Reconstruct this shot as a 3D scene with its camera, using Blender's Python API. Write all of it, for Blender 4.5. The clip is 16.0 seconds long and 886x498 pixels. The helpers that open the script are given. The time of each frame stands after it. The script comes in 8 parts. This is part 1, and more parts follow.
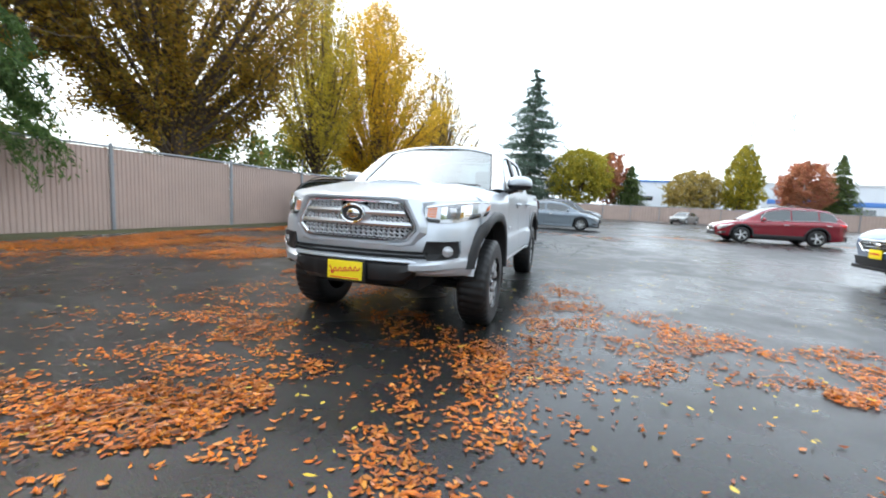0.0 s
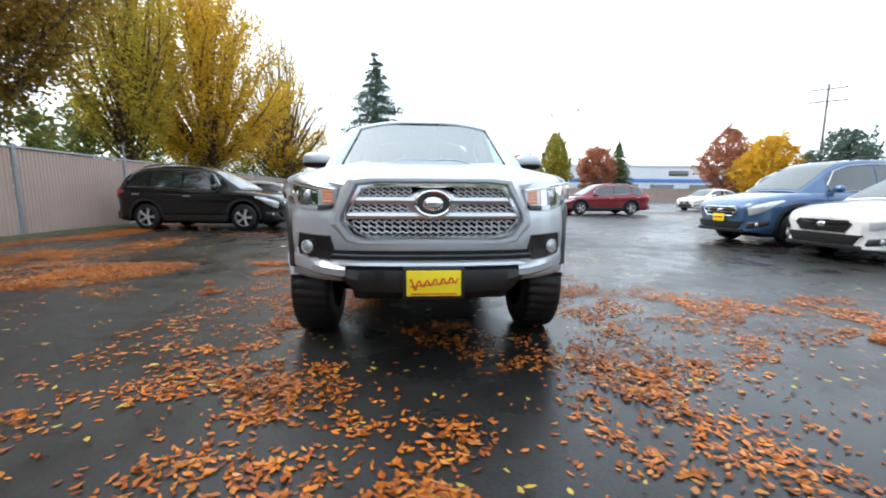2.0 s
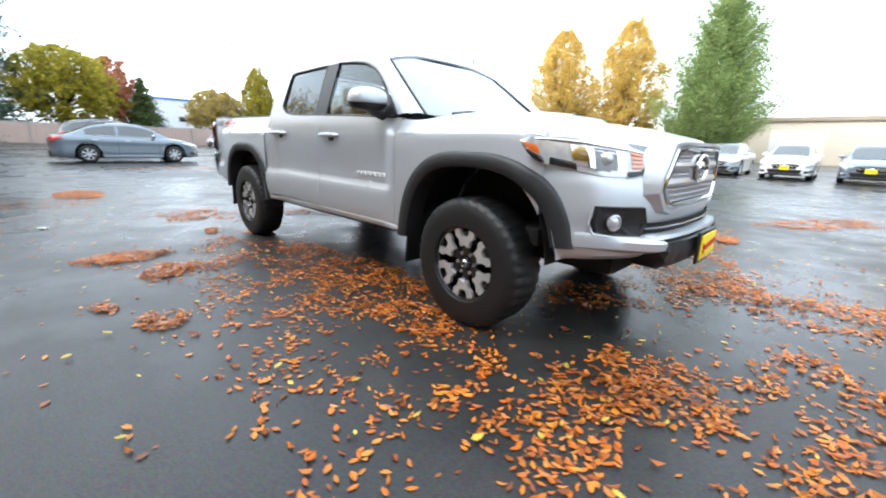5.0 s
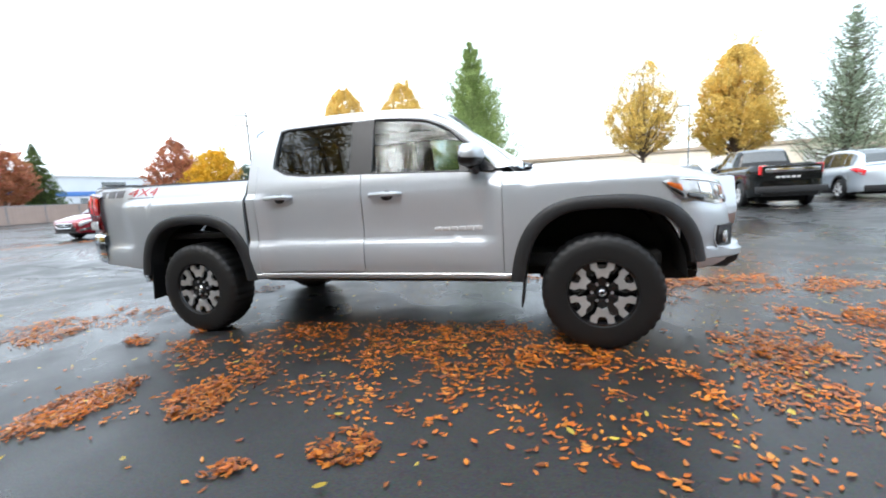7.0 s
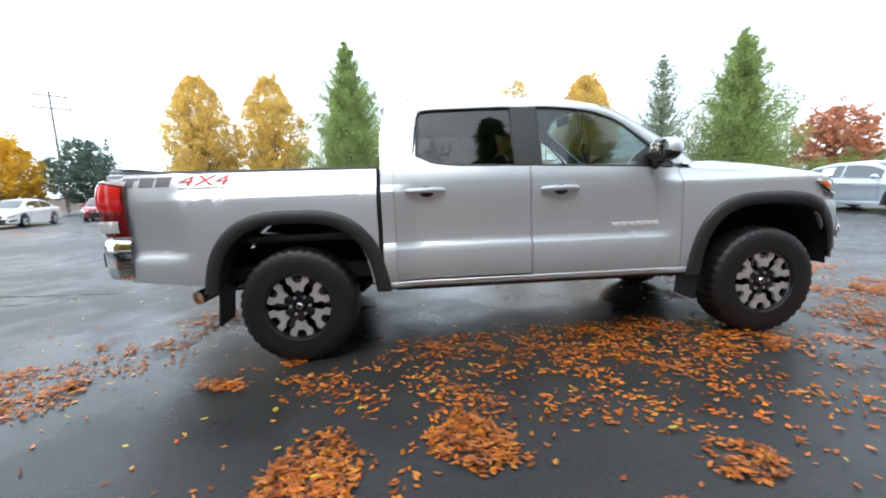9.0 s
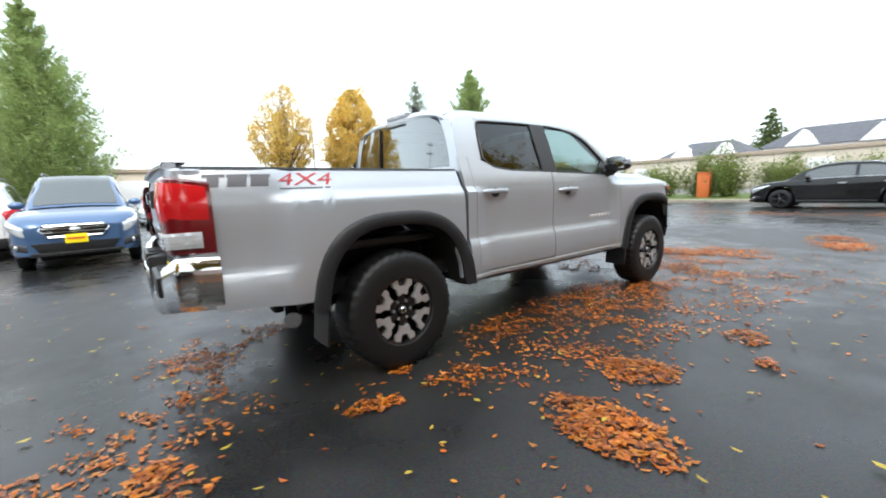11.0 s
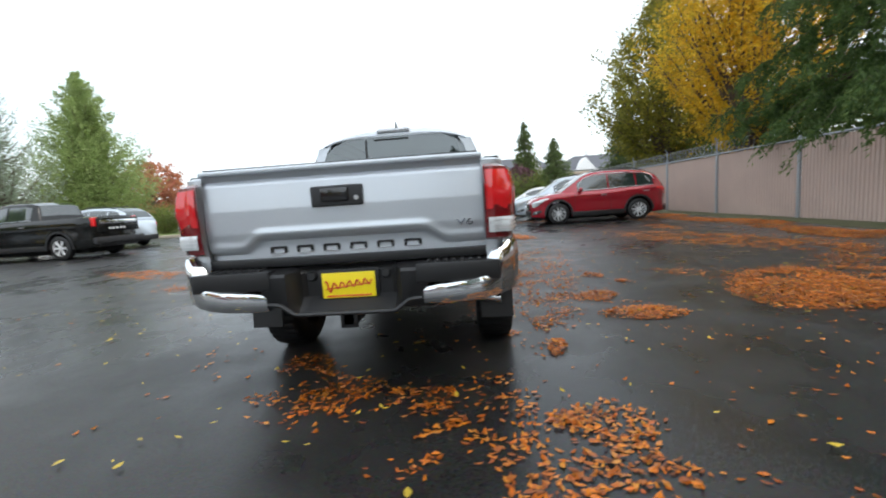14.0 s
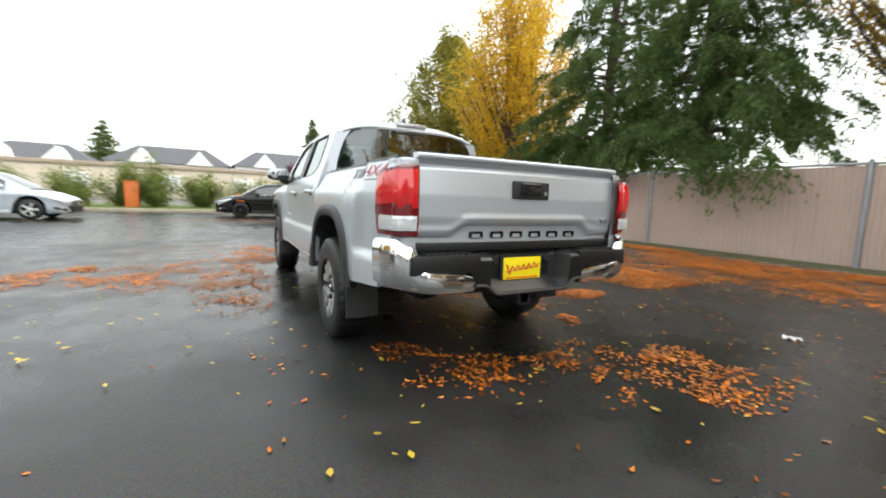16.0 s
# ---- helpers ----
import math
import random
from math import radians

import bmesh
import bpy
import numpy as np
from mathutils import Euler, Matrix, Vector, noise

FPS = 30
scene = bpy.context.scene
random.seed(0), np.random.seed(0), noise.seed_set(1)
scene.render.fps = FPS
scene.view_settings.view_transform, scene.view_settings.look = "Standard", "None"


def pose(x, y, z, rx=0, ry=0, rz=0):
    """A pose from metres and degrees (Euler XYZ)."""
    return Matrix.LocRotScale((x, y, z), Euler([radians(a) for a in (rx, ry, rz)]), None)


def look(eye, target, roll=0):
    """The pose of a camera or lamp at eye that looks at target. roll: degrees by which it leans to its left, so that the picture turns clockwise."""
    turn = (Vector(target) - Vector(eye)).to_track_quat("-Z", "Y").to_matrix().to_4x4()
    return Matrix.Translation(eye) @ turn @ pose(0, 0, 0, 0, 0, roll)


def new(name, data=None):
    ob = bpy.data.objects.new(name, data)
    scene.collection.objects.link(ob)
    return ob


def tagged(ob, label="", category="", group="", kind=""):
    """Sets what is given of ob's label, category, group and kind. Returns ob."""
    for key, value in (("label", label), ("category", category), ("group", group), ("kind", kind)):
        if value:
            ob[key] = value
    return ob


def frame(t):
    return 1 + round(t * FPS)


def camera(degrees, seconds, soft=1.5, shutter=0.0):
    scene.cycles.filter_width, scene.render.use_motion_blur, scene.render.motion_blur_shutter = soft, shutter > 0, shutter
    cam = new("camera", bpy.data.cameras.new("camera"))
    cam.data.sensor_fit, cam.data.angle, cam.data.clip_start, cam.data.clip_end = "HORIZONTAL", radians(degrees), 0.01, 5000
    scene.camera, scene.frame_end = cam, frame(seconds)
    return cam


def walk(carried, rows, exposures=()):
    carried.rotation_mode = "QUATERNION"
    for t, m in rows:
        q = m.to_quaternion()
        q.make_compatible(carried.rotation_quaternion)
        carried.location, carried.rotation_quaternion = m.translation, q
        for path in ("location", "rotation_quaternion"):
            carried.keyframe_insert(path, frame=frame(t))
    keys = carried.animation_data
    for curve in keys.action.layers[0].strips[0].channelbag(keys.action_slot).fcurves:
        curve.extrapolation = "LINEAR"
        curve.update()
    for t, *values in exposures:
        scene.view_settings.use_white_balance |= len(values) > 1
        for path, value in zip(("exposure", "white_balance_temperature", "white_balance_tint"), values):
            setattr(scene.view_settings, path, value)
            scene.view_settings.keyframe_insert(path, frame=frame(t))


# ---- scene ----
cam = camera(94.9, 16.0, 1.9, 0.4)
PATH = [
    (0, (5.192, 1.573, 1.062), (3.3, 0.966, 0.841), 2.8),
    (0.5, (5.101, 1.185, 1.048), (3.174, 0.738, 0.749), 1.1),
    (1, (5.007, 0.759, 1.027), (3.036, 0.559, 0.749), 0.3),
    (1.5, (4.87, 0.311, 1.006), (2.888, 0.283, 0.734), -2.3),
    (2, (4.698, -0.105, 1.008), (2.721, 0.039, 0.743), 0.3),
    (2.5, (4.504, -0.53, 1.028), (2.552, -0.209, 0.727), 1.5),
    (3, (4.263, -0.941, 1.037), (2.35, -0.487, 0.672), 2.5),
    (3.2, (4.188, -1.115, 1.036), (2.279, -0.633, 0.683), 1.1),
    (5.3, (2.886, -2.798, 1.054), (1.609, -1.328, 0.598), 1.1),
    (5.5, (2.723, -2.921, 1.064), (1.483, -1.407, 0.65), 0.3),
    (6, (2.285, -3.233, 1.083), (1.222, -1.577, 0.724), 0.3),
    (6.5, (1.815, -3.458, 1.092), (1.001, -1.655, 0.804), -2.7),
    (7, (1.331, -3.642, 1.091), (0.797, -1.735, 0.81), -3.2),
    (7.5, (0.817, -3.744, 1.07), (0.444, -1.799, 0.792), -4.4),
    (8, (0.283, -3.764, 1.091), (0.13, -1.788, 0.825), -2.1),
    (8.5, (-0.272, -3.698, 1.098), (-0.292, -1.713, 0.85), -4.1),
    (8.7, (-0.495, -3.646, 1.107), (-0.469, -1.665, 0.833), -3.2),
    (10.8, (-2.755, -3.146, 1.108), (-1.63, -1.512, 0.858), -3.8),
    (11, (-2.947, -3.07, 1.137), (-1.74, -1.503, 0.847), -2.4),
    (11.5, (-3.419, -2.859, 1.165), (-2.005, -1.459, 0.969), -2.0),
    (12, (-3.817, -2.577, 1.133), (-2.236, -1.364, 0.96), -0.7),
    (12.5, (-4.154, -2.197, 1.15), (-2.409, -1.238, 0.961), 1.1),
    (13, (-4.421, -1.741, 1.13), (-2.553, -1.056, 0.922), -1.3),
    (13.5, (-4.665, -1.22, 1.111), (-2.719, -0.812, 0.896), -1.6),
    (14, (-4.846, -0.659, 1.081), (-2.864, -0.518, 0.848), -3.9),
    (14.5, (-4.943, -0.061, 1.074), (-2.957, -0.124, 0.849), -1.1),
    (15, (-4.961, 0.525, 1.07), (-3.014, 0.169, 0.785), -0.4),
    (15.5, (-4.88, 1.086, 1.091), (-2.99, 0.478, 0.849), -0.9),
    (16, (-4.704, 1.612, 1.077), (-2.96, 0.663, 0.835), 2.0),
]
walk(cam, [(t, look(eye, to, roll)) for t, eye, to, roll in PATH], exposures=[(0.0, 0.24, 6350, 10), (0.6, 0.2, 6350, 10), (1.5, 0.06, 6350, 10), (3.0, 0.0, 6350, 10), (4.2, 0.34, 6300, 10), (5.5, 0.68, 6250, 10), (6.2, 0.62, 6250, 10), (7.0, 0.38, 6250, 10), (8.5, 0.24, 6250, 10), (11.0, 0.26, 6500, 10), (12.0, 0.05, 6450, 10), (12.8, -0.08, 6450, 10), (14.0, -0.15, 6600, 10), (14.8, 0.04, 6850, 10), (16.0, 0.2, 7200, 10)])

# ---- sky and sun: bright overcast ----
SUN_EL, SUN_AZ = radians(48), radians(200)
world = bpy.data.worlds.new("overcast")
scene.world = world
world.use_nodes = True
wn, wl = world.node_tree.nodes, world.node_tree.links
wn.clear()
w_out = wn.new("ShaderNodeOutputWorld")
w_add = wn.new("ShaderNodeAddShader")
w_sky = wn.new("ShaderNodeTexSky")
w_sky.sky_type = "NISHITA"
w_sky.sun_disc = False
w_sky.sun_elevation, w_sky.sun_rotation = SUN_EL, SUN_AZ
w_sky.dust_density = 4.0
w_b1, w_b2 = wn.new("ShaderNodeBackground"), wn.new("ShaderNodeBackground")
w_b1.inputs["Strength"].default_value = 0.09
w_b2.inputs["Strength"].default_value = 1.75
w_geo = wn.new("ShaderNodeTexCoord")
w_noise = wn.new("ShaderNodeTexNoise")
w_noise.inputs["Scale"].default_value = 1.6
w_noise.inputs["Detail"].default_value = 4
w_mix = wn.new("ShaderNodeMix")
w_mix.data_type = "RGBA"
w_mix.inputs["A"].default_value = (0.82, 0.94, 1.03, 1)
w_mix.inputs["B"].default_value = (0.92, 0.985, 1.02, 1)
wl.new(w_geo.outputs["Generated"], w_noise.inputs["Vector"])
wl.new(w_noise.outputs["Fac"], w_mix.inputs["Factor"])
# the cloud is thinner and brighter over the far end of the lot than behind the lawn
w_dot = wn.new("ShaderNodeVectorMath")
w_dot.operation = "DOT_PRODUCT"
w_dot.inputs[1].default_value = (0.92, 0.38, 0.0)
w_side = wn.new("ShaderNodeMapRange")
w_side.inputs["From Min"].default_value, w_side.inputs["From Max"].default_value = -0.9, 0.95
w_side.inputs["To Min"].default_value, w_side.inputs["To Max"].default_value = 1.16, 0.80
w_tone = wn.new("ShaderNodeVectorMath")
w_tone.operation = "SCALE"
wl.new(w_geo.outputs["Generated"], w_dot.inputs[0])
wl.new(w_dot.outputs["Value"], w_side.inputs["Value"])
wl.new(w_mix.outputs["Result"], w_tone.inputs[0])
wl.new(w_side.outputs[0], w_tone.inputs["Scale"])
wl.new(w_tone.outputs["Vector"], w_b2.inputs["Color"])
wl.new(w_sky.outputs["Color"], w_b1.inputs["Color"])
wl.new(w_b1.outputs[0], w_add.inputs[0])
wl.new(w_b2.outputs[0], w_add.inputs[1])
wl.new(w_add.outputs[0], w_out.inputs[0])

sun = bpy.data.lights.new("sun", "SUN")
sun.energy, sun.angle, sun.color = 1.4, radians(25), (1.0, 0.985, 0.96)
sun_ob = new("sun", sun)
sun_ob.matrix_basis = look((math.sin(SUN_AZ) * 50, math.cos(SUN_AZ) * 50, math.tan(SUN_EL) * 50), (0, 0, 0))


# ---- materials ----
def mat(name, col, rough=0.6, metal=0.0, vary=0.12, scale=6.0, bump=0.0, bump_scale=40.0, coat=0.0, spec=0.5, rvary=0.0, col2=None, detail=5):
    """A principled surface with two scales of colour variation, uneven roughness and fine relief."""
    m = bpy.data.materials.new(name)
    m.use_nodes = True
    n, l = m.node_tree.nodes, m.node_tree.links
    b = n["Principled BSDF"]
    b.inputs["Metallic"].default_value = metal
    b.inputs["Roughness"].default_value = rough
    b.inputs["Specular IOR Level"].default_value = spec
    b.inputs["Coat Weight"].default_value = coat
    b.inputs["Coat Roughness"].default_value = 0.04
    tc = n.new("ShaderNodeTexCoord")
    big, fine = n.new("ShaderNodeTexNoise"), n.new("ShaderNodeTexNoise")
    big.inputs["Scale"].default_value, big.inputs["Detail"].default_value = scale, detail
    fine.inputs["Scale"].default_value, fine.inputs["Detail"].default_value = bump_scale, 4
    for q in (big, fine):
        l.new(tc.outputs["Object"], q.inputs["Vector"])
    mx = n.new("ShaderNodeMix")
    mx.data_type = "RGBA"
    c2 = col2 or tuple(max(0, c * (1 - 2 * vary)) for c in col)
    mx.inputs["A"].default_value = (*c2, 1)
    mx.inputs["B"].default_value = (*(col if col2 else tuple(min(1, c * (1 + vary)) for c in col)), 1)
    ad = n.new("ShaderNodeMath")
    ad.operation = "MULTIPLY_ADD"
    ad.inputs[1].default_value, ad.inputs[2].default_value = 0.35, -0.17
    l.new(fine.outputs["Fac"], ad.inputs[0])
    sm = n.new("ShaderNodeMath")
    sm.operation = "ADD"
    sm.use_clamp = True
    l.new(big.outputs["Fac"], sm.inputs[0])
    l.new(ad.outputs[0], sm.inputs[1])
    l.new(sm.outputs[0], mx.inputs["Factor"])
    l.new(mx.outputs["Result"], b.inputs["Base Color"])
    if rvary:
        mr = n.new("ShaderNodeMapRange")
        mr.inputs["From Min"].default_value, mr.inputs["From Max"].default_value = 0.35, 0.65
        mr.inputs["To Min"].default_value, mr.inputs["To Max"].default_value = max(0.02, rough - rvary), rough + rvary
        l.new(big.outputs["Fac"], mr.inputs["Value"])
        l.new(mr.outputs[0], b.inputs["Roughness"])
    if bump:
        bp = n.new("ShaderNodeBump")
        bp.inputs["Strength"].default_value, bp.inputs["Distance"].default_value = bump, 0.01
        l.new(fine.outputs["Fac"], bp.inputs["Height"])
        l.new(bp.outputs[0], b.inputs["Normal"])
    return m


def paint(name, col, metal=0.35, rough=0.32):
    return mat(name, col, rough, metal, vary=0.03, scale=3.0, bump=0.015, bump_scale=700, coat=1.0)


def leaf_mat(name, cols, trans=0.35, rough=0.55, vein=0.0):
    """Foliage: the colour runs from leaf to leaf, light passes through thin blades."""
    m = bpy.data.materials.new(name)
    m.use_nodes = True
    n, l = m.node_tree.nodes, m.node_tree.links
    b, out = n["Principled BSDF"], n["Material Output"]
    g = n.new("ShaderNodeNewGeometry")
    r = n.new("ShaderNodeValToRGB")
    r.color_ramp.elements[0].color = (*cols[0], 1)
    r.color_ramp.elements[1].color = (*cols[-1], 1)
    for i, c in enumerate(cols[1:-1]):
        e = r.color_ramp.elements.new((i + 1) / (len(cols) - 1))
        e.color = (*c, 1)
    l.new(g.outputs["Random Per Island"], r.inputs["Fac"])
    tc, nz = n.new("ShaderNodeTexCoord"), n.new("ShaderNodeTexNoise")
    nz.inputs["Scale"].default_value = 25
    l.new(tc.outputs["Object"], nz.inputs["Vector"])
    hs = n.new("ShaderNodeMix")
    hs.data_type, hs.blend_type = "RGBA", "MULTIPLY"
    hs.inputs["Factor"].default_value = 0.5
    l.new(r.outputs["Color"], hs.inputs["A"])
    l.new(nz.outputs["Color"], hs.inputs["B"])
    sc = n.new("ShaderNodeMix")
    sc.data_type = "RGBA"
    sc.inputs["Factor"].default_value = 0.35
    l.new(r.outputs["Color"], sc.inputs["A"])
    l.new(hs.outputs["Result"], sc.inputs["B"])
    clump, cm = n.new("ShaderNodeTexNoise"), n.new("ShaderNodeMapRange")
    clump.inputs["Scale"].default_value, clump.inputs["Detail"].default_value = 1.3, 3
    l.new(tc.outputs["Object"], clump.inputs["Vector"])
    cm.inputs["From Min"].default_value, cm.inputs["From Max"].default_value = 0.34, 0.66
    cm.inputs["To Min"].default_value, cm.inputs["To Max"].default_value = 0.62, 1.22
    l.new(clump.outputs["Fac"], cm.inputs["Value"])
    tone = n.new("ShaderNodeVectorMath")
    tone.operation = "SCALE"
    l.new(sc.outputs["Result"], tone.inputs[0])
    l.new(cm.outputs[0], tone.inputs["Scale"])
    l.new(tone.outputs["Vector"], b.inputs["Base Color"])
    b.inputs["Roughness"].default_value = rough
    b.inputs["Specular IOR Level"].default_value = 0.35
    if trans:
        t = n.new("ShaderNodeBsdfTranslucent")
        l.new(r.outputs["Color"], t.inputs["Color"])
        ms = n.new("ShaderNodeMixShader")
        ms.inputs[0].default_value = trans
        l.new(b.outputs[0], ms.inputs[1])
        l.new(t.outputs[0], ms.inputs[2])
        l.new(ms.outputs[0], out.inputs["Surface"])
    return m


def asphalt_mat():
    """Wet asphalt: fine stones, darker damp patches, smoother where water stands."""
    m = bpy.data.materials.new("wet_asphalt")
    m.use_nodes = True
    n, l = m.node_tree.nodes, m.node_tree.links
    b = n["Principled BSDF"]
    tc = n.new("ShaderNodeTexCoord")

    def noise_at(scale, detail=4, kind="ShaderNodeTexNoise"):
        q = n.new(kind)
        q.inputs["Scale"].default_value = scale
        if kind == "ShaderNodeTexNoise":
            q.inputs["Detail"].default_value = detail
        l.new(tc.outputs["Object"], q.inputs["Vector"])
        return q

    wet, mid, grit = noise_at(0.23, 6), noise_at(2.1, 6), noise_at(160, 2, "ShaderNodeTexVoronoi")
    ramp = n.new("ShaderNodeValToRGB")
    ramp.color_ramp.elements[0].position, ramp.color_ramp.elements[0].color = 0.36, (0.016, 0.0157, 0.0152, 1)
    ramp.color_ramp.elements[1].position, ramp.color_ramp.elements[1].color = 0.66, (0.043, 0.042, 0.0405, 1)
    sm = n.new("ShaderNodeMath")
    sm.operation = "MULTIPLY_ADD"
    sm.inputs[1].default_value = 0.35
    l.new(mid.outputs["Fac"], sm.inputs[0])
    half = n.new("ShaderNodeMath")
    half.operation = "MULTIPLY"
    half.inputs[1].default_value = 0.65
    l.new(wet.outputs["Fac"], half.inputs[0])
    l.new(half.outputs[0], sm.inputs[2])
    l.new(sm.outputs[0], ramp.inputs["Fac"])
    speck = n.new("ShaderNodeMix")
    speck.data_type, speck.blend_type = "RGBA", "MULTIPLY"
    speck.inputs["Factor"].default_value = 0.85
    l.new(ramp.outputs["Color"], speck.inputs["A"])
    l.new(grit.outputs["Color"], speck.inputs["B"])
    bright = n.new("ShaderNodeMix")
    bright.data_type, bright.blend_type = "RGBA", "ADD"
    bright.inputs["Factor"].default_value = 0.25
    l.new(speck.outputs["Result"], bright.inputs["A"])
    l.new(ramp.outputs["Color"], bright.inputs["B"])
    l.new(bright.outputs["Result"], b.inputs["Base Color"])
    rr = n.new("ShaderNodeMapRange")
    rr.inputs["From Min"].default_value, rr.inputs["From Max"].default_value = 0.42, 0.58
    rr.inputs["To Min"].default_value, rr.inputs["To Max"].default_value = 0.19, 0.45
    b.inputs["Specular IOR Level"].default_value = 0.30
    l.new(sm.outputs[0], rr.inputs["Value"])
    l.new(rr.outputs[0], b.inputs["Roughness"])
    bp = n.new("ShaderNodeBump")
    bp.inputs["Strength"].default_value, bp.inputs["Distance"].default_value = 0.2, 0.003
    l.new(grit.outputs["Distance"], bp.inputs["Height"])
    l.new(bp.outputs[0], b.inputs["Normal"])
    return m


def glass_mat(name, tint, rough=0.0, power=4.0, least=0.05):
    """Vehicle glass: mirror-like sheen over a tinted see-through pane."""
    m = bpy.data.materials.new(name)
    m.use_nodes = True
    n, l = m.node_tree.nodes, m.node_tree.links
    n.remove(n["Principled BSDF"])
    out = n["Material Output"]
    tr, gl, ms, lw = n.new("ShaderNodeBsdfTransparent"), n.new("ShaderNodeBsdfGlossy"), n.new("ShaderNodeMixShader"), n.new("ShaderNodeLayerWeight")
    tr.inputs["Color"].default_value = (*tint, 1)
    gl.inputs["Roughness"].default_value = rough
    gl.inputs["Color"].default_value = (0.93, 0.98, 0.98, 1)
    pw = n.new("ShaderNodeMath")
    pw.operation = "POWER"
    pw.inputs[1].default_value = power
    ma = n.new("ShaderNodeMath")
    ma.operation = "MULTIPLY_ADD"
    ma.inputs[1].default_value, ma.inputs[2].default_value = 0.94 - least, least
    lw.inputs["Blend"].default_value = 0.5
    l.new(lw.outputs["Facing"], pw.inputs[0])
    l.new(pw.outputs[0], ma.inputs[0])
    l.new(ma.outputs[0], ms.inputs[0])
    l.new(tr.outputs[0], ms.inputs[1])
    l.new(gl.outputs[0], ms.inputs[2])
    l.new(ms.outputs[0], out.inputs["Surface"])
    return m


M = {}
M["asphalt"] = asphalt_mat()
M["silver"] = mat("silver_paint", (0.555, 0.590, 0.630), 0.35, 0.55, vary=0.03, scale=2.0, bump=0.02, bump_scale=900, coat=0.4)
M["plastic"] = mat("charcoal_plastic", (0.017, 0.0175, 0.019), 0.48, vary=0.15, scale=8, bump=0.08, bump_scale=500)
M["black"] = mat("black_plastic", (0.012, 0.012, 0.013), 0.38, vary=0.2, scale=9, bump=0.04, bump_scale=300)
M["gloss_black"] = mat("gloss_black", (0.008, 0.008, 0.009), 0.12, vary=0.1, coat=0.6)
# near-black that puts the shade of hollows and undersides into the colour
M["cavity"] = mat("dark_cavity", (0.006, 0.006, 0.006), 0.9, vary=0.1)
M["rubber"] = mat("tyre_rubber", (0.0075, 0.0075, 0.008), 0.5, vary=0.25, scale=14, bump=0.12, bump_scale=260)
M["chrome"] = mat("chrome", (0.82, 0.83, 0.84), 0.07, 1.0, vary=0.02, scale=4)
M["satin"] = mat("satin_metal", (0.62, 0.63, 0.65), 0.28, 0.9, vary=0.05, scale=12)
M["mesh_metal"] = mat("painted_mesh", (0.66, 0.67, 0.69), 0.35, 0.5, vary=0.06, scale=30)
M["machined"] = mat("machined_alloy", (0.62, 0.62, 0.62), 0.34, 0.6, vary=0.06, scale=20, bump=0.03, bump_scale=500)
M["steel"] = mat("galvanised_steel", (0.36, 0.38, 0.40), 0.45, 0.7, vary=0.15, scale=9, bump=0.05, bump_scale=90, rvary=0.1)
M["red_lens"] = mat("red_lens", (0.70, 0.014, 0.018), 0.08, vary=0.12, scale=14, coat=1.0)
M["dark_red_lens"] = mat("dark_red_lens", (0.16, 0.008, 0.010), 0.1, vary=0.1, scale=30, coat=1.0)
M["amber"] = mat("amber_lens", (0.75, 0.16, 0.02), 0.12, vary=0.1, scale=40, coat=1.0)
M["clear_lens"] = mat("clear_lens", (0.55, 0.56, 0.58), 0.1, 0.45, vary=0.18, scale=35, coat=1.0)
M["headlight_lens"] = mat("headlight_lens", (0.70, 0.72, 0.74), 0.1, 0.35, scale=22, detail=2, col2=(0.36, 0.37, 0.38), coat=1.0)
M["yellow"] = mat("yellow_plate", (0.92, 0.72, 0.015), 0.4, vary=0.04, scale=14)
M["red_ink"] = mat("red_ink", (0.62, 0.05, 0.02), 0.45, vary=0.08)
M["badge"] = mat("bright_badge", (0.78, 0.78, 0.79), 0.25, 0.3, vary=0.03)
M["back_glass"] = glass_mat("back_window_glass", (0.16, 0.165, 0.17), 0.0, 2.2, 0.14)
M["glass"] = glass_mat("clear_glass", (0.56, 0.64, 0.62))
M["screen"] = glass_mat("windscreen_glass", (0.42, 0.56, 0.55), 0.0, 2.0, 0.13)
M["alloy"] = mat("silver_alloy", (0.72, 0.73, 0.74), 0.35, 0.35, vary=0.06, scale=20)
M["lamp_smoke"] = mat("smoked_reflector", (0.16, 0.165, 0.17), 0.2, 0.6, vary=0.2, scale=30, coat=0.8)
M["lamp_white"] = mat("headlamp_lens", (0.74, 0.77, 0.79), 0.1, 0.2, vary=0.12, scale=25, coat=1.0)
M["pale_amber"] = mat("pale_amber_lens", (0.80, 0.28, 0.14), 0.12, vary=0.2, scale=60, coat=1.0)
M["tint"] = glass_mat("privacy_glass", (0.085, 0.09, 0.095))
M["far_glass"] = mat("dark_window_glass", (0.028, 0.042, 0.04), 0.04, scale=2.5, col2=(0.008, 0.011, 0.012), coat=0.3)
M["far_glass"].node_tree.nodes["Principled BSDF"].inputs["IOR"].default_value = 2.0
M["interior"] = mat("dark_fabric", (0.035, 0.035, 0.037), 0.85, vary=0.2, scale=12, bump=0.1, bump_scale=200)
M["white_trim"] = mat("white_paint", (0.8, 0.8, 0.79), 0.5, vary=0.05, scale=4)
M["bark"] = mat("bark", (0.13, 0.095, 0.07), 0.9, vary=0.3, scale=7, bump=0.6, bump_scale=30)
M["paper"] = mat("white_paper", (0.82, 0.83, 0.82), 0.6, vary=0.03)


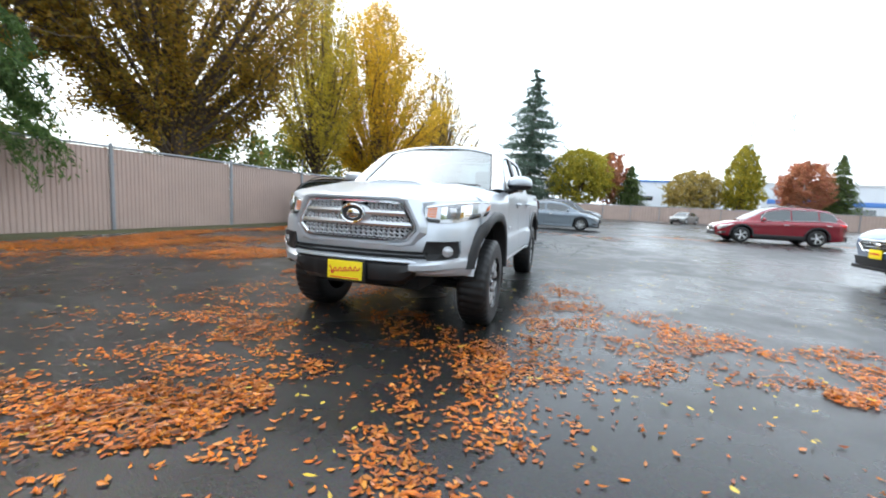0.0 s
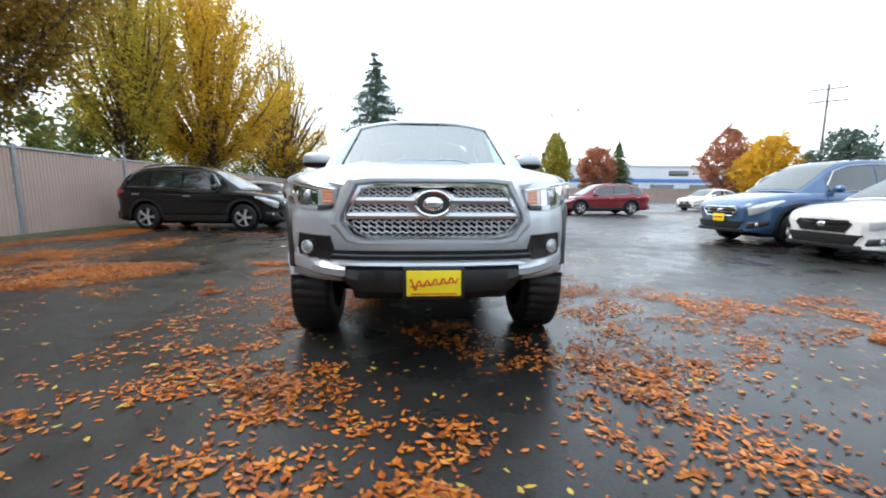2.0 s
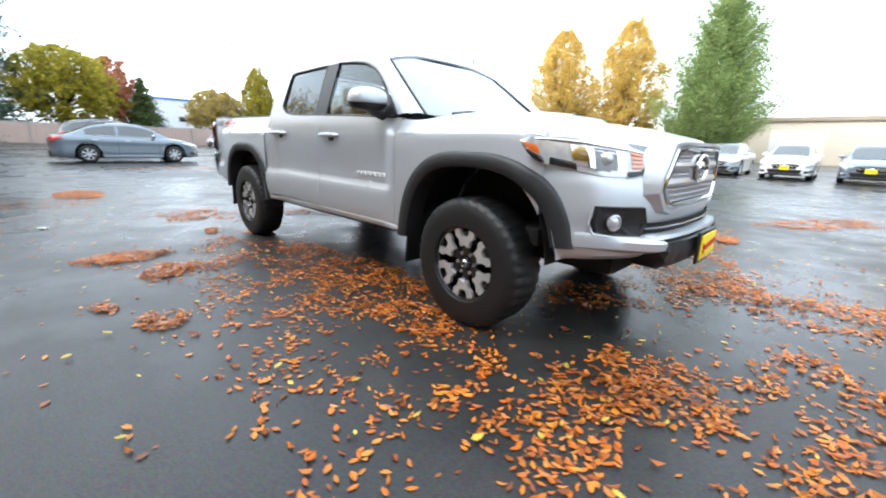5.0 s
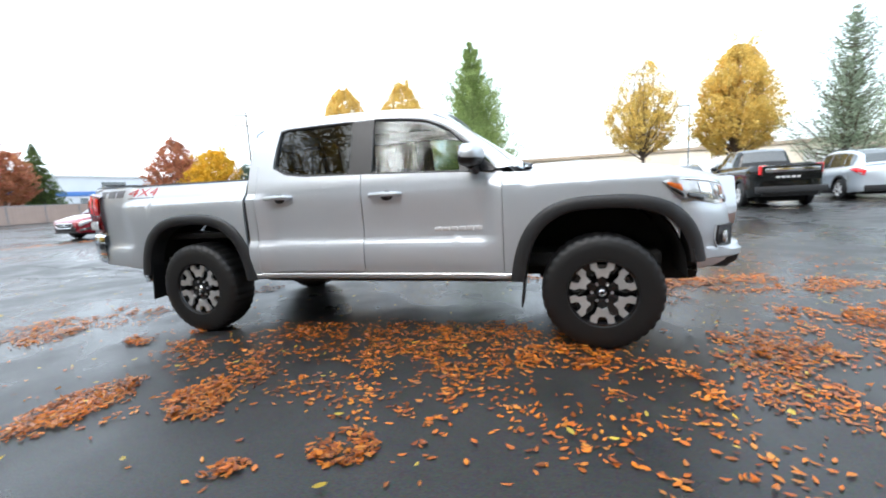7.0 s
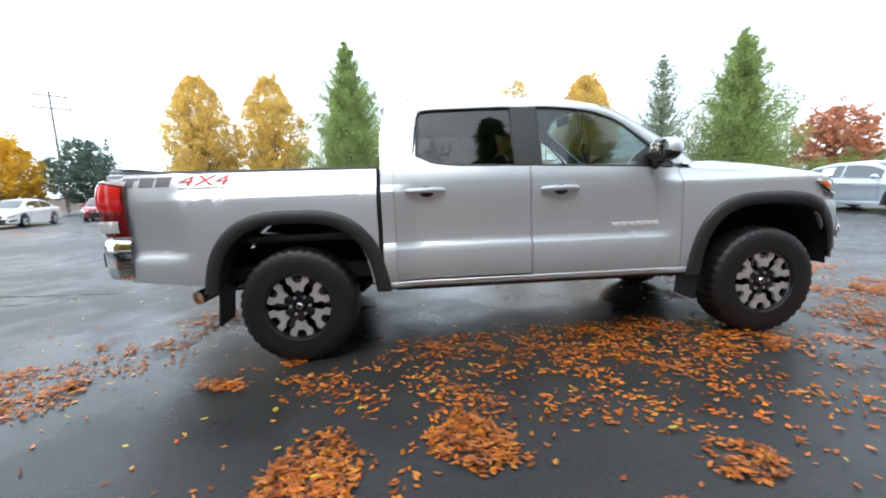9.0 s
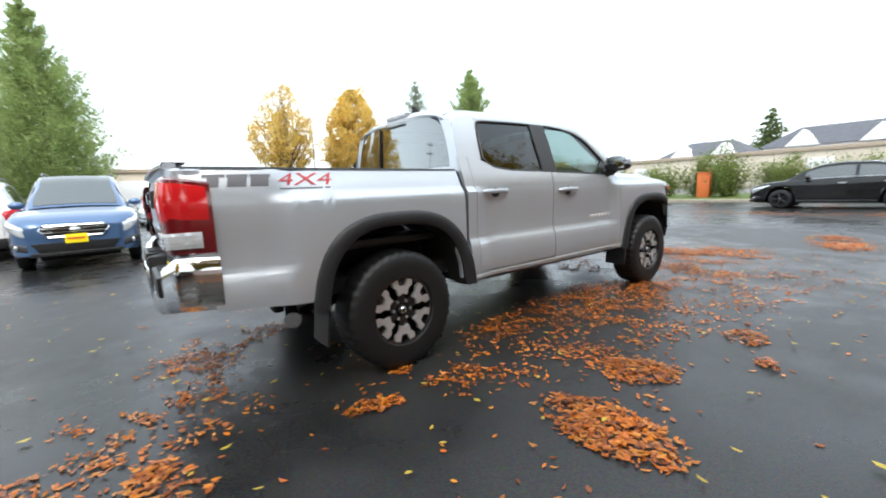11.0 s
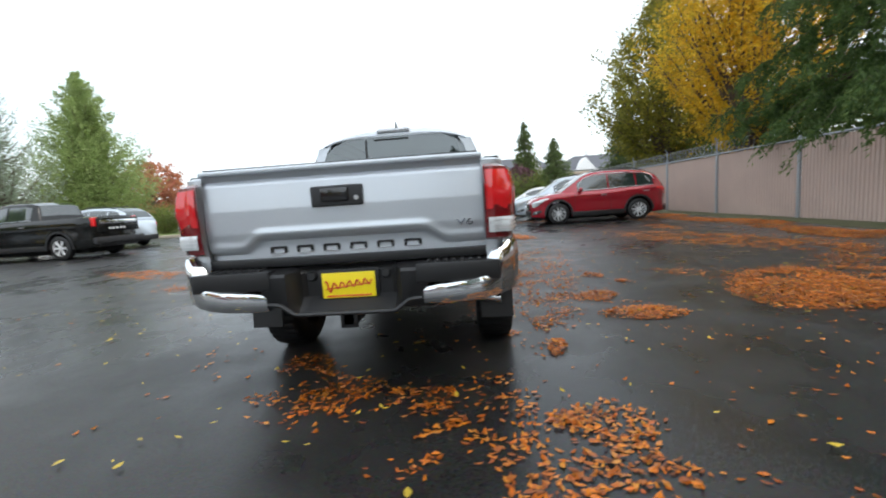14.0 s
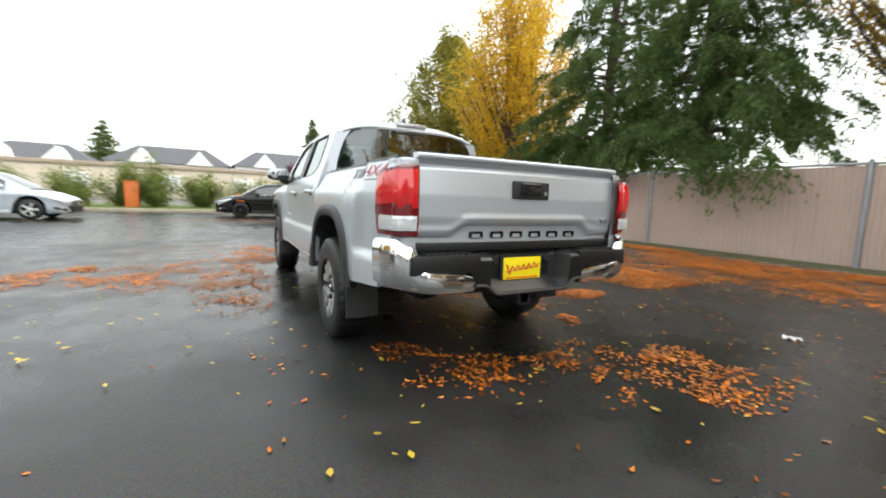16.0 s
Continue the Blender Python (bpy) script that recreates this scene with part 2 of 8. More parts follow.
# ---- mesh tools ----
def finish(name, bm, material, parent=None, label="", angle=35):
    me = bpy.data.meshes.new(name)
    bmesh.ops.recalc_face_normals(bm, faces=bm.faces)
    bm.to_mesh(me)
    bm.free()
    me.shade_smooth()
    me.set_sharp_from_angle(angle=radians(angle))
    if material:
        me.materials.append(material)
    ob = new(name, me)
    ob.parent = parent
    if label:
        tagged(ob, label)
    return ob


def part(name, bm, material, parent, label="", angle=35):
    return finish(name, bm, material, parent, label, angle)


def thing(name, m, label, category, group="", kind=""):
    ob = new(name)
    ob.matrix_basis = m
    return tagged(ob, label, category, group, kind)


def raw(name, verts, faces, material, parent=None, smooth=False):
    """A mesh from computed arrays of corners and faces."""
    me = bpy.data.meshes.new(name)
    me.from_pydata(verts, [], faces)
    if smooth:
        me.shade_smooth()
    me.materials.append(material)
    ob = new(name, me)
    ob.parent = parent
    return ob


def box(bm, c, s, bevel=0.0, rot=None, taper=None, seg=2):
    """A box with rounded edges; taper narrows its top in x and y."""
    r = bmesh.ops.create_cube(bm, size=1)
    vs = r["verts"]
    for v in vs:
        k = Vector((v.co.x * s[0], v.co.y * s[1], v.co.z * s[2]))
        if taper and v.co.z > 0:
            k.x *= taper[0]
            k.y *= taper[1]
        v.co = k
    if bevel:
        es = list({e for v in vs for e in v.link_edges})
        r = bmesh.ops.bevel(bm, geom=es, offset=bevel, segments=seg, affect="EDGES", profile=0.6)
        vs = list({v for f in r["faces"] for v in f.verts} | {v for v in vs if v.is_valid})
    m = Matrix.Translation(c) @ (rot.to_4x4() if rot else Matrix())
    bmesh.ops.transform(bm, matrix=m, verts=vs)
    return vs


def lattice(bm, rows, close=False, wrap=False):
    """A skin over rows of points."""
    vv = [[bm.verts.new(p) for p in r] for r in rows]
    n = len(vv)
    for i in range(n if wrap else n - 1):
        a, b = vv[i], vv[(i + 1) % n]
        k = len(a)
        for j in range(k if close else k - 1):
            q = [a[j], a[(j + 1) % k], b[(j + 1) % k], b[j]]
            q = [v for h, v in enumerate(q) if v not in q[:h]]
            if len({tuple(round(c, 5) for c in v.co) for v in q}) >= 3:
                bm.faces.new(q)
    return vv


def tidy(bm, d=0.0004):
    bmesh.ops.remove_doubles(bm, verts=bm.verts, dist=d)


def lathe(bm, prof, seg=40, axis="y", c=(0, 0, 0), close=False):
    """Turns a profile of (distance along the axis, radius)."""
    rows = []
    for i in range(seg):
        a = 2 * math.pi * i / seg
        row = []
        for h, r in prof:
            p = {"y": (r * math.cos(a), h, r * math.sin(a)), "z": (r * math.cos(a), r * math.sin(a), h), "x": (h, r * math.cos(a), r * math.sin(a))}[axis]
            row.append((p[0] + c[0], p[1] + c[1], p[2] + c[2]))
        rows.append(row)
    lattice(bm, rows, close=close, wrap=True)
    tidy(bm)


def tube(bm, pts, rad, seg=8, cap=True):
    """A pipe along points; rad is one radius or one for each point."""
    pts = [Vector(p) for p in pts]
    rads = [float(r) for r in rad] if isinstance(rad, (list, tuple)) else [float(rad)] * len(pts)
    rows = []
    for i, p in enumerate(pts):
        d = (pts[min(i + 1, len(pts) - 1)] - pts[max(i - 1, 0)]).normalized()
        u = d.cross(Vector((0, 0, 1)) if abs(d.z) < 0.9 else Vector((1, 0, 0))).normalized()
        w = d.cross(u)
        rows.append([p + (u * math.cos(2 * math.pi * k / seg) + w * math.sin(2 * math.pi * k / seg)) * rads[i] for k in range(seg)])
    vv = lattice(bm, rows, close=True)
    if cap:
        bm.faces.new(vv[0][::-1])
        bm.faces.new(vv[-1])


def prism(bm, outline, d0, d1, axis="x", bevel=0.0):
    """A plate: an outline in the two other axes, from d0 to d1 along the axis."""
    def at(d, p):
        return {"x": (d, p[0], p[1]), "y": (p[0], d, p[1]), "z": (p[0], p[1], d)}[axis]
    a, b = [bm.verts.new(at(d0, p)) for p in outline], [bm.verts.new(at(d1, p)) for p in outline]
    fs = [bm.faces.new(a), bm.faces.new(b[::-1])]
    k = len(a)
    for i in range(k):
        fs.append(bm.faces.new((a[i], b[i], b[(i + 1) % k], a[(i + 1) % k])))
    if bevel:
        es = list({e for f in fs[:2] for e in f.edges})
        bmesh.ops.bevel(bm, geom=es, offset=bevel, segments=2, affect="EDGES", profile=0.6)


def ball(bm, c, s, u=16, v=10, rot=None):
    r = bmesh.ops.create_uvsphere(bm, u_segments=u, v_segments=v, radius=1)
    m = Matrix.Translation(c) @ (rot.to_4x4() if rot else Matrix()) @ Matrix.Diagonal((*s, 1))
    bmesh.ops.transform(bm, matrix=m, verts=r["verts"])


def lerp(a, b, t):
    return a + (b - a) * t


def along(pts, x):
    """The value at x of a line through (x, value) points, smoothed at the points."""
    if x <= pts[0][0]:
        return pts[0][1]
    for (x0, y0), (x1, y1) in zip(pts, pts[1:]):
        if x <= x1:
            return lerp(y0, y1, (x - x0) / (x1 - x0))
    return pts[-1][1]


def writing(name, text, size, m, material, parent, depth=0.002, shear=0.0, width=None):
    cu = bpy.data.curves.new(name, "FONT")
    cu.body, cu.size, cu.extrude, cu.align_x, cu.align_y, cu.shear = text, size, depth, "CENTER", "CENTER", shear
    tmp = bpy.data.objects.new("tmp", cu)
    scene.collection.objects.link(tmp)
    me = bpy.data.meshes.new_from_object(tmp.evaluated_get(bpy.context.evaluated_depsgraph_get()))
    bpy.data.objects.remove(tmp)
    if width:
        xs = [v.co.x for v in me.vertices]
        k = width / (max(xs) - min(xs))
        for v in me.vertices:
            v.co.x *= k
    me.transform(m)
    me.materials.clear()
    me.materials.append(material)
    me.name = name
    ob = new(name, me)
    ob.parent = parent
    return ob

# ---- ground ----
bm = bmesh.new()
lattice(bm, [[(x, y, 0) for y in (-600, -200, -60, -20, 0, 20, 60, 200, 600)] for x in (-600, -200, -60, -20, 0, 20, 60, 200, 600)])
tagged(finish("ground", bm, M["asphalt"]), "dark wet asphalt of a car park with shallow puddles", "asphalt", kind="structure")

# soil strip along the fence foot, with moss and litter
M["soil"] = mat("mossy_soil", (0.10, 0.085, 0.04), 0.9, vary=0.3, scale=3, bump=0.8, bump_scale=30, col2=(0.05, 0.06, 0.02))
bm = bmesh.new()
lattice(bm, [[(x, -9.6, 0.05), (x, -8.75, 0.05), (x, -8.62 + 0.08 * math.sin(x * 1.3) + 0.05 * math.sin(x * 3.1), 0.035), (x, -8.45 + 0.12 * math.sin(x * 1.7 + 1), 0.004)] for x in np.arange(-54, 60, 0.5)])
tagged(finish("verge_strip", bm, M["soil"]), "mossy soil strip at the foot of the fence", "soil", kind="structure")

# grass bank with its kerb on the far side of the lot
M["grass_soil"] = mat("lawn", (0.12, 0.17, 0.035), 0.9, vary=0.25, scale=2.0, bump=0.8, bump_scale=60, col2=(0.07, 0.10, 0.02))
bm = bmesh.new()
box(bm, (23.2, 12, 0.06), (8.4, 38, 0.14), 0.03)
tagged(finish("grass_bank", bm, M["grass_soil"]), "short green lawn strip behind the kerb", "lawn", kind="structure")
M["kerb"] = mat("kerb_concrete", (0.42, 0.37, 0.29), 0.85, vary=0.2, scale=5, bump=0.3, bump_scale=60)
for k in range(13):
    bm = bmesh.new()
    box(bm, (18.9, -5.6 + 2.93 * k, 0.07), (0.18, 2.9, 0.17), 0.025)
    tagged(finish("kerb", bm, M["kerb"]), "pale concrete kerb stone along the lawn", "kerb", "kerb stones", "structure")

# ---- privacy fence ----
M["slat"] = mat("beige_vinyl_slat", (0.45, 0.338, 0.288), 0.6, vary=0.1, scale=1.3, bump=0.1, bump_scale=40, rvary=0.1)


def fence(name, start, turn, posts, height, label, pitch=0.1, tall=()):
    """A run of fence from start: ribbed slat panels between round posts at the given distances, a pipe on top."""
    root = thing(name, Matrix.Translation((*start, 0)) @ Matrix.Rotation(radians(turn), 4, "Z"), label, "fence", kind="structure")
    spans, pole = {}, None
    bm = bmesh.new()
    tube(bm, [(0, 0.03, 0.0), (0, 0.03, height + 0.05)], 0.045, 12)
    bmesh.ops.create_icosphere(bm, subdivisions=1, radius=0.05, matrix=Matrix.Translation((0, 0.03, height + 0.05)))
    box(bm, (0, 0.05, height * 0.35), (0.1, 0.1, 0.03), 0.006)
    box(bm, (0, 0.05, height * 0.8), (0.1, 0.1, 0.03), 0.006)
    post = part("post", bm, M["steel"], root)
    post.location.x = posts[0]
    for a, b in zip(posts, posts[1:]):
        w = round(b - a, 2)
        if w not in spans:
            bm = bmesh.new()
            n = int(w / pitch)
            rows = []
            for i in range(n):
                x0, x1 = 0.03 + (w - 0.06) * i / n, 0.03 + (w - 0.06) * (i + 1) / n
                g = (x1 - x0) * 0.12
                for x, y in ((x0 + g, -0.006), (x0 + 2.2 * g, 0.013), (x1 - 2.2 * g, 0.013), (x1 - g, -0.006)):
                    rows.append([(x, y, 0.06), (x, y + 0.005 * math.sin(i * 2.3), height * 0.5), (x, y, height - 0.04)])
            lattice(bm, rows)
            box(bm, (w / 2, -0.016, height / 2), (w - 0.06, 0.016, height - 0.1))
            panel = part("panel", bm, M["slat"], root, angle=25)
            bm = bmesh.new()
            tube(bm, [(0, 0.02, height), (w, 0.02, height)], 0.03, 10)
            rail = part("top_rail", bm, M["steel"], root)
            panel.location.x = rail.location.x = a
            spans[w] = (panel, rail)
        else:
            for src in spans[w]:
                o = src.copy()
                scene.collection.objects.link(o)
                o.location.x = a
        o = post.copy()
        scene.collection.objects.link(o)
        o.location.x = b
        if tall and (b < tall[0] or b > tall[1]):
            if pole is None:
                bm = bmesh.new()
                tube(bm, [(0, 0.03, height), (0, 0.03, height + 0.42), (0, 0.10, height + 0.55)], 0.024, 8)
                pole = part("post_arm", bm, M["steel"], root)
            else:
                pole = pole.copy()
                scene.collection.objects.link(pole)
            pole.location.x = b
    return root


FY = -9.05
fence("privacy_fence", (-54.95, FY), 0, [3.55 * k for k in range(16)] + [57.65 + 3.45 * k for k in range(14)], 2.02, "pinkish beige slatted privacy fence on steel posts", tall=(47, 63))
fence("far_fence", (-54.9, 75), -90, [3.5 * k for k in range(25)], 2.05, "beige slatted fence closing the far end of the lot", 0.34)

# ---- the silver pickup ----
truck = thing("pickup_truck", Matrix(), "wet silver double cab pickup truck with charcoal wheel arch flares", "truck")
AX, TR = 1.618, 0.385          # half wheelbase, tyre radius
SKIN = [(0.44, 0.845), (0.50, 0.893), (0.56, 0.907), (0.66, 0.910), (0.73, 0.903), (0.775, 0.880), (0.85, 0.877), (1.0, 0.884), (1.10, 0.887), (1.17, 0.880), (1.22, 0.866), (1.26, 0.850), (1.34, 0.822), (1.64, 0.716), (1.72, 0.672)]
PLAIN = [(0.44, 0.845), (0.50, 0.880), (0.60, 0.889), (0.85, 0.890), (1.0, 0.888), (1.08, 0.885), (1.15, 0.872), (1.20, 0.850), (1.26, 0.820), (1.34, 0.80), (1.72, 0.672)]


def soft(t):
    t = min(1, max(0, t))
    return t * t * (3 - 2 * t)


NOSE = [(0.0, 2.505), (0.2, 2.50), (0.40, 2.478), (0.52, 2.445), (0.62, 2.40), (0.70, 2.345), (0.77, 2.28), (0.82, 2.21), (0.853, 2.13), (0.876, 2.03)]


def nose(y):
    """Plan line of the nose: x for a distance from the middle."""
    return along(NOSE, abs(y))


def nose_y(x):
    return along([(a, b) for b, a in NOSE[::-1]], x)


def side(x, z):
    """Half width of the body skin."""
    k = soft((0.98 - x) / 0.14)
    if x < -2.15:
        k *= 1 - soft((x + 2.34) / 0.12)
    elif x < -1.05:
        k = 0
    y = lerp(along(PLAIN, z), along(SKIN, z), k)
    for cx in (-AX, AX):
        d = abs(x - cx)
        if d < 0.82:
            y += 0.030 * soft((0.80 - d) / 0.16) * soft((1.155 - z) / 0.05) * soft((z - 0.3) / 0.2)
    if x > 1.85:
        y = min(y - 0.03 * ((x - 1.85) / 0.27) ** 2, lerp(y, nose_y(x + 0.02) + 0.012, soft((x - 1.95) / 0.15)))
    if x < -2.40:
        y -= 0.035 * ((-2.40 - x) / 0.4) ** 2
    return y


def arch_at(x, cx, hw=0.502, top=0.966, foot=0.40):
    u = abs(x - cx) / hw
    if u >= 1:
        return None
    return foot + (top - foot) * (1 - u ** 2.9) ** (1 / 2.3)


def skin_panel(name, x0, x1, zlo, ztop, s, material, nx=24, nz=14, fold=0.03, extra=None, label=""):
    """A pressed panel on the body side with folded edges; extra(x) adds points past its top."""
    xs = list(np.linspace(x0, x1, nx))
    for cx in (-AX, AX):
        xs += [cx + 0.502 * math.cos(a) for a in np.linspace(0, math.pi, 25) if x0 < cx + 0.502 * math.cos(a) < x1]
    xs = sorted(set(round(v, 4) for v in xs))
    rows = []
    for x in xs:
        lo = zlo(x)
        for cx in (-AX, AX):
            a = arch_at(x, cx)
            if a:
                lo = max(lo, a)
        hi = max(ztop(x), lo + 0.01)
        zs = sorted(set([round(lerp(lo, hi, i / nz), 4) for i in range(nz + 1)] + [z for z in (0.70, 0.735, 0.775, 0.80, 1.155, 1.11) if lo + 0.01 < z < hi - 0.01]))
        if len(zs) < nz + 7:
            zs = zs + [hi] * (nz + 7 - len(zs))
        pts = [(x, side(x, lo) - fold, lo)] + [(x, side(x, z), z) for z in zs]
        pts += extra(x) if extra else [(x, side(x, hi) - fold, hi)]
        rows.append([(a, s * b, c) for a, b, c in pts])
    rows = [[(a, b - s * fold, c) for a, b, c in rows[0]]] + rows + [[(a, b - s * fold, c) for a, b, c in rows[-1]]]
    bm = bmesh.new()
    lattice(bm, rows)
    tidy(bm, 0.0002)
    return part(name, bm, material, truck, label, 28)


BELT = [(-1.04, 1.365), (-0.86, 1.355), (-0.79, 1.325), (-0.70, 1.285), (-0.55, 1.262), (-0.13, 1.248), (0.40, 1.232), (0.75, 1.215), (1.02, 1.205)]


def belt(x):
    return along(BELT, x)


def rail_z(x):
    return along([(-2.84, 1.276), (-1.05, 1.258)], x)


def hood_edge(x):
    return along([(1.0, 0.80), (1.5, 0.80), (1.9, 0.795), (2.05, 0.787), (2.14, 0.765), (2.22, 0.715), (2.30, 0.63), (2.37, 0.54), (2.44, 0.42)], x)


def hood_z(x, y):
    c = along([(1.0, 1.232), (1.2, 1.252), (1.5, 1.257), (1.8, 1.226), (2.05, 1.190), (2.25, 1.150), (2.40, 1.118), (2.47, 1.098)], x)
    e = hood_edge(x)
    u = abs(y) / e
    k = c - 0.032 * u ** 2 - 0.024 * u ** 8
    k += 0.012 * soft((abs(u - 0.62) < 0.12) * (0.12 - abs(u - 0.62)) / 0.08)
    return k


def fender_top(x):
    return along([(1.0, 1.196), (1.5, 1.172), (1.8, 1.146), (1.95, 1.122), (2.08, 1.095)], x)


TAILX = -2.735
for s in (-1, 1):
    # bed side with its rolled rail and inner wall
    def rolled(x):
        y, z = side(x, rail_z(x)), rail_z(x)
        return [(x, y - 0.012, z + 0.008), (x, y - 0.07, z + 0.008), (x, y - 0.085, z - 0.02), (x, y - 0.09, 1.0 if abs(x + AX) < 0.78 else 0.80)]
    skin_panel("bed_side", TAILX, -1.072, lambda x: along([(-2.8, 0.80), (-2.70, 0.80), (-2.675, 0.60), (-2.1, 0.545), (-1.2, 0.52), (-1.05, 0.50)], x), rail_z, s, M["silver"], 40, 16, extra=rolled)
    bm = bmesh.new()
    lattice(bm, [[(x, s * (side(x, 1.26) - o), rail_z(x) + h) for o, h in ((0.004, 0.006), (0.012, 0.018), (0.08, 0.018), (0.092, -0.015))] for x in np.linspace(-2.73, -1.07, 12)])
    part("rail_cap", bm, M["black"], truck, "black plastic bed rail cap")
    skin_panel("rear_door", -0.957, -0.050, lambda x: 0.525, belt, s, M["silver"], 26, 16)
    skin_panel("front_door", -0.044, 0.990, lambda x: 0.515, belt, s, M["silver"], 30, 16)
    skin_panel("cab_corner", -1.042, -0.960, lambda x: 0.50, lambda x: 1.365, s, M["silver"], 5, 16)

    def to_hood(x):
        e, f = hood_edge(x), fender_top(x)
        hz = hood_z(x, e)
        y = side(x, f)
        return [(x, lerp(y, e + 0.006, 0.35), lerp(f, hz, 0.62)), (x, lerp(y, e + 0.006, 0.75), lerp(f, hz, 0.95)), (x, e + 0.006, hz), (x, e + 0.004, hz - 0.03)]
    skin_panel("front_fender", 0.995, 2.065, lambda x: along([(1.0, 0.50), (1.15, 0.48), (2.0, 0.54), (2.1, 0.56)], x), fender_top, s, M["silver"], 34, 14, extra=to_hood)
    bm = bmesh.new()
    lattice(bm, [[(x, s * (side(x, 0.5) + o), z) for o, z in ((-0.05, 0.515), (-0.006, 0.510), (0.004, 0.498), (0.0, 0.480), (-0.03, 0.462), (-0.10, 0.455))] for x in np.linspace(-1.05, 1.12, 30)])
    part("rocker_panel", bm, M["silver"], truck)
    bm = bmesh.new()
    tube(bm, [(x, s * (side(x, 0.5) + 0.004), 0.507) for x in np.linspace(-1.0, 1.05, 12)], 0.006, 6)
    part("sill_trim", bm, M["satin"], truck, "bright sill strip")
    bm = bmesh.new()
    lattice(bm, [[(x, s * 0.82, 0.47), (x, s * 0.80, 0.43), (x, s * 0.55, 0.41)] for x in np.linspace(-0.98, 1.05, 6)])
    part("sill_underside", bm, M["black"], truck)

    bm = bmesh.new()
    lattice(bm, [[(x, s * (side(-1.06, z) - 0.022), z) for z in np.linspace(0.46, 1.26, 14)] for x in (-1.10, -1.02)])
    part("cab_gap", bm, M["cavity"], truck)

    # flares
    for cx in (-AX, AX):
        bm = bmesh.new()
        rows = []
        for th in np.linspace(math.pi, 0, 44):
            cth, sth = math.cos(th), math.sin(th)
            sg = 1 if cth >= 0 else -1
            foot = 0.50 if (cx < 0) == (cth < 0) else 0.46
            if cx > 0 and cth > 0:
                foot = 0.575

            def at(hw, top, off, n=2.9):
                xx = cx + hw * sg * abs(cth) ** (2 / n) * ((1.11 if sg > 0 else 1.05) - 0.13 * abs(sth) ** (2 / n))
                zz = foot + (top - foot) * abs(sth) ** (2 / n)
                return xx, zz, off
            pts = []
            for hw, top, off in ((0.556, 1.016, -0.004), (0.552, 1.010, 0.012), (0.540, 0.998, 0.020), (0.510, 0.972, 0.025), (0.480, 0.944, 0.023), (0.468, 0.932, 0.014), (0.464, 0.928, -0.02), (0.462, 0.926, -0.11)):
                xx, zz, o = at(hw, top, off)
                ref = min(max(side(xx, max(zz, 0.62)), 0.78), 0.93)
                pts.append((xx, s * (ref + o), zz))
            rows.append(pts)
        rows = [[(a, b - s * 0.06, c) for a, b, c in rows[0]]] + rows + [[(a, b - s * 0.06, c) for a, b, c in rows[-1]]]
        lattice(bm, rows)
        part("wheel_flare", bm, M["plastic"], truck, "charcoal plastic wheel arch flare", 40)
        bm = bmesh.new()
        lattice(bm, [[(cx + 0.505 * math.cos(a), s * y, 0.36 + 0.62 * abs(math.sin(a)) ** 0.72) for y in (0.872, 0.70, 0.48)] for a in np.linspace(0.1, math.pi - 0.1, 26)])
        lattice(bm, [[(cx + r * math.cos(a), s * 0.48, 0.36 + 0.62 / 0.5 * r * max(0.14, math.sin(a))) for r in (0.02, 0.51)] for a in np.linspace(-0.2, math.pi + 0.2, 20)])
        part("wheel_well", bm, M["cavity"], truck)
        bm = bmesh.new()
        fx = cx - 0.485
        lattice(bm, [[(fx - 0.035 * t + dx, s * y, 0.60 - 0.32 * t) for dx, y in ((0, 0.70), (-0.006, 0.82), (0, 0.915), (0.014, 0.915), (0.014, 0.70), (0, 0.70))] for t in np.linspace(0, 1, 7)])
        part("mud_flap", bm, M["black"], truck, "black rubber mud flap")

    # handles
    for hx, hz in ((-0.755, 1.106), (0.147, 1.090)):
        bm = bmesh.new()
        yb = side(hx, hz)
        ball(bm, (hx + 0.01, s * (yb - 0.012), hz - 0.008), (0.062, 0.02, 0.042), 16, 10)
        cup = part("handle_cup", bm, M["black"] if s < 0 else M["black"], truck)
        bm = bmesh.new()
        tube(bm, [(hx - 0.125, s * (yb + 0.004), hz), (hx - 0.10, s * (yb + 0.028), hz + 0.002), (hx, s * (yb + 0.040), hz + 0.004), (hx + 0.10, s * (yb + 0.028), hz + 0.002), (hx + 0.125, s * (yb + 0.004), hz)], [0.012, 0.017, 0.018, 0.017, 0.012], 10)
        part("door_handle", bm, M["silver"], truck)

    # door name badge as plain bars
    for k in range(6):
        bm = bmesh.new()
        bx = 0.535 + 0.057 * k
        box(bm, (bx, s * (side(bx, 0.828) + 0.004), 0.828), (0.052, 0.008, 0.030), 0.004)
        part("badge_bar", bm, M["badge"], truck)

    # mirrors
    def shell(cx, cz, rx, ry, rz, back, low, high):
        bms = bmesh.new()
        ball(bms, (0, 0, 0), (1, 1, 1), 28, 18)
        for v in bms.verts:
            q = v.co.copy()
            for k in range(3):
                q[k] = math.copysign(abs(q[k]) ** 0.72, q[k])
            q = Vector((max(q.x * rx, -back), q.y * ry * (1 - 0.10 * q.z), min(max(q.z, low), high) * rz))
            q.x -= 0.10 * (q.y + ry) * 0.5
            v.co = Vector((cx + q.x, s * (0.985 + q.y), cz + q.z))
        return bms
    mir = part("mirror", shell(0.815, 1.322, 0.080, 0.128, 0.066, 0.045, -0.5, 1.0), M["silver"], truck, "silver door mirror with a black back and foot", 50)
    bm = shell(0.806, 1.312, 0.078, 0.126, 0.070, 0.05, -1.0, -0.12)
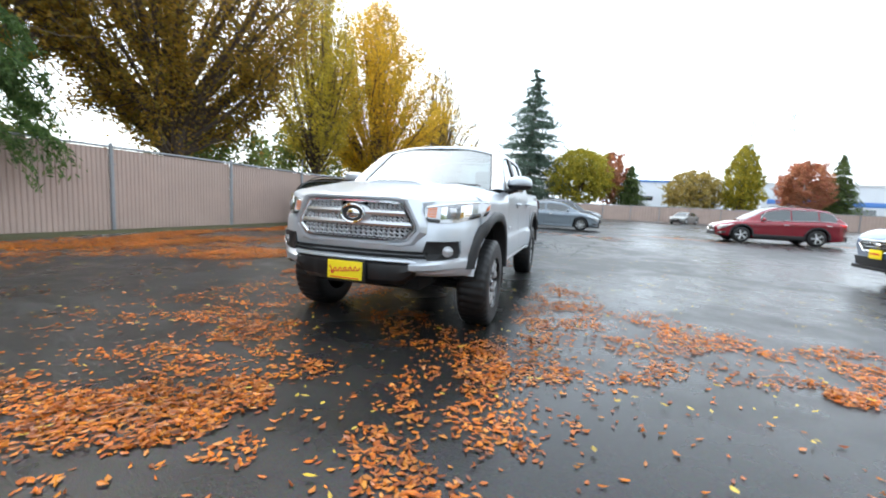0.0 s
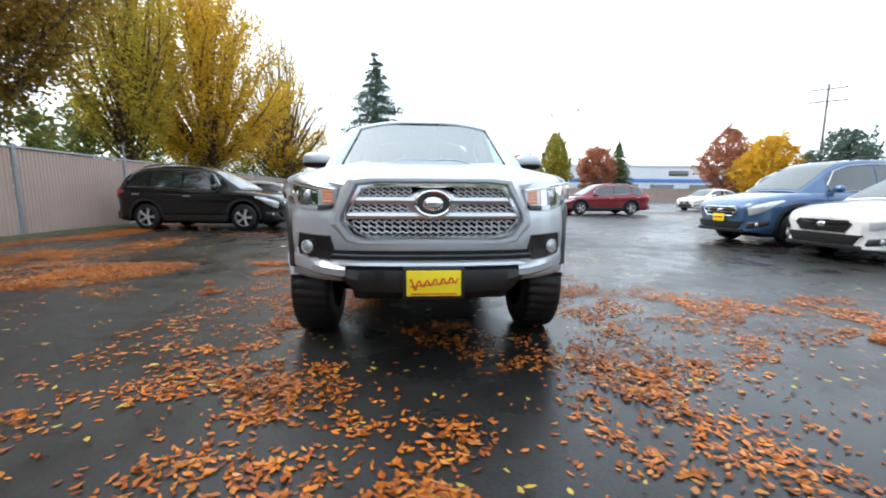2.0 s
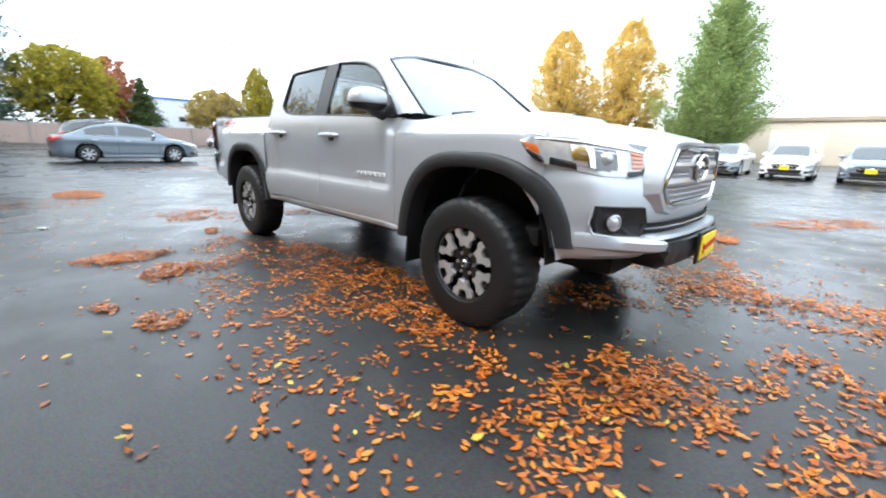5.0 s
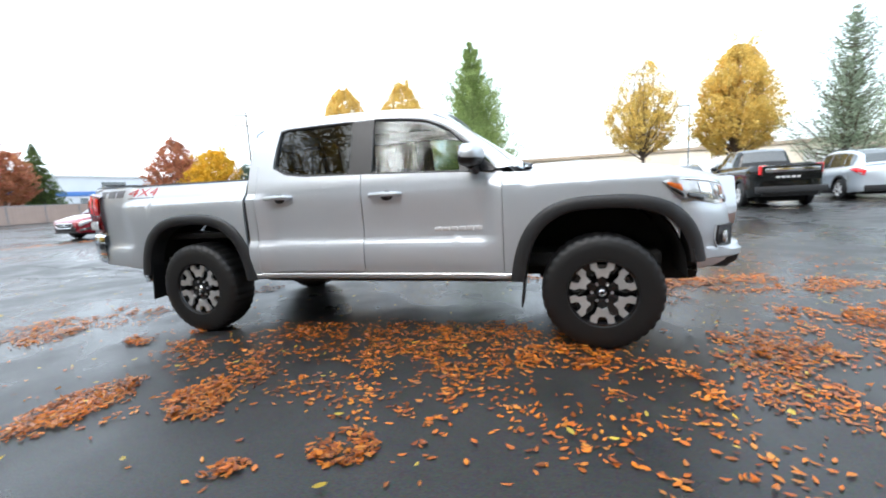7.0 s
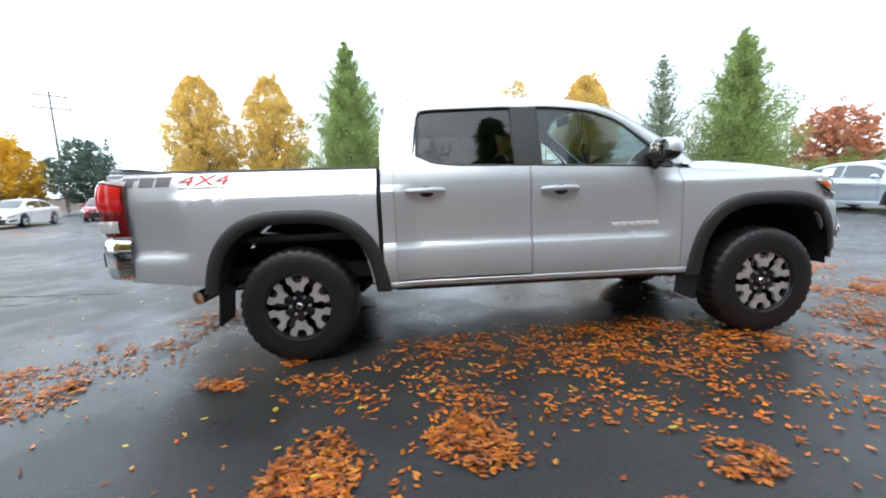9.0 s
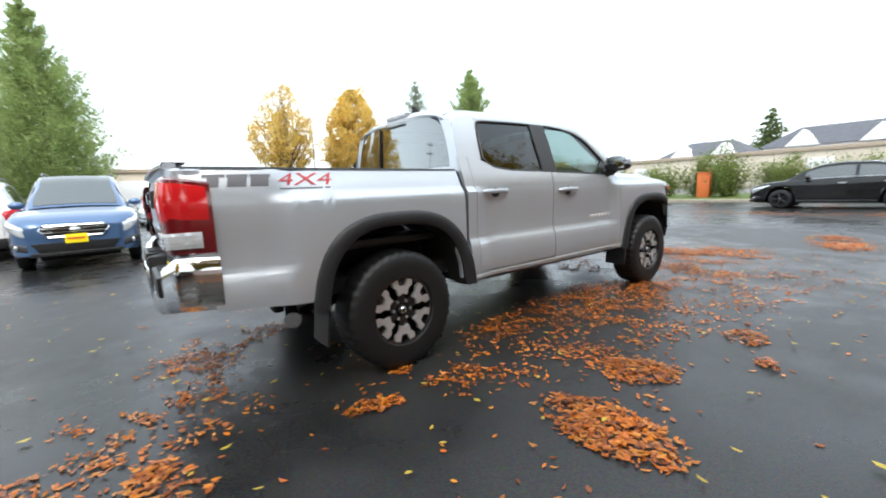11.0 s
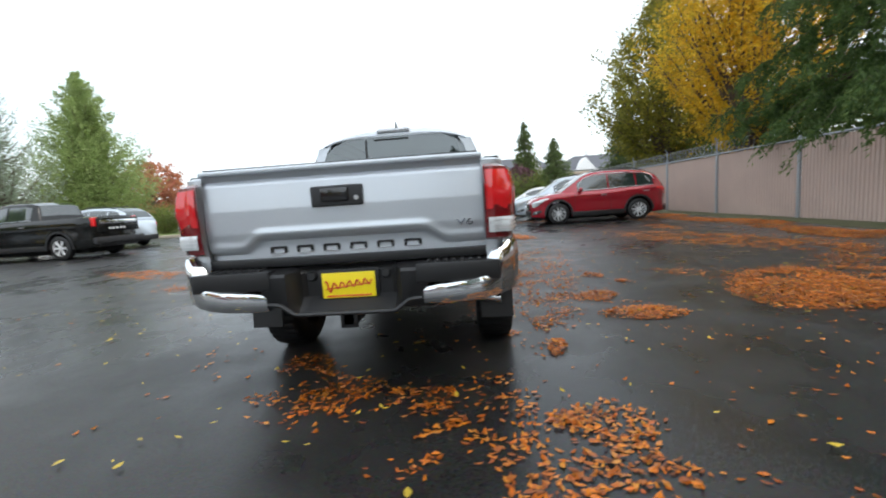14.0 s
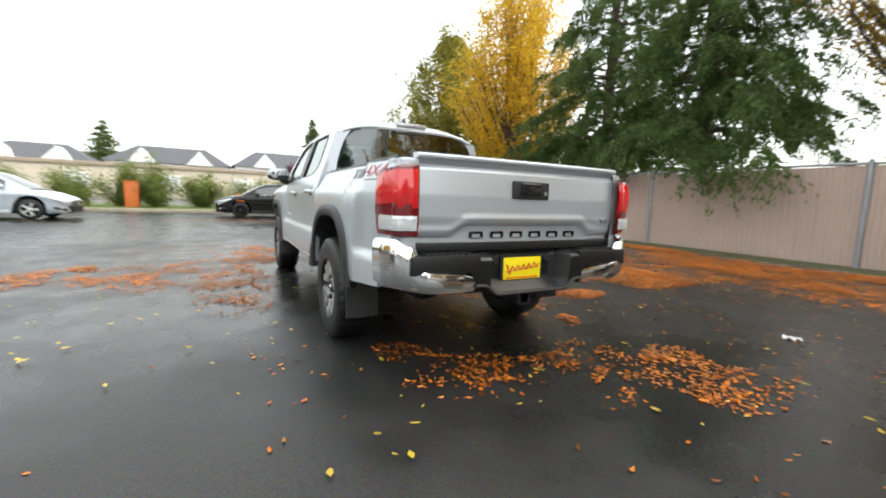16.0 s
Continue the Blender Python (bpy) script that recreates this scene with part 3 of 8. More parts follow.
    tube(bm, [(0.80, s * 0.96, 1.262), (0.81, s * 0.90, 1.235), (0.82, s * 0.84, 1.21)], [0.038, 0.034, 0.03], 8)
    part("lower_shell", bm, M["black"], mir)
    bm = bmesh.new()
    box(bm, (0.757, s * 0.985, 1.318), (0.012, 0.185, 0.105), 0.004, Matrix.Rotation(0.1 * s, 3, "Z"))
    part("mirror_glass", bm, M["chrome"], mir)

    # cab frame above the belt
    def up(x, z, o=0.0):
        return (x, s * (along(SKIN, z) + o), z)
    edge = [(-1.02, 1.60), (-0.94, 1.665), (-0.78, 1.690), (-0.5, 1.703), (-0.2, 1.706), (0.05, 1.702), (0.3, 1.684), (0.48, 1.652), (0.62, 1.593), (0.78, 1.487), (0.92, 1.385), (1.05, 1.275), (1.09, 1.235)]
    bm = bmesh.new()
    lattice(bm, [[up(-1.045, 1.36, -0.03), up(-1.045, 1.36), up(-1.035, 1.5), up(-1.02, 1.60), up(-0.985, 1.64, -0.01), up(-0.94, 1.668)],
                 [up(-0.95, 1.358), up(-0.95, 1.36), up(-0.94, 1.5), up(-0.92, 1.60), up(-0.90, 1.645), up(-0.88, 1.678)],
                 [up(-0.822, 1.345), up(-0.825, 1.37), up(-0.812, 1.5), up(-0.795, 1.60), up(-0.78, 1.638), up(-0.78, 1.688)],
                 [up(-0.822, 1.345, -0.03), up(-0.825, 1.37, -0.03), up(-0.812, 1.5, -0.03), up(-0.795, 1.60, -0.03), up(-0.78, 1.638, -0.03), up(-0.78, 1.688, -0.03)]])
    part("rear_pillar", bm, M["silver"], truck)
    bm = bmesh.new()
    topw = [(-0.79, 1.628), (-0.74, 1.642), (-0.45, 1.648), (-0.14, 1.650), (0.03, 1.650), (0.25, 1.636), (0.43, 1.608), (0.55, 1.566), (0.66, 1.497), (0.80, 1.382), (0.90, 1.290), (0.955, 1.225)]
    rows = []
    for t in np.linspace(0, 1, 40):
        f = t * (len(topw) - 1)
        i = min(int(f), len(topw) - 2)
        ax, az = lerp(topw[i][0], topw[i + 1][0], f - i), lerp(topw[i][1], topw[i + 1][1], f - i)
        g = t * (len(edge) - 3) + 2
        j = min(int(g), len(edge) - 2)
        ex, ez = lerp(edge[j][0], edge[j + 1][0], g - j), lerp(edge[j][1], edge[j + 1][1], g - j)
        rows.append([up(ax, az, -0.035), up(ax, az, 0.0), up(lerp(ax, ex, 0.3), lerp(az, ez, 0.3), 0.006), up(lerp(ax, ex, 0.75), lerp(az, ez, 0.75), 0.004), up(ex, ez, -0.004), up(ex, ez, -0.04)])
    lattice(bm, rows)
    part("door_frame", bm, M["silver"], truck)
    bm = bmesh.new()
    lattice(bm, [[up(x, z, o) for z, o in ((1.245, -0.02), (1.25, 0.004), (1.45, 0.005), (1.652, 0.002), (1.652, -0.03))] for x in (-0.145, -0.142, -0.06, -0.052, -0.042, 0.03, 0.033)])
    part("centre_pillar", bm, M["black"], truck, "black door pillar")
    # side glass, set in a little, with black seals
    def pane(name, corners, material):
        """corners: bottom line and top line of (x, z)."""
        bmp = bmesh.new()
        lo, hi = corners
        rr = []
        for t in np.linspace(0, 1, 14):
            f = t * (len(lo) - 1)
            i = min(int(f), len(lo) - 2)
            a = (lerp(lo[i][0], lo[i + 1][0], f - i), lerp(lo[i][1], lo[i + 1][1], f - i))
            f = t * (len(hi) - 1)
            i = min(int(f), len(hi) - 2)
            b = (lerp(hi[i][0], hi[i + 1][0], f - i), lerp(hi[i][1], hi[i + 1][1], f - i))
            rr.append([up(lerp(a[0], b[0], q), lerp(a[1], b[1], q), -0.012) for q in (0, 0.33, 0.66, 1)])
        lattice(bmp, rr)
        ob = part(name, bmp, material, truck)
        ob.visible_shadow = False
        rim = [r[0] for r in rr] + rr[-1][1:] + [r[-1] for r in rr[::-1]][1:] + rr[0][1:3][::-1]
        bmp = bmesh.new()
        tube(bmp, [(p[0], p[1] + s * 0.008, p[2]) for p in rim + rim[:1]], 0.009, 6, cap=False)
        part("window_seal", bmp, M["black"], ob)
    pane("rear_side_window", ([(-0.80, 1.355), (-0.77, 1.322), (-0.70, 1.286), (-0.55, 1.265), (-0.145, 1.252)], [(-0.785, 1.60), (-0.765, 1.632), (-0.70, 1.642), (-0.4, 1.648), (-0.145, 1.650)]), M["tint"])
    pane("front_side_window", ([(0.035, 1.246), (0.3, 1.238), (0.6, 1.225), (0.80, 1.216), (0.935, 1.212)], [(0.035, 1.650), (0.25, 1.635), (0.43, 1.606), (0.60, 1.538), (0.945, 1.225)]), M["glass"])
    bm = bmesh.new()
    lattice(bm, [[up(0.70, 1.225, 0.002), up(0.70, 1.30, 0.002)], [up(0.80, 1.219, 0.002), up(0.80, 1.36, 0.0)], [up(0.94, 1.212, 0.002), up(0.94, 1.235, 0.0)]])
    part("mirror_corner_trim", bm, M["black"], truck)
    # inner door trim
    bm = bmesh.new()
    lattice(bm, [[(x, s * 0.76, 0.5), (x, s * 0.745, 1.0), (x, s * 0.77, 1.225)] for x in np.linspace(-1.0, 1.0, 5)])
    part("door_trim", bm, M["interior"], truck)

# roof
bm = bmesh.new()
rows = []
for x in np.linspace(-1.03, 0.525, 28):
    ez = along([(-1.03, 1.60), (-0.94, 1.665), (-0.78, 1.690), (-0.5, 1.703), (-0.2, 1.706), (0.05, 1.702), (0.3, 1.684), (0.525, 1.645)], x)
    ye = along(SKIN, ez) - 0.004
    cz = along([(-1.03, 1.735), (-0.97, 1.775), (-0.85, 1.797), (-0.3, 1.803), (0.1, 1.790), (0.3, 1.770), (0.45, 1.742), (0.50, 1.728), (0.525, 1.712)], x)
    rows.append([(x, ye * f, lerp(cz, ez, abs(f) ** 3.2) - (0.012 if 0.80 < abs(f) < 0.86 else 0)) for f in (-1, -0.96, -0.90, -0.86, -0.83, -0.80, -0.6, -0.4, -0.2, 0, 0.2, 0.4, 0.6, 0.80, 0.83, 0.86, 0.90, 0.96, 1)])
lattice(bm, rows)
part("roof", bm, M["silver"], truck)
for s in (-1, 1):
    bm = bmesh.new()
    tube(bm, [(x, s * 0.83 * (along(SKIN, ez) - 0.004), lerp(cz, ez, 0.551) - 0.009) for x, ez, cz in ((-0.98, 1.637, 1.768), (-0.85, 1.679, 1.797), (-0.5, 1.703, 1.801), (-0.2, 1.706, 1.801), (0.05, 1.702, 1.793), (0.3, 1.684, 1.765), (0.48, 1.652, 1.729))], 0.008, 6)
    part("roof_strip", bm, M["black"], truck, "black roof joint strip")
# back of the cab: rows from below to the roof, with the window set in
def cab_half(z):
    return along(SKIN, z) - 0.002 if z < 1.66 else along([(1.66, 0.700), (1.70, 0.62), (1.735, 0.40), (1.74, 0.30)], z)


def cab_x(z, y):
    return lerp(-1.068, -1.035, (z - 1.25) / 0.5) + 0.03 * (abs(y) / 0.8) ** 4


bm = bmesh.new()
lattice(bm, [[(cab_x(z, y * cab_half(z)), y * cab_half(z), z) for y in np.linspace(-1, 1, 13)] for z in (0.8, 1.0, 1.2, 1.30)])
for s in (-1, 1):
    lattice(bm, [[(cab_x(z, lerp(a, b, f)), s * lerp(a, b, f), z) for f in (0, 0.35, 0.7, 1)] for z, a, b in ((1.30, 0.725, 0.83), (1.40, 0.705, 0.797), (1.50, 0.675, 0.763), (1.60, 0.635, 0.728), (1.645, 0.60, 0.712))])
lattice(bm, [[(cab_x(1.69, y), y, lerp(1.705, 1.64, (abs(y) / 0.66) ** 4)), (-1.04, y, lerp(1.725, 1.65, (abs(y) / 0.66) ** 4)), (-1.025, y * 1.02, lerp(1.742, 1.66, (abs(y) / 0.66) ** 4))] for y in np.linspace(-0.66, 0.66, 14)])
part("cab_back", bm, M["silver"], truck)
bm = bmesh.new()
lattice(bm, [[(cab_x(z, w * f) + 0.004, w * f, z - 0.06 * abs(f) ** 5 * (z > 1.66)) for f in np.linspace(-1, 1, 14)] for z, w in ((1.29, 0.735), (1.40, 0.712), (1.50, 0.682), (1.60, 0.645), (1.67, 0.61), (1.708, 0.57))])
bw = part("back_window", bm, M["back_glass"], truck)
bw.visible_shadow = False
bm = bmesh.new()
box(bm, (-1.056, 0.26, 1.50), (0.02, 0.014, 0.38), 0.004, Matrix.Rotation(0.08, 3, "Y"))
box(bm, (-1.042, 0.02, 1.682), (0.02, 0.32, 0.012), 0.004)
part("slider_frame", bm, M["black"], bw)
bm = bmesh.new()
box(bm, (-1.005, 0, 1.762), (0.07, 0.31, 0.04), 0.014)
part("high_brake_light", bm, M["clear_lens"], truck, "clear high mounted brake light")
bm = bmesh.new()
lattice(bm, [[(-0.86 + 0.15 * t, w * (0.3 + 0.7 * t), 1.80 + 0.075 * (1 - t) ** 0.7 * q) for w, q in ((0.026, 0), (0.014, 0.7), (0, 1), (-0.014, 0.7), (-0.026, 0))] for t in np.linspace(0, 1, 8)])
part("antenna_fin", bm, M["black"], truck)

# windscreen
bm = bmesh.new()
rows = []
for t in np.linspace(0, 1, 12):
    r = []
    for f in np.linspace(-1, 1, 15):
        w = lerp(0.625, 0.755, t)
        xc, xe = lerp(0.485, 1.20, t), lerp(0.55, 1.085, t)
        zc, ze = lerp(1.724, 1.215, t ** 0.96), lerp(1.640, 1.225, t)
        r.append((lerp(xc, xe, f * f), w * f, lerp(zc, ze, abs(f) ** 2.6)))
    rows.append(r)
lattice(bm, rows)
ws = part("windscreen", bm, M["screen"], truck)
ws.visible_shadow = False
# roof header and front pillars beside the glass
ws_rows = rows
bm = bmesh.new()
hr = []
for f in np.linspace(-1, 1, 19):
    ye, ez, cz = along(SKIN, 1.645) - 0.004, 1.645, 1.712
    a = Vector((0.515, ye * f, lerp(cz, ez, abs(f) ** 3.2) + 0.003))
    g = (f + 1) / 2 * 14
    i = min(int(g), 13)
    b = Vector(ws_rows[0][i]).lerp(Vector(ws_rows[0][i + 1]), g - i)
    c = Vector(ws_rows[1][i]).lerp(Vector(ws_rows[1][i + 1]), g - i)
    n = Vector((0.012, 0, 0.014))
    hr.append([a - Vector((0.05, 0, -0.004)), a, b.lerp(a, 0.4) + n * 0.6, b.lerp(c, 0.25) + n * 0.6, b.lerp(c, 0.30)])
lattice(bm, hr)
part("roof_header", bm, M["silver"], truck)
for q, s in ((0, -1), (-1, 1)):
    bm = bmesh.new()
    pr = []
    for r in ws_rows:
        w = Vector(r[q])
        ex = along([(1.235, -1.09), (1.275, -1.05), (1.385, -0.92), (1.487, -0.78), (1.593, -0.62), (1.652, -0.48)], w.z) * -1
        e = Vector((ex, s * (along(SKIN, w.z) - 0.002), w.z))
        n = Vector((0.010, s * 0.006, 0.010))
        pr.append([w - Vector((0.0, s * 0.02, 0.004)), w + n, w.lerp(e, 0.5) + n * 1.1, e + n * 0.3, e - Vector((0.02, 0, 0))])
    lattice(bm, pr)
    part("front_pillar", bm, M["silver"], truck)
rows = ws_rows
for q in (0, -1):
    bm = bmesh.new()
    tube(bm, [(r[q][0] + 0.006, r[q][1] * 0.97, r[q][2] + 0.006) for r in rows], 0.006, 6)
    part("windscreen_seal", bm, M["black"], ws)
bm = bmesh.new()
box(bm, (0.49, 0, 1.655), (0.03, 0.24, 0.07), 0.02)
part("rear_view_mirror", bm, M["black"], ws)
bm = bmesh.new()
lattice(bm, [[(lerp(1.20, 1.07, f * f) + 0.005, 0.77 * f, 1.222 + 0.004), (lerp(1.27, 1.16, f * f), 0.775 * f, 1.225)] for f in np.linspace(-1, 1, 14)])
part("cowl", bm, M["black"], truck)
for y0 in (-0.62, 0.05):
    bm = bmesh.new()
    tube(bm, [(1.17, y0 + 0.05, 1.245), (1.10, y0 + 0.3, 1.275), (1.12, y0 + 0.58, 1.262)], 0.009, 6)
    part("wiper", bm, M["black"], truck)

# bonnet with its scoop
bm = bmesh.new()
rows = []
for x in np.linspace(1.12, 2.44, 34):
    e = hood_edge(x)
    rows.append([(x, e * f, hood_z(x, e * f)) for f in np.linspace(-1, 1, 27)])
rows.append([(p[0] + 0.045, p[1] * 0.98, p[2] - 0.03) for p in rows[-1]])
rows = [[(a, b, c - 0.03) for a, b, c in rows[0]]] + rows
rows = [[(r[0][0], r[0][1], r[0][2] - 0.03)] + r + [(r[-1][0], r[-1][1], r[-1][2] - 0.03)] for r in rows]
lattice(bm, rows)
part("bonnet", bm, M["silver"], truck, "", 30)
bm = bmesh.new()
lattice(bm, [[(x, y, hood_z(x, y) + 0.026 * soft((x - 1.30) / 0.4) * soft((0.30 - abs(y)) / 0.10)) for y in np.linspace(-0.30, 0.30, 17)] for x in np.linspace(1.30, 1.84, 12)])
scoop = part("bonnet_scoop", bm, M["silver"], truck)
bm = bmesh.new()
lattice(bm, [[(1.842 - dz * 0.3, y, hood_z(1.84, y) + dz * soft((0.30 - abs(y)) / 0.10)) for dz in (0.0, 0.022)] for y in np.linspace(-0.28, 0.28, 15)])
part("scoop_opening", bm, M["silver"], scoop)

# front
def hex_low(a):
    """Top of the bumper skin: it stops under the grille and rises beside it."""
    return along([(0.0, 0.768), (0.36, 0.768), (0.43, 0.785), (0.49, 0.86), (0.50, 0.92), (0.52, 1.04), (0.60, 1.058), (0.70, 1.076), (0.80, 1.094), (0.876, 1.10)], a)


ys_all = sorted(set([round(float(v), 4) for v in np.linspace(-0.876, 0.876, 79)]))
bm = bmesh.new()
rows = []
for y in ys_all:
    n0, cap = nose(y), hex_low(abs(y))
    col = [(-0.14, 0.515), (-0.03, 0.523), (0.004, 0.545), (0.014, 0.60), (0.016, 0.635), (0.010, 0.655), (0.006, 0.70), (0.012, 0.715), (0.010, 0.77), (0.004, 0.82), (-0.002, 0.87), (-0.012, 0.905), (-0.030, 0.935), (-0.042, 0.98), (-0.052, 1.03), (-0.062, 1.06), (-0.072, 1.10)]
    pts = [(max(n0 + dx, AX + 0.035 + 0.525 * (1 - min(1, max(0, (z - 0.40) / 0.545)) ** 2.3) ** (1 / 2.9)) if abs(y) > 0.8 else n0 + dx, y * (0.985 if z < 0.55 else 1), min(z, cap)) for dx, z in col]
    if abs(y) > 0.51:
        hx = min(pts[-1][0] - 0.055, 2.42)
        he = min(hood_edge(hx) + 0.002, abs(y)) * (1 if y > 0 else -1)
        hz = hood_z(hx, he)
        for f, up_ in ((0.2, 0.45), (0.55, 0.85), (1.0, 1.0)):
            pts.append((lerp(pts[16][0], hx, f), lerp(y, he, f), lerp(pts[16][2], hz - 0.002, up_)))
        pts.append((hx, he, hz - 0.03))
    else:
        pts += [(pts[-1][0] - 0.05 - 0.01 * k, y * 0.95, pts[-1][2] + 0.002) for k in range(4)]
    rows.append(pts)
lattice(bm, rows)
tidy(bm)
bump = part("front_bumper", bm, M["silver"], truck, "silver front bumper with a black lower guard", 30)
# lower opening, its shade painted as a near-black sheet on the skin, and guard
bm = bmesh.new()
lattice(bm, [[(nose(y) + 0.020, y, z) for z in (0.654, 0.675, 0.706)] for y in np.linspace(-0.575, 0.575, 30)])
part("lower_grille", bm, M["cavity"], bump)
bm = bmesh.new()
tube(bm, [(nose(y) + 0.022, y, 0.68) for y in np.linspace(-0.55, 0.55, 20)], 0.006, 6)
part("lower_grille_bar", bm, M["gloss_black"], bump)
bm = bmesh.new()
rows = []
for y in np.linspace(-0.56, 0.56, 40):
    a = abs(y)
    d = 0.012 * (0.30 < a < 0.42) + 0.02 * soft((a - 0.48) / 0.08)
    up_ = soft((a - 0.38) / 0.18)
    rows.append([(nose(y) - 0.12, y, lerp(0.455, 0.585, up_)), (nose(y) + 0.02 - d, y, lerp(0.452, 0.582, up_)), (nose(y) + 0.07 - d, y, lerp(0.49, 0.588, up_)), (nose(y) + 0.085 - d, y, lerp(0.55, 0.595, up_)), (nose(y) + 0.075 - d, y, 0.605), (nose(y) + 0.03, y, 0.632)])
lattice(bm, rows)
part("lower_guard", bm, M["black"], bump, "", 25)
bm = bmesh.new()
rows = []
for y in np.linspace(-0.545, 0.545, 40):
    a = abs(y)
    k = 0.02 * soft((a - 0.47) / 0.07)
    rows.append([(nose(y) + 0.014, y, 0.652), (nose(y) + 0.066 - k, y, 0.648 - k), (nose(y) + 0.072 - k, y, 0.632 - k), (nose(y) + 0.05 - k, y, 0.622 - k)])
lattice(bm, rows)
part("bumper_lip", bm, M["silver"], bump)
for s in (-1, 1):
    bm = bmesh.new()
    rows = []
    for y in np.linspace(0.47, 0.815, 18):
        f = soft((y - 0.47) / 0.345)
        d, top, low = lerp(0.088, 0.018, f), lerp(0.622, 0.640, f), lerp(0.560, 0.575, f)
        rows.append([(nose(y) + 0.010, s * y, top + 0.020), (nose(y) + lerp(0.05, 0.016, f), s * y, top + 0.012), (nose(y) + d, s * y, top - 0.012), (nose(y) + d - 0.004, s * y, low + 0.014), (nose(y) + d - 0.03, s * y, low), (nose(y) - 0.02, s * y, low - 0.004)])
    rows = [[(nose(0.47) - 0.01, p[1], p[2]) for p in rows[0]]] + rows
    lattice(bm, rows)
    part("bumper_wing", bm, M["silver"], bump, "", 30)
for s in (-1, 1):
    # fog lamp pockets
    out = [(0.56, 0.785), (0.765, 0.79), (0.775, 0.71), (0.765, 0.665), (0.62, 0.640), (0.57, 0.640), (0.535, 0.70)]
    bm = bmesh.new()
    cen = (0.67, 0.695)
    rr = []
    for k in (1.0, 0.96, 0.80, 0.02):
        r = []
        for i in range(len(out) * 4):
            f = i / 4
            p, q = out[int(f)], out[(int(f) + 1) % len(out)]
            y, z = lerp(p[0], q[0], f % 1), lerp(p[1], q[1], f % 1)
            y, z = lerp(cen[0], y, k), lerp(cen[1], z, k)
            r.append((nose(y) + (0.012 if k == 1.0 else 0.026 if k > 0.9 else 0.018), s * y, z))
        rr.append(r)
    lattice(bm, rr, close=True)
    pocket = part("fog_light_pocket", bm, M["black"], bump, "", 20)
    bm = bmesh.new()
    lathe(bm, [(0.0, 0.036), (0.014, 0.040), (0.018, 0.033), (0.012, 0.030)], 24, "x")
    ball(bm, (0.008, 0, 0), (0.014, 0.031, 0.031), 16, 10)
    fx, fy, fz = nose(0.70) + 0.014, 0.70, 0.712
    bmesh.ops.transform(bm, matrix=Matrix.Translation((fx, s * fy, fz)) @ Matrix.Rotation(0.45 * s, 4, "Z"), verts=bm.verts)
    part("fog_light", bm, M["clear_lens"], pocket, "round clear fog lamp")
    bm = bmesh.new()
    tube(bm, [(nose(y) + 0.020, s * y, z) for y, z in ((0.60, 0.630), (0.70, 0.642), (0.770, 0.655), (0.784, 0.70), (0.776, 0.795))], 0.006, 6)
    part("pocket_edge", bm, M["silver"], pocket)

# grille
HEX = [(-0.40, 1.058), (-0.30, 1.070), (0.30, 1.070), (0.40, 1.058), (0.487, 0.90), (0.492, 0.86), (0.43, 0.785), (0.36, 0.768), (-0.36, 0.768), (-0.43, 0.785), (-0.492, 0.86), (-0.487, 0.90)]
gr = part("grille", (lambda b: (prism(b, [(y * 0.97, 0.92 + (z - 0.92) * 0.97) for y, z in HEX], 2.43, 2.462, "x"), b)[1])(bmesh.new()), M["cavity"], truck, "satin silver grille with stacked bars")


def hex_ring(k0, k1, xo, material, name, bulge):
    bmh = bmesh.new()
    rr = []
    for k, dx in ((k0, 0.0), (lerp(k0, k1, 0.25), bulge), (lerp(k0, k1, 0.75), bulge), (k1, 0.0)) + (((k1 + 0.05, -0.035), (k1 + 0.11, -0.11)) if k1 > 1 else ()):
        r = []
        for i in range(len(HEX) * 4):
            f = i / 4
            p, q = HEX[int(f)], HEX[(int(f) + 1) % len(HEX)]
            y, z = lerp(p[0], q[0], f % 1), lerp(p[1], q[1], f % 1)
            y, z = y * k, min(0.92 + (z - 0.92) * (1 + (k - 1) * 2.4), 1.092 if k < 1.12 else 1.085)
            if k > 1:
                z = max(z, 0.72)
            r.append((xo - 0.22 * max(0, abs(y) - 0.25) ** 1.6 + dx, y, z))
        rr.append(r)
    lattice(bmh, rr, close=True)
    return part(name, bmh, material, gr, "", 30)


hex_ring(0.93, 1.0, 2.505, M["chrome"], "inner_trim", 0.014)
hex_ring(1.0, 1.09, 2.498, M["silver"], "surround", 0.020)


def hex_half(z):
    return along([(0.768, 0.36), (0.785, 0.43), (0.86, 0.49), (0.90, 0.487), (1.058, 0.40), (1.07, 0.3)], z)


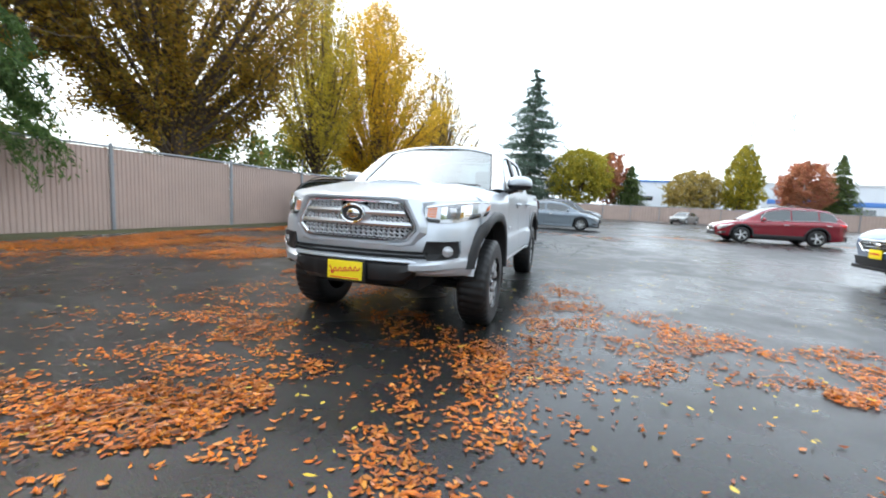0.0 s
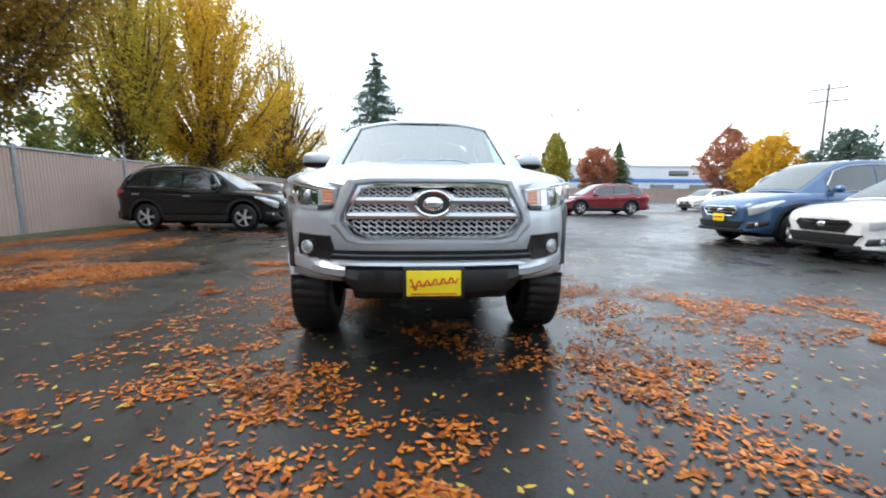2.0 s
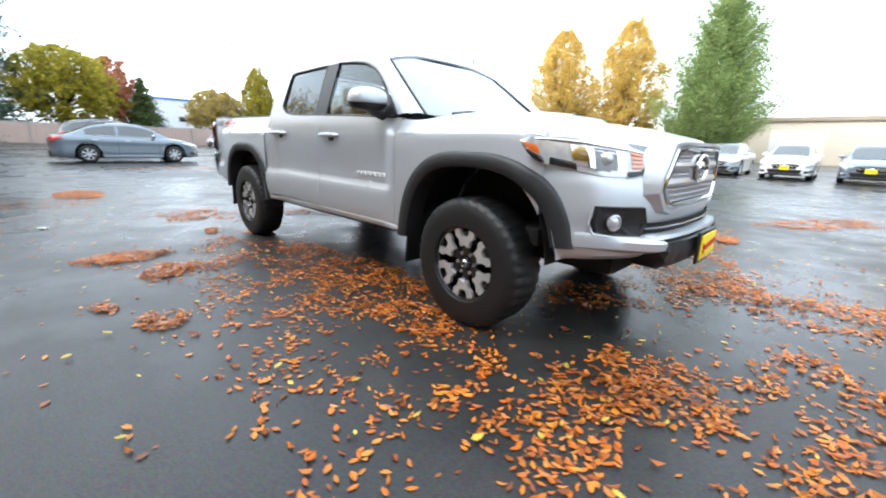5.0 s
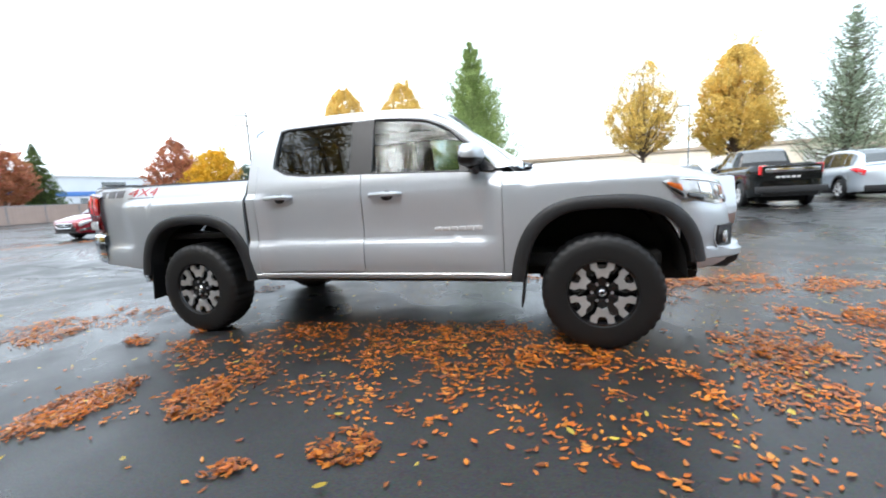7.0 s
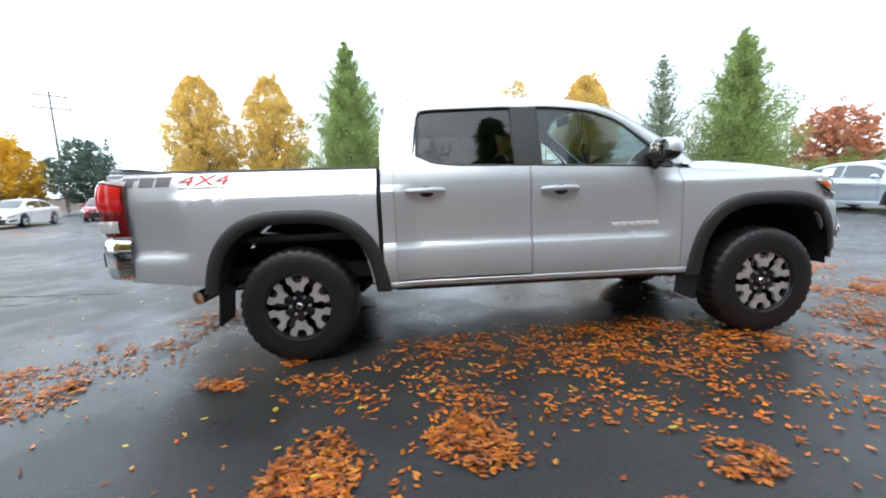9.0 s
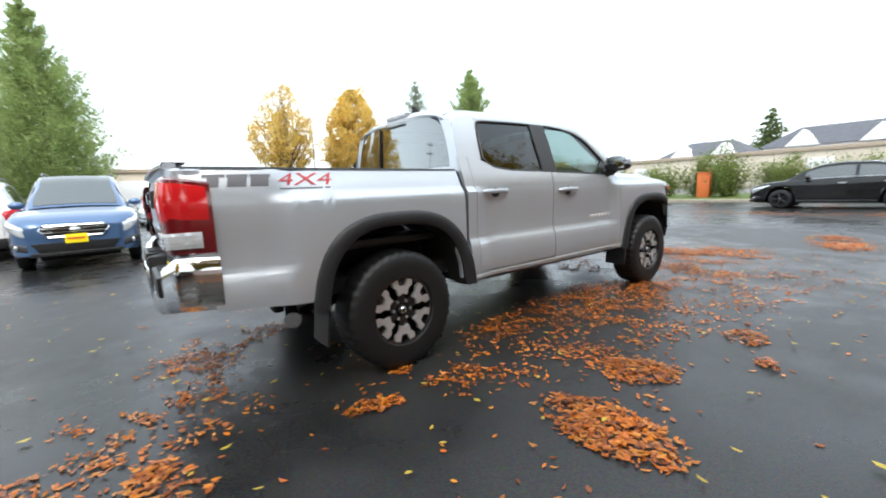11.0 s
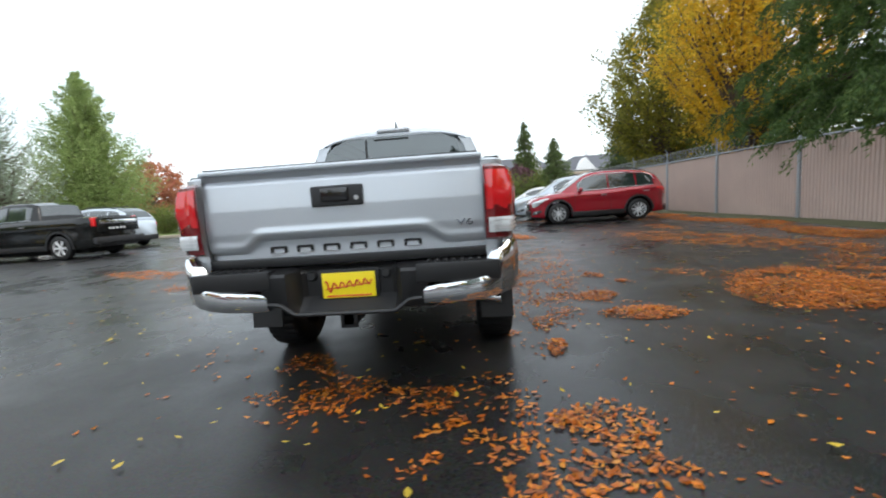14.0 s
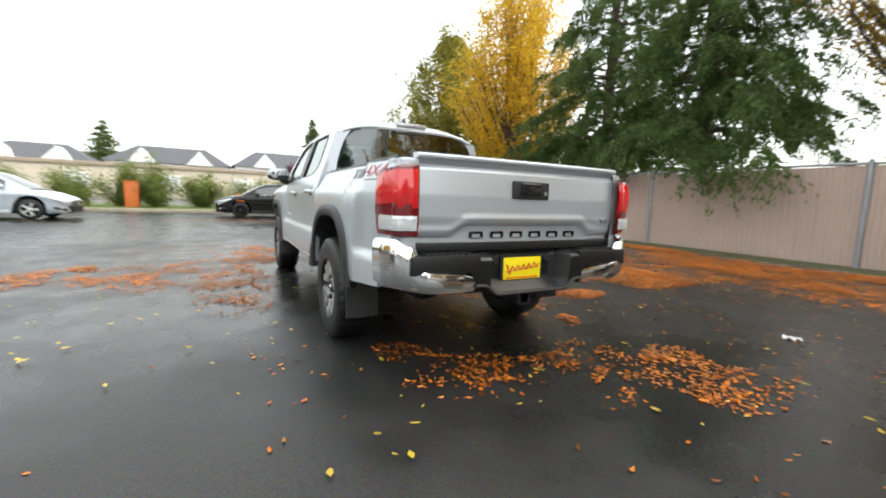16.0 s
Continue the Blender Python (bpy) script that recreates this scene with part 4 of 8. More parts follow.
for z0 in (0.976, 0.893):
    bm = bmesh.new()
    h = hex_half(z0) - 0.02
    lattice(bm, [[(2.50 - 0.22 * max(0, abs(y) - 0.25) ** 1.6 + dx, y, z0 + dz) for dx, dz in ((-0.03, 0.020), (0.008, 0.017), (0.014, 0.0), (0.008, -0.017), (-0.03, -0.020))] for y in np.linspace(-h, h, 30)])
    part("grille_bar", bm, M["satin"], gr)
for z0, tall in ((1.024, 0.058), (0.935, 0.058), (0.834, 0.080)):
    h = hex_half(z0) - 0.03
    n = 42
    for lv in (-0.36, 0.0, 0.36):
        run, line = [], []
        for k in range(n + 1):
            y = lerp(-h, h, k / n)
            if abs(y) < 0.11 and z0 > 0.86:
                if len(run) > 1:
                    line.append(run)
                run = []
                continue
            run.append((2.494 - 0.22 * max(0, abs(y) - 0.25) ** 1.6, y, z0 + lv * tall + (0.006 if k % 2 else -0.006)))
        line.append(run)
        for run in line:
            bm = bmesh.new()
            tube(bm, run, 0.0052, 5)
            part("mesh_wire", bm, M["mesh_metal"], gr)
    for k in range(0, n, 2):
        y = lerp(-h, h, (k + 0.5) / n)
        if abs(y) < 0.115 and z0 > 0.86:
            continue
        bm = bmesh.new()
        box(bm, (2.486 - 0.22 * max(0, abs(y) - 0.25) ** 1.6, y, z0), (0.03, 0.005, tall * 0.9), 0.0015, seg=1)
        part("grille_vane", bm, M["mesh_metal"], gr)
bm = bmesh.new()
ball(bm, (2.487, 0, 0.957), (0.03, 0.145, 0.088), 24, 12)
emb = part("emblem_boss", bm, M["satin"], gr, "rounded satin boss behind the oval emblem")
bm = bmesh.new()
prism(bm, [(0.092 * math.cos(a), 0.960 + 0.064 * math.sin(a)) for a in np.linspace(0, 2 * math.pi, 33)[:-1]], 2.50, 2.522, "x")
part("emblem_ground", bm, M["plastic"], emb)
bm = bmesh.new()
tube(bm, [(2.522, 0.094 * math.cos(a), 0.960 + 0.066 * math.sin(a)) for a in np.linspace(0, 2 * math.pi, 33)], 0.011, 8, cap=False)
ball(bm, (2.520, 0, 0.960), (0.012, 0.056, 0.038), 20, 10)
part("emblem_ring", bm, M["chrome"], emb, "chrome oval emblem")

# headlights, flush with the nose and running back into the fender
def lamp_at(u, z):
    """A point on the front corner: u runs from the inner end round to the tip in the fender."""
    lean = along([(0.87, -0.002), (0.905, -0.012), (0.935, -0.030), (0.98, -0.042), (1.03, -0.052), (1.06, -0.062), (1.12, -0.074)], z)
    if u < 0.7:
        y = lerp(0.525, 0.858, u / 0.7)
        return (nose(y) + lean, y)
    x = lerp(nose(0.858), 1.955, (u - 0.7) / 0.3) + lean * (1 - soft((u - 0.7) / 0.3))
    return (x, side(x, z))


LAMP_TOP = [(0.0, 1.034), (0.2, 1.054), (0.45, 1.074), (0.7, 1.092), (0.85, 1.092), (1.0, 1.078)]
LAMP_LOW = [(0.0, 0.965), (0.06, 0.930), (0.25, 0.920), (0.45, 0.925), (0.62, 0.950), (0.75, 0.985), (0.9, 1.030), (1.0, 1.070)]
for s in (-1, 1):
    def lampface(name, u0, u1, f0, f1, off, material, parent, mid=0.006):
        bml = bmesh.new()
        rr = []
        for u in np.linspace(u0, u1, 26):
            zb, zt = along(LAMP_LOW, u), along(LAMP_TOP, u)
            e = 0.01
            col = []
            for f in (f0, f0, lerp(f0, f1, 0.25), lerp(f0, f1, 0.5), lerp(f0, f1, 0.75), f1, f1):
                z = lerp(zb, zt, f)
                a, b, p = lamp_at(max(0, u - e), z), lamp_at(min(1, u + e), z), lamp_at(u, z)
                d = Vector((b[0] - a[0], b[1] - a[1])).normalized()
                nx, ny = -d.y, d.x
                if nx + ny < 0:
                    nx, ny = -nx, -ny
                inner = (len(col) in (0, 6))
                o = off - 0.025 if inner else off + mid * (1 - (2 * (f - f0) / (f1 - f0) - 1) ** 2)
                o += 0.016 * math.exp(-((u - 0.74) / 0.10) ** 2)
                col.append((p[0] + nx * o, s * (p[1] + ny * o), z))
            rr.append(col)
        lattice(bml, rr)
        return part(name, bml, material, parent, "", 50)
    hl = lampface("headlight", 0.0, 1.0, 0.0, 1.0, 0.006, M["headlight_lens"], truck)
    tagged(hl, "clear headlight with an amber side marker")
    lampface("amber_marker", 0.71, 0.95, 0.34, 0.70, 0.012, M["amber"], hl, 0.003)
    lampface("marker_surround", 0.58, 0.95, 0.04, 0.30, 0.012, M["gloss_black"], hl, 0.003)
    for f in (0.26, 0.42, 0.58, 0.74):
        lampface("turn_signal", 0.035, 0.165, f, f + 0.13, 0.0128, M["pale_amber"], hl, 0.002)
    lampface("lamp_bowl", 0.29, 0.47, 0.14, 0.84, 0.0096, M["lamp_smoke"], hl, 0.003)
    # black strip paints the shade low inside the lamp
    lampface("lower_trim", 0.03, 0.22, 0.0, 0.18, 0.013, M["black"], hl, 0.002)
    lampface("chrome_brow", 0.02, 0.72, 0.90, 1.0, 0.011, M["chrome"], hl, 0.002)
    lampface("projector_shroud", 0.22, 0.30, 0.2, 0.84, 0.0125, M["chrome"], hl, 0.003)
    lampface("projector_shroud", 0.47, 0.60, 0.2, 0.84, 0.0125, M["chrome"], hl, 0.003)
    bm = bmesh.new()
    px, py = lamp_at(0.38, 1.0)
    ball(bm, (px - 0.016, s * (py - 0.012), 0.998), (0.044, 0.044, 0.044), 18, 12)
    part("projector", bm, M["clear_lens"], hl)

# tailgate
def gate_x(y, z):
    a = abs(y)
    step = lerp(0.952, 0.886, soft((a - 0.42) / 0.125))
    x = along([(0.79, -2.795), (0.80, -2.812), (0.83, -2.815), (0.90, -2.815), (0.98, -2.832), (1.10, -2.836), (1.235, -2.826), (1.255, -2.812), (1.283, -2.826), (1.290, -2.848), (1.302, -2.850), (1.312, -2.838), (1.314, -2.80)], z)
    x += 0.016 * soft((step - z) / 0.018) - 0.008 * soft((z - step) / 0.02) * soft((step + 0.06 - z) / 0.04)
    return x + 0.02 * (a / 0.72) ** 4


bm = bmesh.new()
zs = sorted(set([0.79, 0.80, 0.806] + [round(float(v), 4) for v in np.linspace(0.82, 1.24, 52)] + [1.248, 1.256, 1.266, 1.276, 1.283, 1.287, 1.291, 1.297, 1.303, 1.308, 1.312, 1.314]))
rows = []
for y in np.linspace(-0.733, 0.733, 70):
    rows.append([(gate_x(y, z), y, z) for z in zs] + [(-2.76, y, 1.314), (-2.755, y, 0.82)])
rows = [[(-2.76, p[1], p[2]) for p in rows[0]]] + rows + [[(-2.76, p[1], p[2]) for p in rows[-1]]]
lattice(bm, rows)
gate = part("tailgate", bm, M["silver"], truck, "silver tailgate with a black handle", 30)
bm = bmesh.new()
box(bm, (-2.838, 0.004, 1.146), (0.03, 0.268, 0.104), 0.013, seg=3)
hb = part("handle_bezel", bm, M["plastic"], gate)
bm = bmesh.new()
box(bm, (-2.857, 0.012, 1.152), (0.016, 0.145, 0.066), 0.007, seg=3)
part("tailgate_handle", bm, M["gloss_black"], hb, "glossy black tailgate handle")
bm = bmesh.new()
lathe(bm, [(-2.858, 0.001), (-2.858, 0.011), (-2.85, 0.013)], 14, "x", (0, -0.098, 1.13))
part("key_lock", bm, M["satin"], hb)
bm = bmesh.new()
box(bm, (-2.765, 0, 1.317), (0.10, 1.42, 0.006), 0.002)
part("gate_cap", bm, M["black"], gate)
for k in range(6):
    y = 0.353 - 0.1425 * k
    bm = bmesh.new()
    w = 0.092
    out = [(-0.5, 0), (-0.5, 0.8), (-0.42, 1), (0.42, 1), (0.5, 0.8), (0.5, 0), (0.34, 0), (0.30, 0.62), (-0.30, 0.62), (-0.34, 0)]
    prism(bm, [(y + a * w, 0.868 + b * 0.036) for a, b in out], -2.795, -2.806, "x")
    part("letter_block", bm, M["gloss_black"], gate)
    bm = bmesh.new()
    box(bm, (-2.801, y, 0.8665), (0.012, w * 0.9, 0.006), 0.001, seg=1)
    part("letter_edge", bm, M["chrome"], gate)
writing("engine_badge", "V6", 0.045, Matrix.Translation((-2.838, -0.633, 0.972)) @ Matrix.Rotation(radians(-90), 4, "Z") @ Matrix.Rotation(radians(90), 4, "X"), M["chrome"], gate, 0.003, 0, 0.082)

# tail lights
for s in (-1, 1):
    path = [(-2.625, 0.0), (-2.665, 0.0), (-2.715, -0.003), (-2.762, -0.014), (-2.786, -0.038), (-2.796, -0.072), (-2.796, -0.112)]

    def tl(name, z0, z1, material, parent, off=0.012, i0=0, i1=6, dome=0.016):
        bmt = bmesh.new()
        rr = []
        for t in np.linspace(i0, i1, 22):
            i = min(int(t), 5)
            u = t - i
            x, dy = lerp(path[i][0], path[i + 1][0], u), lerp(path[i][1], path[i + 1][1], u)
            slant = 0.035 * (x + 2.85) / 0.3
            col = []
            for f in (0, 0.03, 0.2, 0.4, 0.6, 0.8, 0.97, 1.0):
                z = lerp(z0, z1, f) - slant * (f if z1 > 1.1 else 0) * 1.6
                o = off + dome * math.sin(math.pi * f) * (1 if t < 5 else 0.6) if 0.01 < f < 0.99 else off - 0.02
                base = side(max(x, -2.75), 1.0) - 0.01
                col.append((x - (o if i >= 3 else 0), s * (base + dy + (o if i < 4 else 0)), z))
            rr.append(col)
        lattice(bmt, rr)
        return part(name, bmt, material, parent, "", 40)
    lamp = tl("tail_light", 0.876, 1.258, M["dark_red_lens"], truck, 0.022)
    tagged(lamp, "red tail light with a clear reversing lamp")
    tl("brake_lens", 1.004, 1.238, M["red_lens"], lamp, 0.028, 0.45, 5.75)
    tl("reverse_lens", 0.912, 0.990, M["lamp_white"], lamp, 0.040, 1.3, 5.6, 0.004)
    for z in (0.932, 0.951, 0.970):
        tl("lens_rib", z - 0.002, z + 0.002, M["satin"], lamp, 0.0445, 1.5, 5.4, 0.0)
    bm = bmesh.new()
    lattice(bm, [[(x + 0.012, s * (side(-2.70, min(z, 1.2)) - 0.014 + dy), z) for z in (0.62, 0.80, 0.88, 1.0, 1.15, 1.235, 1.272)] + [(x + 0.03, s * (side(-2.70, 1.2) - 0.014 + dy - 0.012), 1.284), (-2.72, s * 0.78, 1.286)] for x, dy in path[1:]])
    part("corner_post", bm, M["silver"], truck)

# rear bumper
bm = bmesh.new()
rows = []
for y in np.linspace(-0.43, 0.43, 40):
    a = abs(y)
    rec = 0.12 * soft((0.30 - a) / 0.06)
    low = lerp(0.545, 0.60, soft((a - 0.25) / 0.1))
    rows.append([(-2.70, y, 0.785), (-2.80, y, 0.785), (-2.905 + rec, y, 0.765), (-2.915 + rec, y, 0.75), (-2.91 + rec, y, 0.62), (-2.905 + rec * 0.2, y, low + 0.012), (-2.88, y, low), (-2.70, y, low)])
lattice(bm, rows)
rb = part("rear_bumper", bm, M["black"], truck, "chrome and black rear step bumper", 30)
bm = bmesh.new()
tube(bm, [(-2.915, y, lerp(0.553, 0.61, soft((abs(y) - 0.25) / 0.1))) for y in np.linspace(-0.40, 0.40, 24)], 0.012, 6)
part("bumper_edge", bm, M["plastic"], rb)
for s in (-1, 1):
    bm = bmesh.new()
    path = [(-2.905, 0.405), (-2.925, 0.50), (-2.93, 0.62), (-2.92, 0.72), (-2.895, 0.80), (-2.845, 0.862), (-2.765, 0.892), (-2.665, 0.904)]
    hi = [0.668, 0.684, 0.694, 0.71, 0.83, 0.868, 0.868, 0.862]
    lo = [0.572, 0.574, 0.58, 0.59, 0.605, 0.615, 0.612, 0.606]
    rows = []
    for t in np.linspace(0, 7, 40):
        i = min(int(t), 6)
        u = t - i
        x, y = lerp(path[i][0], path[i + 1][0], u), lerp(path[i][1], path[i + 1][1], u)
        h, l_ = lerp(hi[i], hi[i + 1], soft(u)), lerp(lo[i], lo[i + 1], u)
        nx, ny = (-1, 0.0) if i < 3 else (-0.7, 0.7) if i < 5 else (0, 1)
        rows.append([(x - nx * 0.05, s * (y - ny * 0.05), h + 0.002)] + [(x + nx * o, s * (y + ny * o), lerp(l_, h, f)) for f, o in ((1, -0.012), (0.93, 0.002), (0.7, 0.008), (0.4, 0.006), (0.12, 0.0), (0, -0.015))] + [(x - nx * 0.06, s * (y - ny * 0.06), l_)])
    rows = [[(a + 0.05, b, c) for a, b, c in rows[0]]] + rows
    lattice(bm, rows)
    part("bumper_corner", bm, M["chrome"], rb, "chrome bumper corner", 40)
    bm = bmesh.new()
    box(bm, (-2.83, s * 0.585, 0.735), (0.18, 0.42, 0.10), 0.012)
    pad = part("step_pad", bm, M["black"], rb)
    for k in range(7):
        bm = bmesh.new()
        box(bm, (-2.84, s * (0.44 + 0.042 * k), 0.790), (0.12, 0.018, 0.008), 0.002, seg=1)
        part("tread_rib", bm, M["plastic"], pad)
    bm = bmesh.new()
    lathe(bm, [(-2.812, 0.001), (-2.812, 0.02), (-2.795, 0.03)], 16, "x", (0, s * 0.2, 0.73))
    part("plate_lamp", bm, M["plastic"], rb)
bm = bmesh.new()
box(bm, (-2.74, 0, 0.69), (0.1, 1.5, 0.18), 0.02)
part("bumper_core", bm, M["cavity"], rb)


def dealer_plate(x, z, way, parent):
    """Yellow dealer plate; its script is drawn as a plain red sweep with bars."""
    bmq = bmesh.new()
    box(bmq, (x - way * 0.008, 0, z), (0.016, 0.325, 0.17), 0.005)
    holder = part("plate_holder", bmq, M["black"], parent)
    bmq = bmesh.new()
    box(bmq, (x + way * 0.004, 0, z), (0.008, 0.286, 0.136), 0.004)
    pl = part("dealer_plate", bmq, M["yellow"], holder, "yellow dealer plate with a red script sweep")
    bmq = bmesh.new()
    tube(bmq, [(x + way * 0.009, way * y, z + 0.006 + 0.10 * y + (0.030 if y < -0.09 else 0.015) * math.sin((y + 0.13) * 150)) for y in np.linspace(-0.125, 0.125, 90)], 0.0042, 5)
    part("script_sweep", bmq, M["red_ink"], pl)
    bmq = bmesh.new()
    tube(bmq, [(x + way * 0.009, way * y, z - 0.018 + 0.1 * (y + 0.13)) for y in (-0.125, -0.04, 0.05, 0.12)], 0.003, 5)
    part("script_underline", bmq, M["red_ink"], pl)
    bmq = bmesh.new()
    box(bmq, (x + way * 0.009, 0, z - 0.056), (0.002, 0.24, 0.010), 0.0005, seg=1)
    part("print_bar", bmq, M["amber"], pl)


dealer_plate(-2.808, 0.676, -1, rb)
dealer_plate(2.612, 0.548, 1, bump)
gate.location.x, rb.location.x = 0.028, 0.045

M["decal_grey"] = mat("grey_decal", (0.15, 0.15, 0.16), 0.4, vary=0.06)
# bed lettering: bars for the maker's initials, numerals as they read; all lie on the curved skin
def on_skin(ob, s, lift=0.002):
    for v in ob.data.vertices:
        v.co.y = s * (side(v.co.x, v.co.z) + lift)


M["decal_red"] = mat("red_decal", (0.55, 0.05, 0.05), 0.4, vary=0.06)
for s, tx, ex in ((-1, -2.50, -2.165), (1, -2.18, -2.50)):
    for k in range(3):
        bx = tx + 0.104 * (k - 1) * (1 if s < 0 else -1)
        bm = bmesh.new()
        q = 1 if s < 0 else -1
        for z0, z1, w in ((1.236, 1.252, 0.098), (1.190, 1.236, 0.05 if k == 0 else 0.086)):
            lattice(bm, [[(bx + q * (f * w + 0.2 * (z - 1.22)), 0, z) for z in np.linspace(z0, z1, 4)] for f in np.linspace(-0.5, 0.5, 7)])
        on_skin(part("decal_bar", bm, M["decal_grey"], truck, "grey decal"), s)
    rotm = Matrix.Rotation(radians(90), 4, "X") if s < 0 else Matrix.Rotation(radians(180), 4, "Z") @ Matrix.Rotation(radians(90), 4, "X")
    four = writing("drive_decal", "4X4", 0.095, Matrix.Translation((ex, 0, 1.221)) @ rotm, M["decal_red"], truck, 0.0, 0.2, 0.30)
    on_skin(four, s, 0.003)
    bm = bmesh.new()
    lattice(bm, [[(ex + x, 0, z) for z in (1.172, 1.180)] for x in np.linspace(-0.14, 0.14, 9)])
    on_skin(part("decal_bar", bm, M["decal_grey"], truck), s)

# bed, chassis and running gear
bm = bmesh.new()
box(bm, (-1.92, 0, 0.82), (1.72, 1.52, 0.05), 0.01)
box(bm, (-1.09, 0, 1.0), (0.06, 1.56, 0.42), 0.01)
part("bed_liner", bm, M["black"], truck)
bm = bmesh.new()
for s in (-1, 1):
    box(bm, (-0.15, s * 0.45, 0.49), (4.3, 0.12, 0.14), 0.02)
box(bm, (-0.2, 0, 0.58), (4.4, 1.5, 0.10), 0.02)
box(bm, (1.75, 0, 0.60), (1.1, 0.95, 0.45), 0.05)
box(bm, (0.4, 0, 0.42), (1.2, 0.5, 0.14), 0.03)
box(bm, (-0.6, 0.5, 0.42), (1.0, 0.35, 0.2), 0.05)
part("chassis", bm, M["cavity"], truck)
bm = bmesh.new()
tube(bm, [(-AX, -0.75, TR - 0.01), (-AX, 0.75, TR - 0.01)], 0.055, 12)
ball(bm, (-AX, 0.1, TR), (0.16, 0.2, 0.16), 16, 10)
tube(bm, [(-AX + 0.1, 0.1, TR), (0.3, 0.05, 0.42)], 0.04, 10)
part("rear_axle", bm, M["black"], truck)
for s in (-1, 1):
    bm = bmesh.new()
    tube(bm, [(-AX - 0.62, s * 0.55, 0.52), (-AX, s * 0.58, TR + 0.06), (-AX + 0.65, s * 0.55, 0.46)], 0.03, 6)
    part("leaf_spring", bm, M["black"], truck)
    bm = bmesh.new()
    tube(bm, [(AX - 0.15, s * 0.35, 0.36), (AX, s * 0.66, 0.32), (AX + 0.15, s * 0.35, 0.36)], 0.035, 6)
    part("control_arm", bm, M["black"], truck)
bm = bmesh.new()
tube(bm, [(-1.4, -0.5, 0.50), (-2.0, -0.55, 0.50), (-2.15, -0.58, 0.485), (-2.236, -0.63, 0.477)], 0.03, 10)
part("exhaust_pipe", bm, M["steel"], truck)
bm = bmesh.new()
dr = Vector((-0.25, -0.95, -0.10)).normalized()
p0 = Vector((-2.235, -0.62, 0.477))
tube(bm, [p0, p0 + dr * 0.02, p0 + dr * 0.22, p0 + dr * 0.222, p0 + dr * 0.10], [0.03, 0.045, 0.046, 0.038, 0.037], 20, cap=False)
part("exhaust_tip", bm, M["chrome"], truck, "chrome exhaust tip")
bm = bmesh.new()
box(bm, (-2.70, 0.004, 0.50), (0.22, 0.075, 0.075), 0.01)
box(bm, (-2.80, 0.004, 0.50), (0.02, 0.095, 0.095), 0.01)
box(bm, (-2.55, 0, 0.53), (0.08, 0.9, 0.07), 0.01)
part("tow_hitch", bm, M["black"], truck, "black tow hitch receiver")

# wheels
def truck_wheel(cx, s):
    bmw = bmesh.new()
    h, r = 0.128, TR
    lathe(bmw, [(-h, 0.225), (-h * 1.04, 0.30), (-h, 0.345), (-h * 0.86, r - 0.010), (-h * 0.6, r - 0.002), (0, r), (h * 0.6, r - 0.002), (h * 0.86, r - 0.010), (h, 0.345), (h * 1.04, 0.30), (h, 0.225), (h * 0.7, 0.205), (-h * 0.7, 0.205)], 144, close=True)
    for v in bmw.verts:
        rr_, a = math.hypot(v.co.x, v.co.z), math.atan2(v.co.z, v.co.x)
        if rr_ > r - 0.012:
            notch = 0.009 if (round(a / (2 * math.pi) * 144) + (v.co.y > 0)) % 4 == 0 else 0.0
            v.co.x *= (rr_ - notch) / rr_
            v.co.z *= (rr_ - notch) / rr_
    tyre = part("wheel", bmw, M["rubber"], truck, "all-terrain tyre on a two-tone alloy rim", 45)
    tyre.location = (cx, s * 0.80, TR - 0.004)
    q = s
    bmw = bmesh.new()
    lathe(bmw, [(q * 0.085, 0.205), (q * 0.108, 0.216), (q * 0.116, 0.220), (q * 0.117, 0.209), (q * 0.105, 0.203), (q * 0.03, 0.190), (q * 0.0, 0.02)], 60)
    rim = part("rim", bmw, M["gloss_black"], tyre, "black alloy rim with machined spoke faces")
    for k in range(6):
        a = 2 * math.pi * k / 6 + math.pi / 6
        bmw = bmesh.new()
        ro = Matrix.Rotation(-a, 3, "Y")
        box(bmw, ro @ Vector((0.115, q * 0.072, 0)), (0.15, 0.03, 0.056), 0.008, ro)
        part("spoke", bmw, M["gloss_black"], rim)
        bmw = bmesh.new()
        out = [(0.098, 0.030), (0.140, 0.044), (0.158, 0.070), (0.196, 0.076), (0.204, 0.052), (0.208, 0.036), (0.176, 0.030), (0.158, 0.018), (0.158, -0.018), (0.176, -0.030), (0.208, -0.036), (0.204, -0.052), (0.196, -0.076), (0.158, -0.070), (0.140, -0.044), (0.098, -0.030), (0.112, 0.0)]
        pts = [ro @ Vector((u, 0, v)) for u, v in out]
        prism(bmw, [(p.x, p.z) for p in pts], q * 0.086, q * 0.108, "y")
        part("spoke_face", bmw, M["machined"], rim)
        bmw = bmesh.new()
        ro2 = Matrix.Rotation(-a - math.pi / 6, 3, "Y")
        lathe(bmw, [(q * 0.088, 0.001), (q * 0.092, 0.009), (q * 0.07, 0.011)], 8, "y", tuple(ro2 @ Vector((0.062, 0, 0))))
        part("lug_nut", bmw, M["satin"], rim)
    bmw = bmesh.new()
    lathe(bmw, [(q * 0.104, 0.001), (q * 0.103, 0.028), (q * 0.092, 0.036), (q * 0.06, 0.04)], 24)
    part("hub_cap", bmw, M["gloss_black"], rim)
    bmw = bmesh.new()
    lathe(bmw, [(q * 0.106, 0.012), (q * 0.108, 0.018), (q * 0.104, 0.022)], 20)
    part("cap_emblem", bmw, M["chrome"], rim)
    return tyre


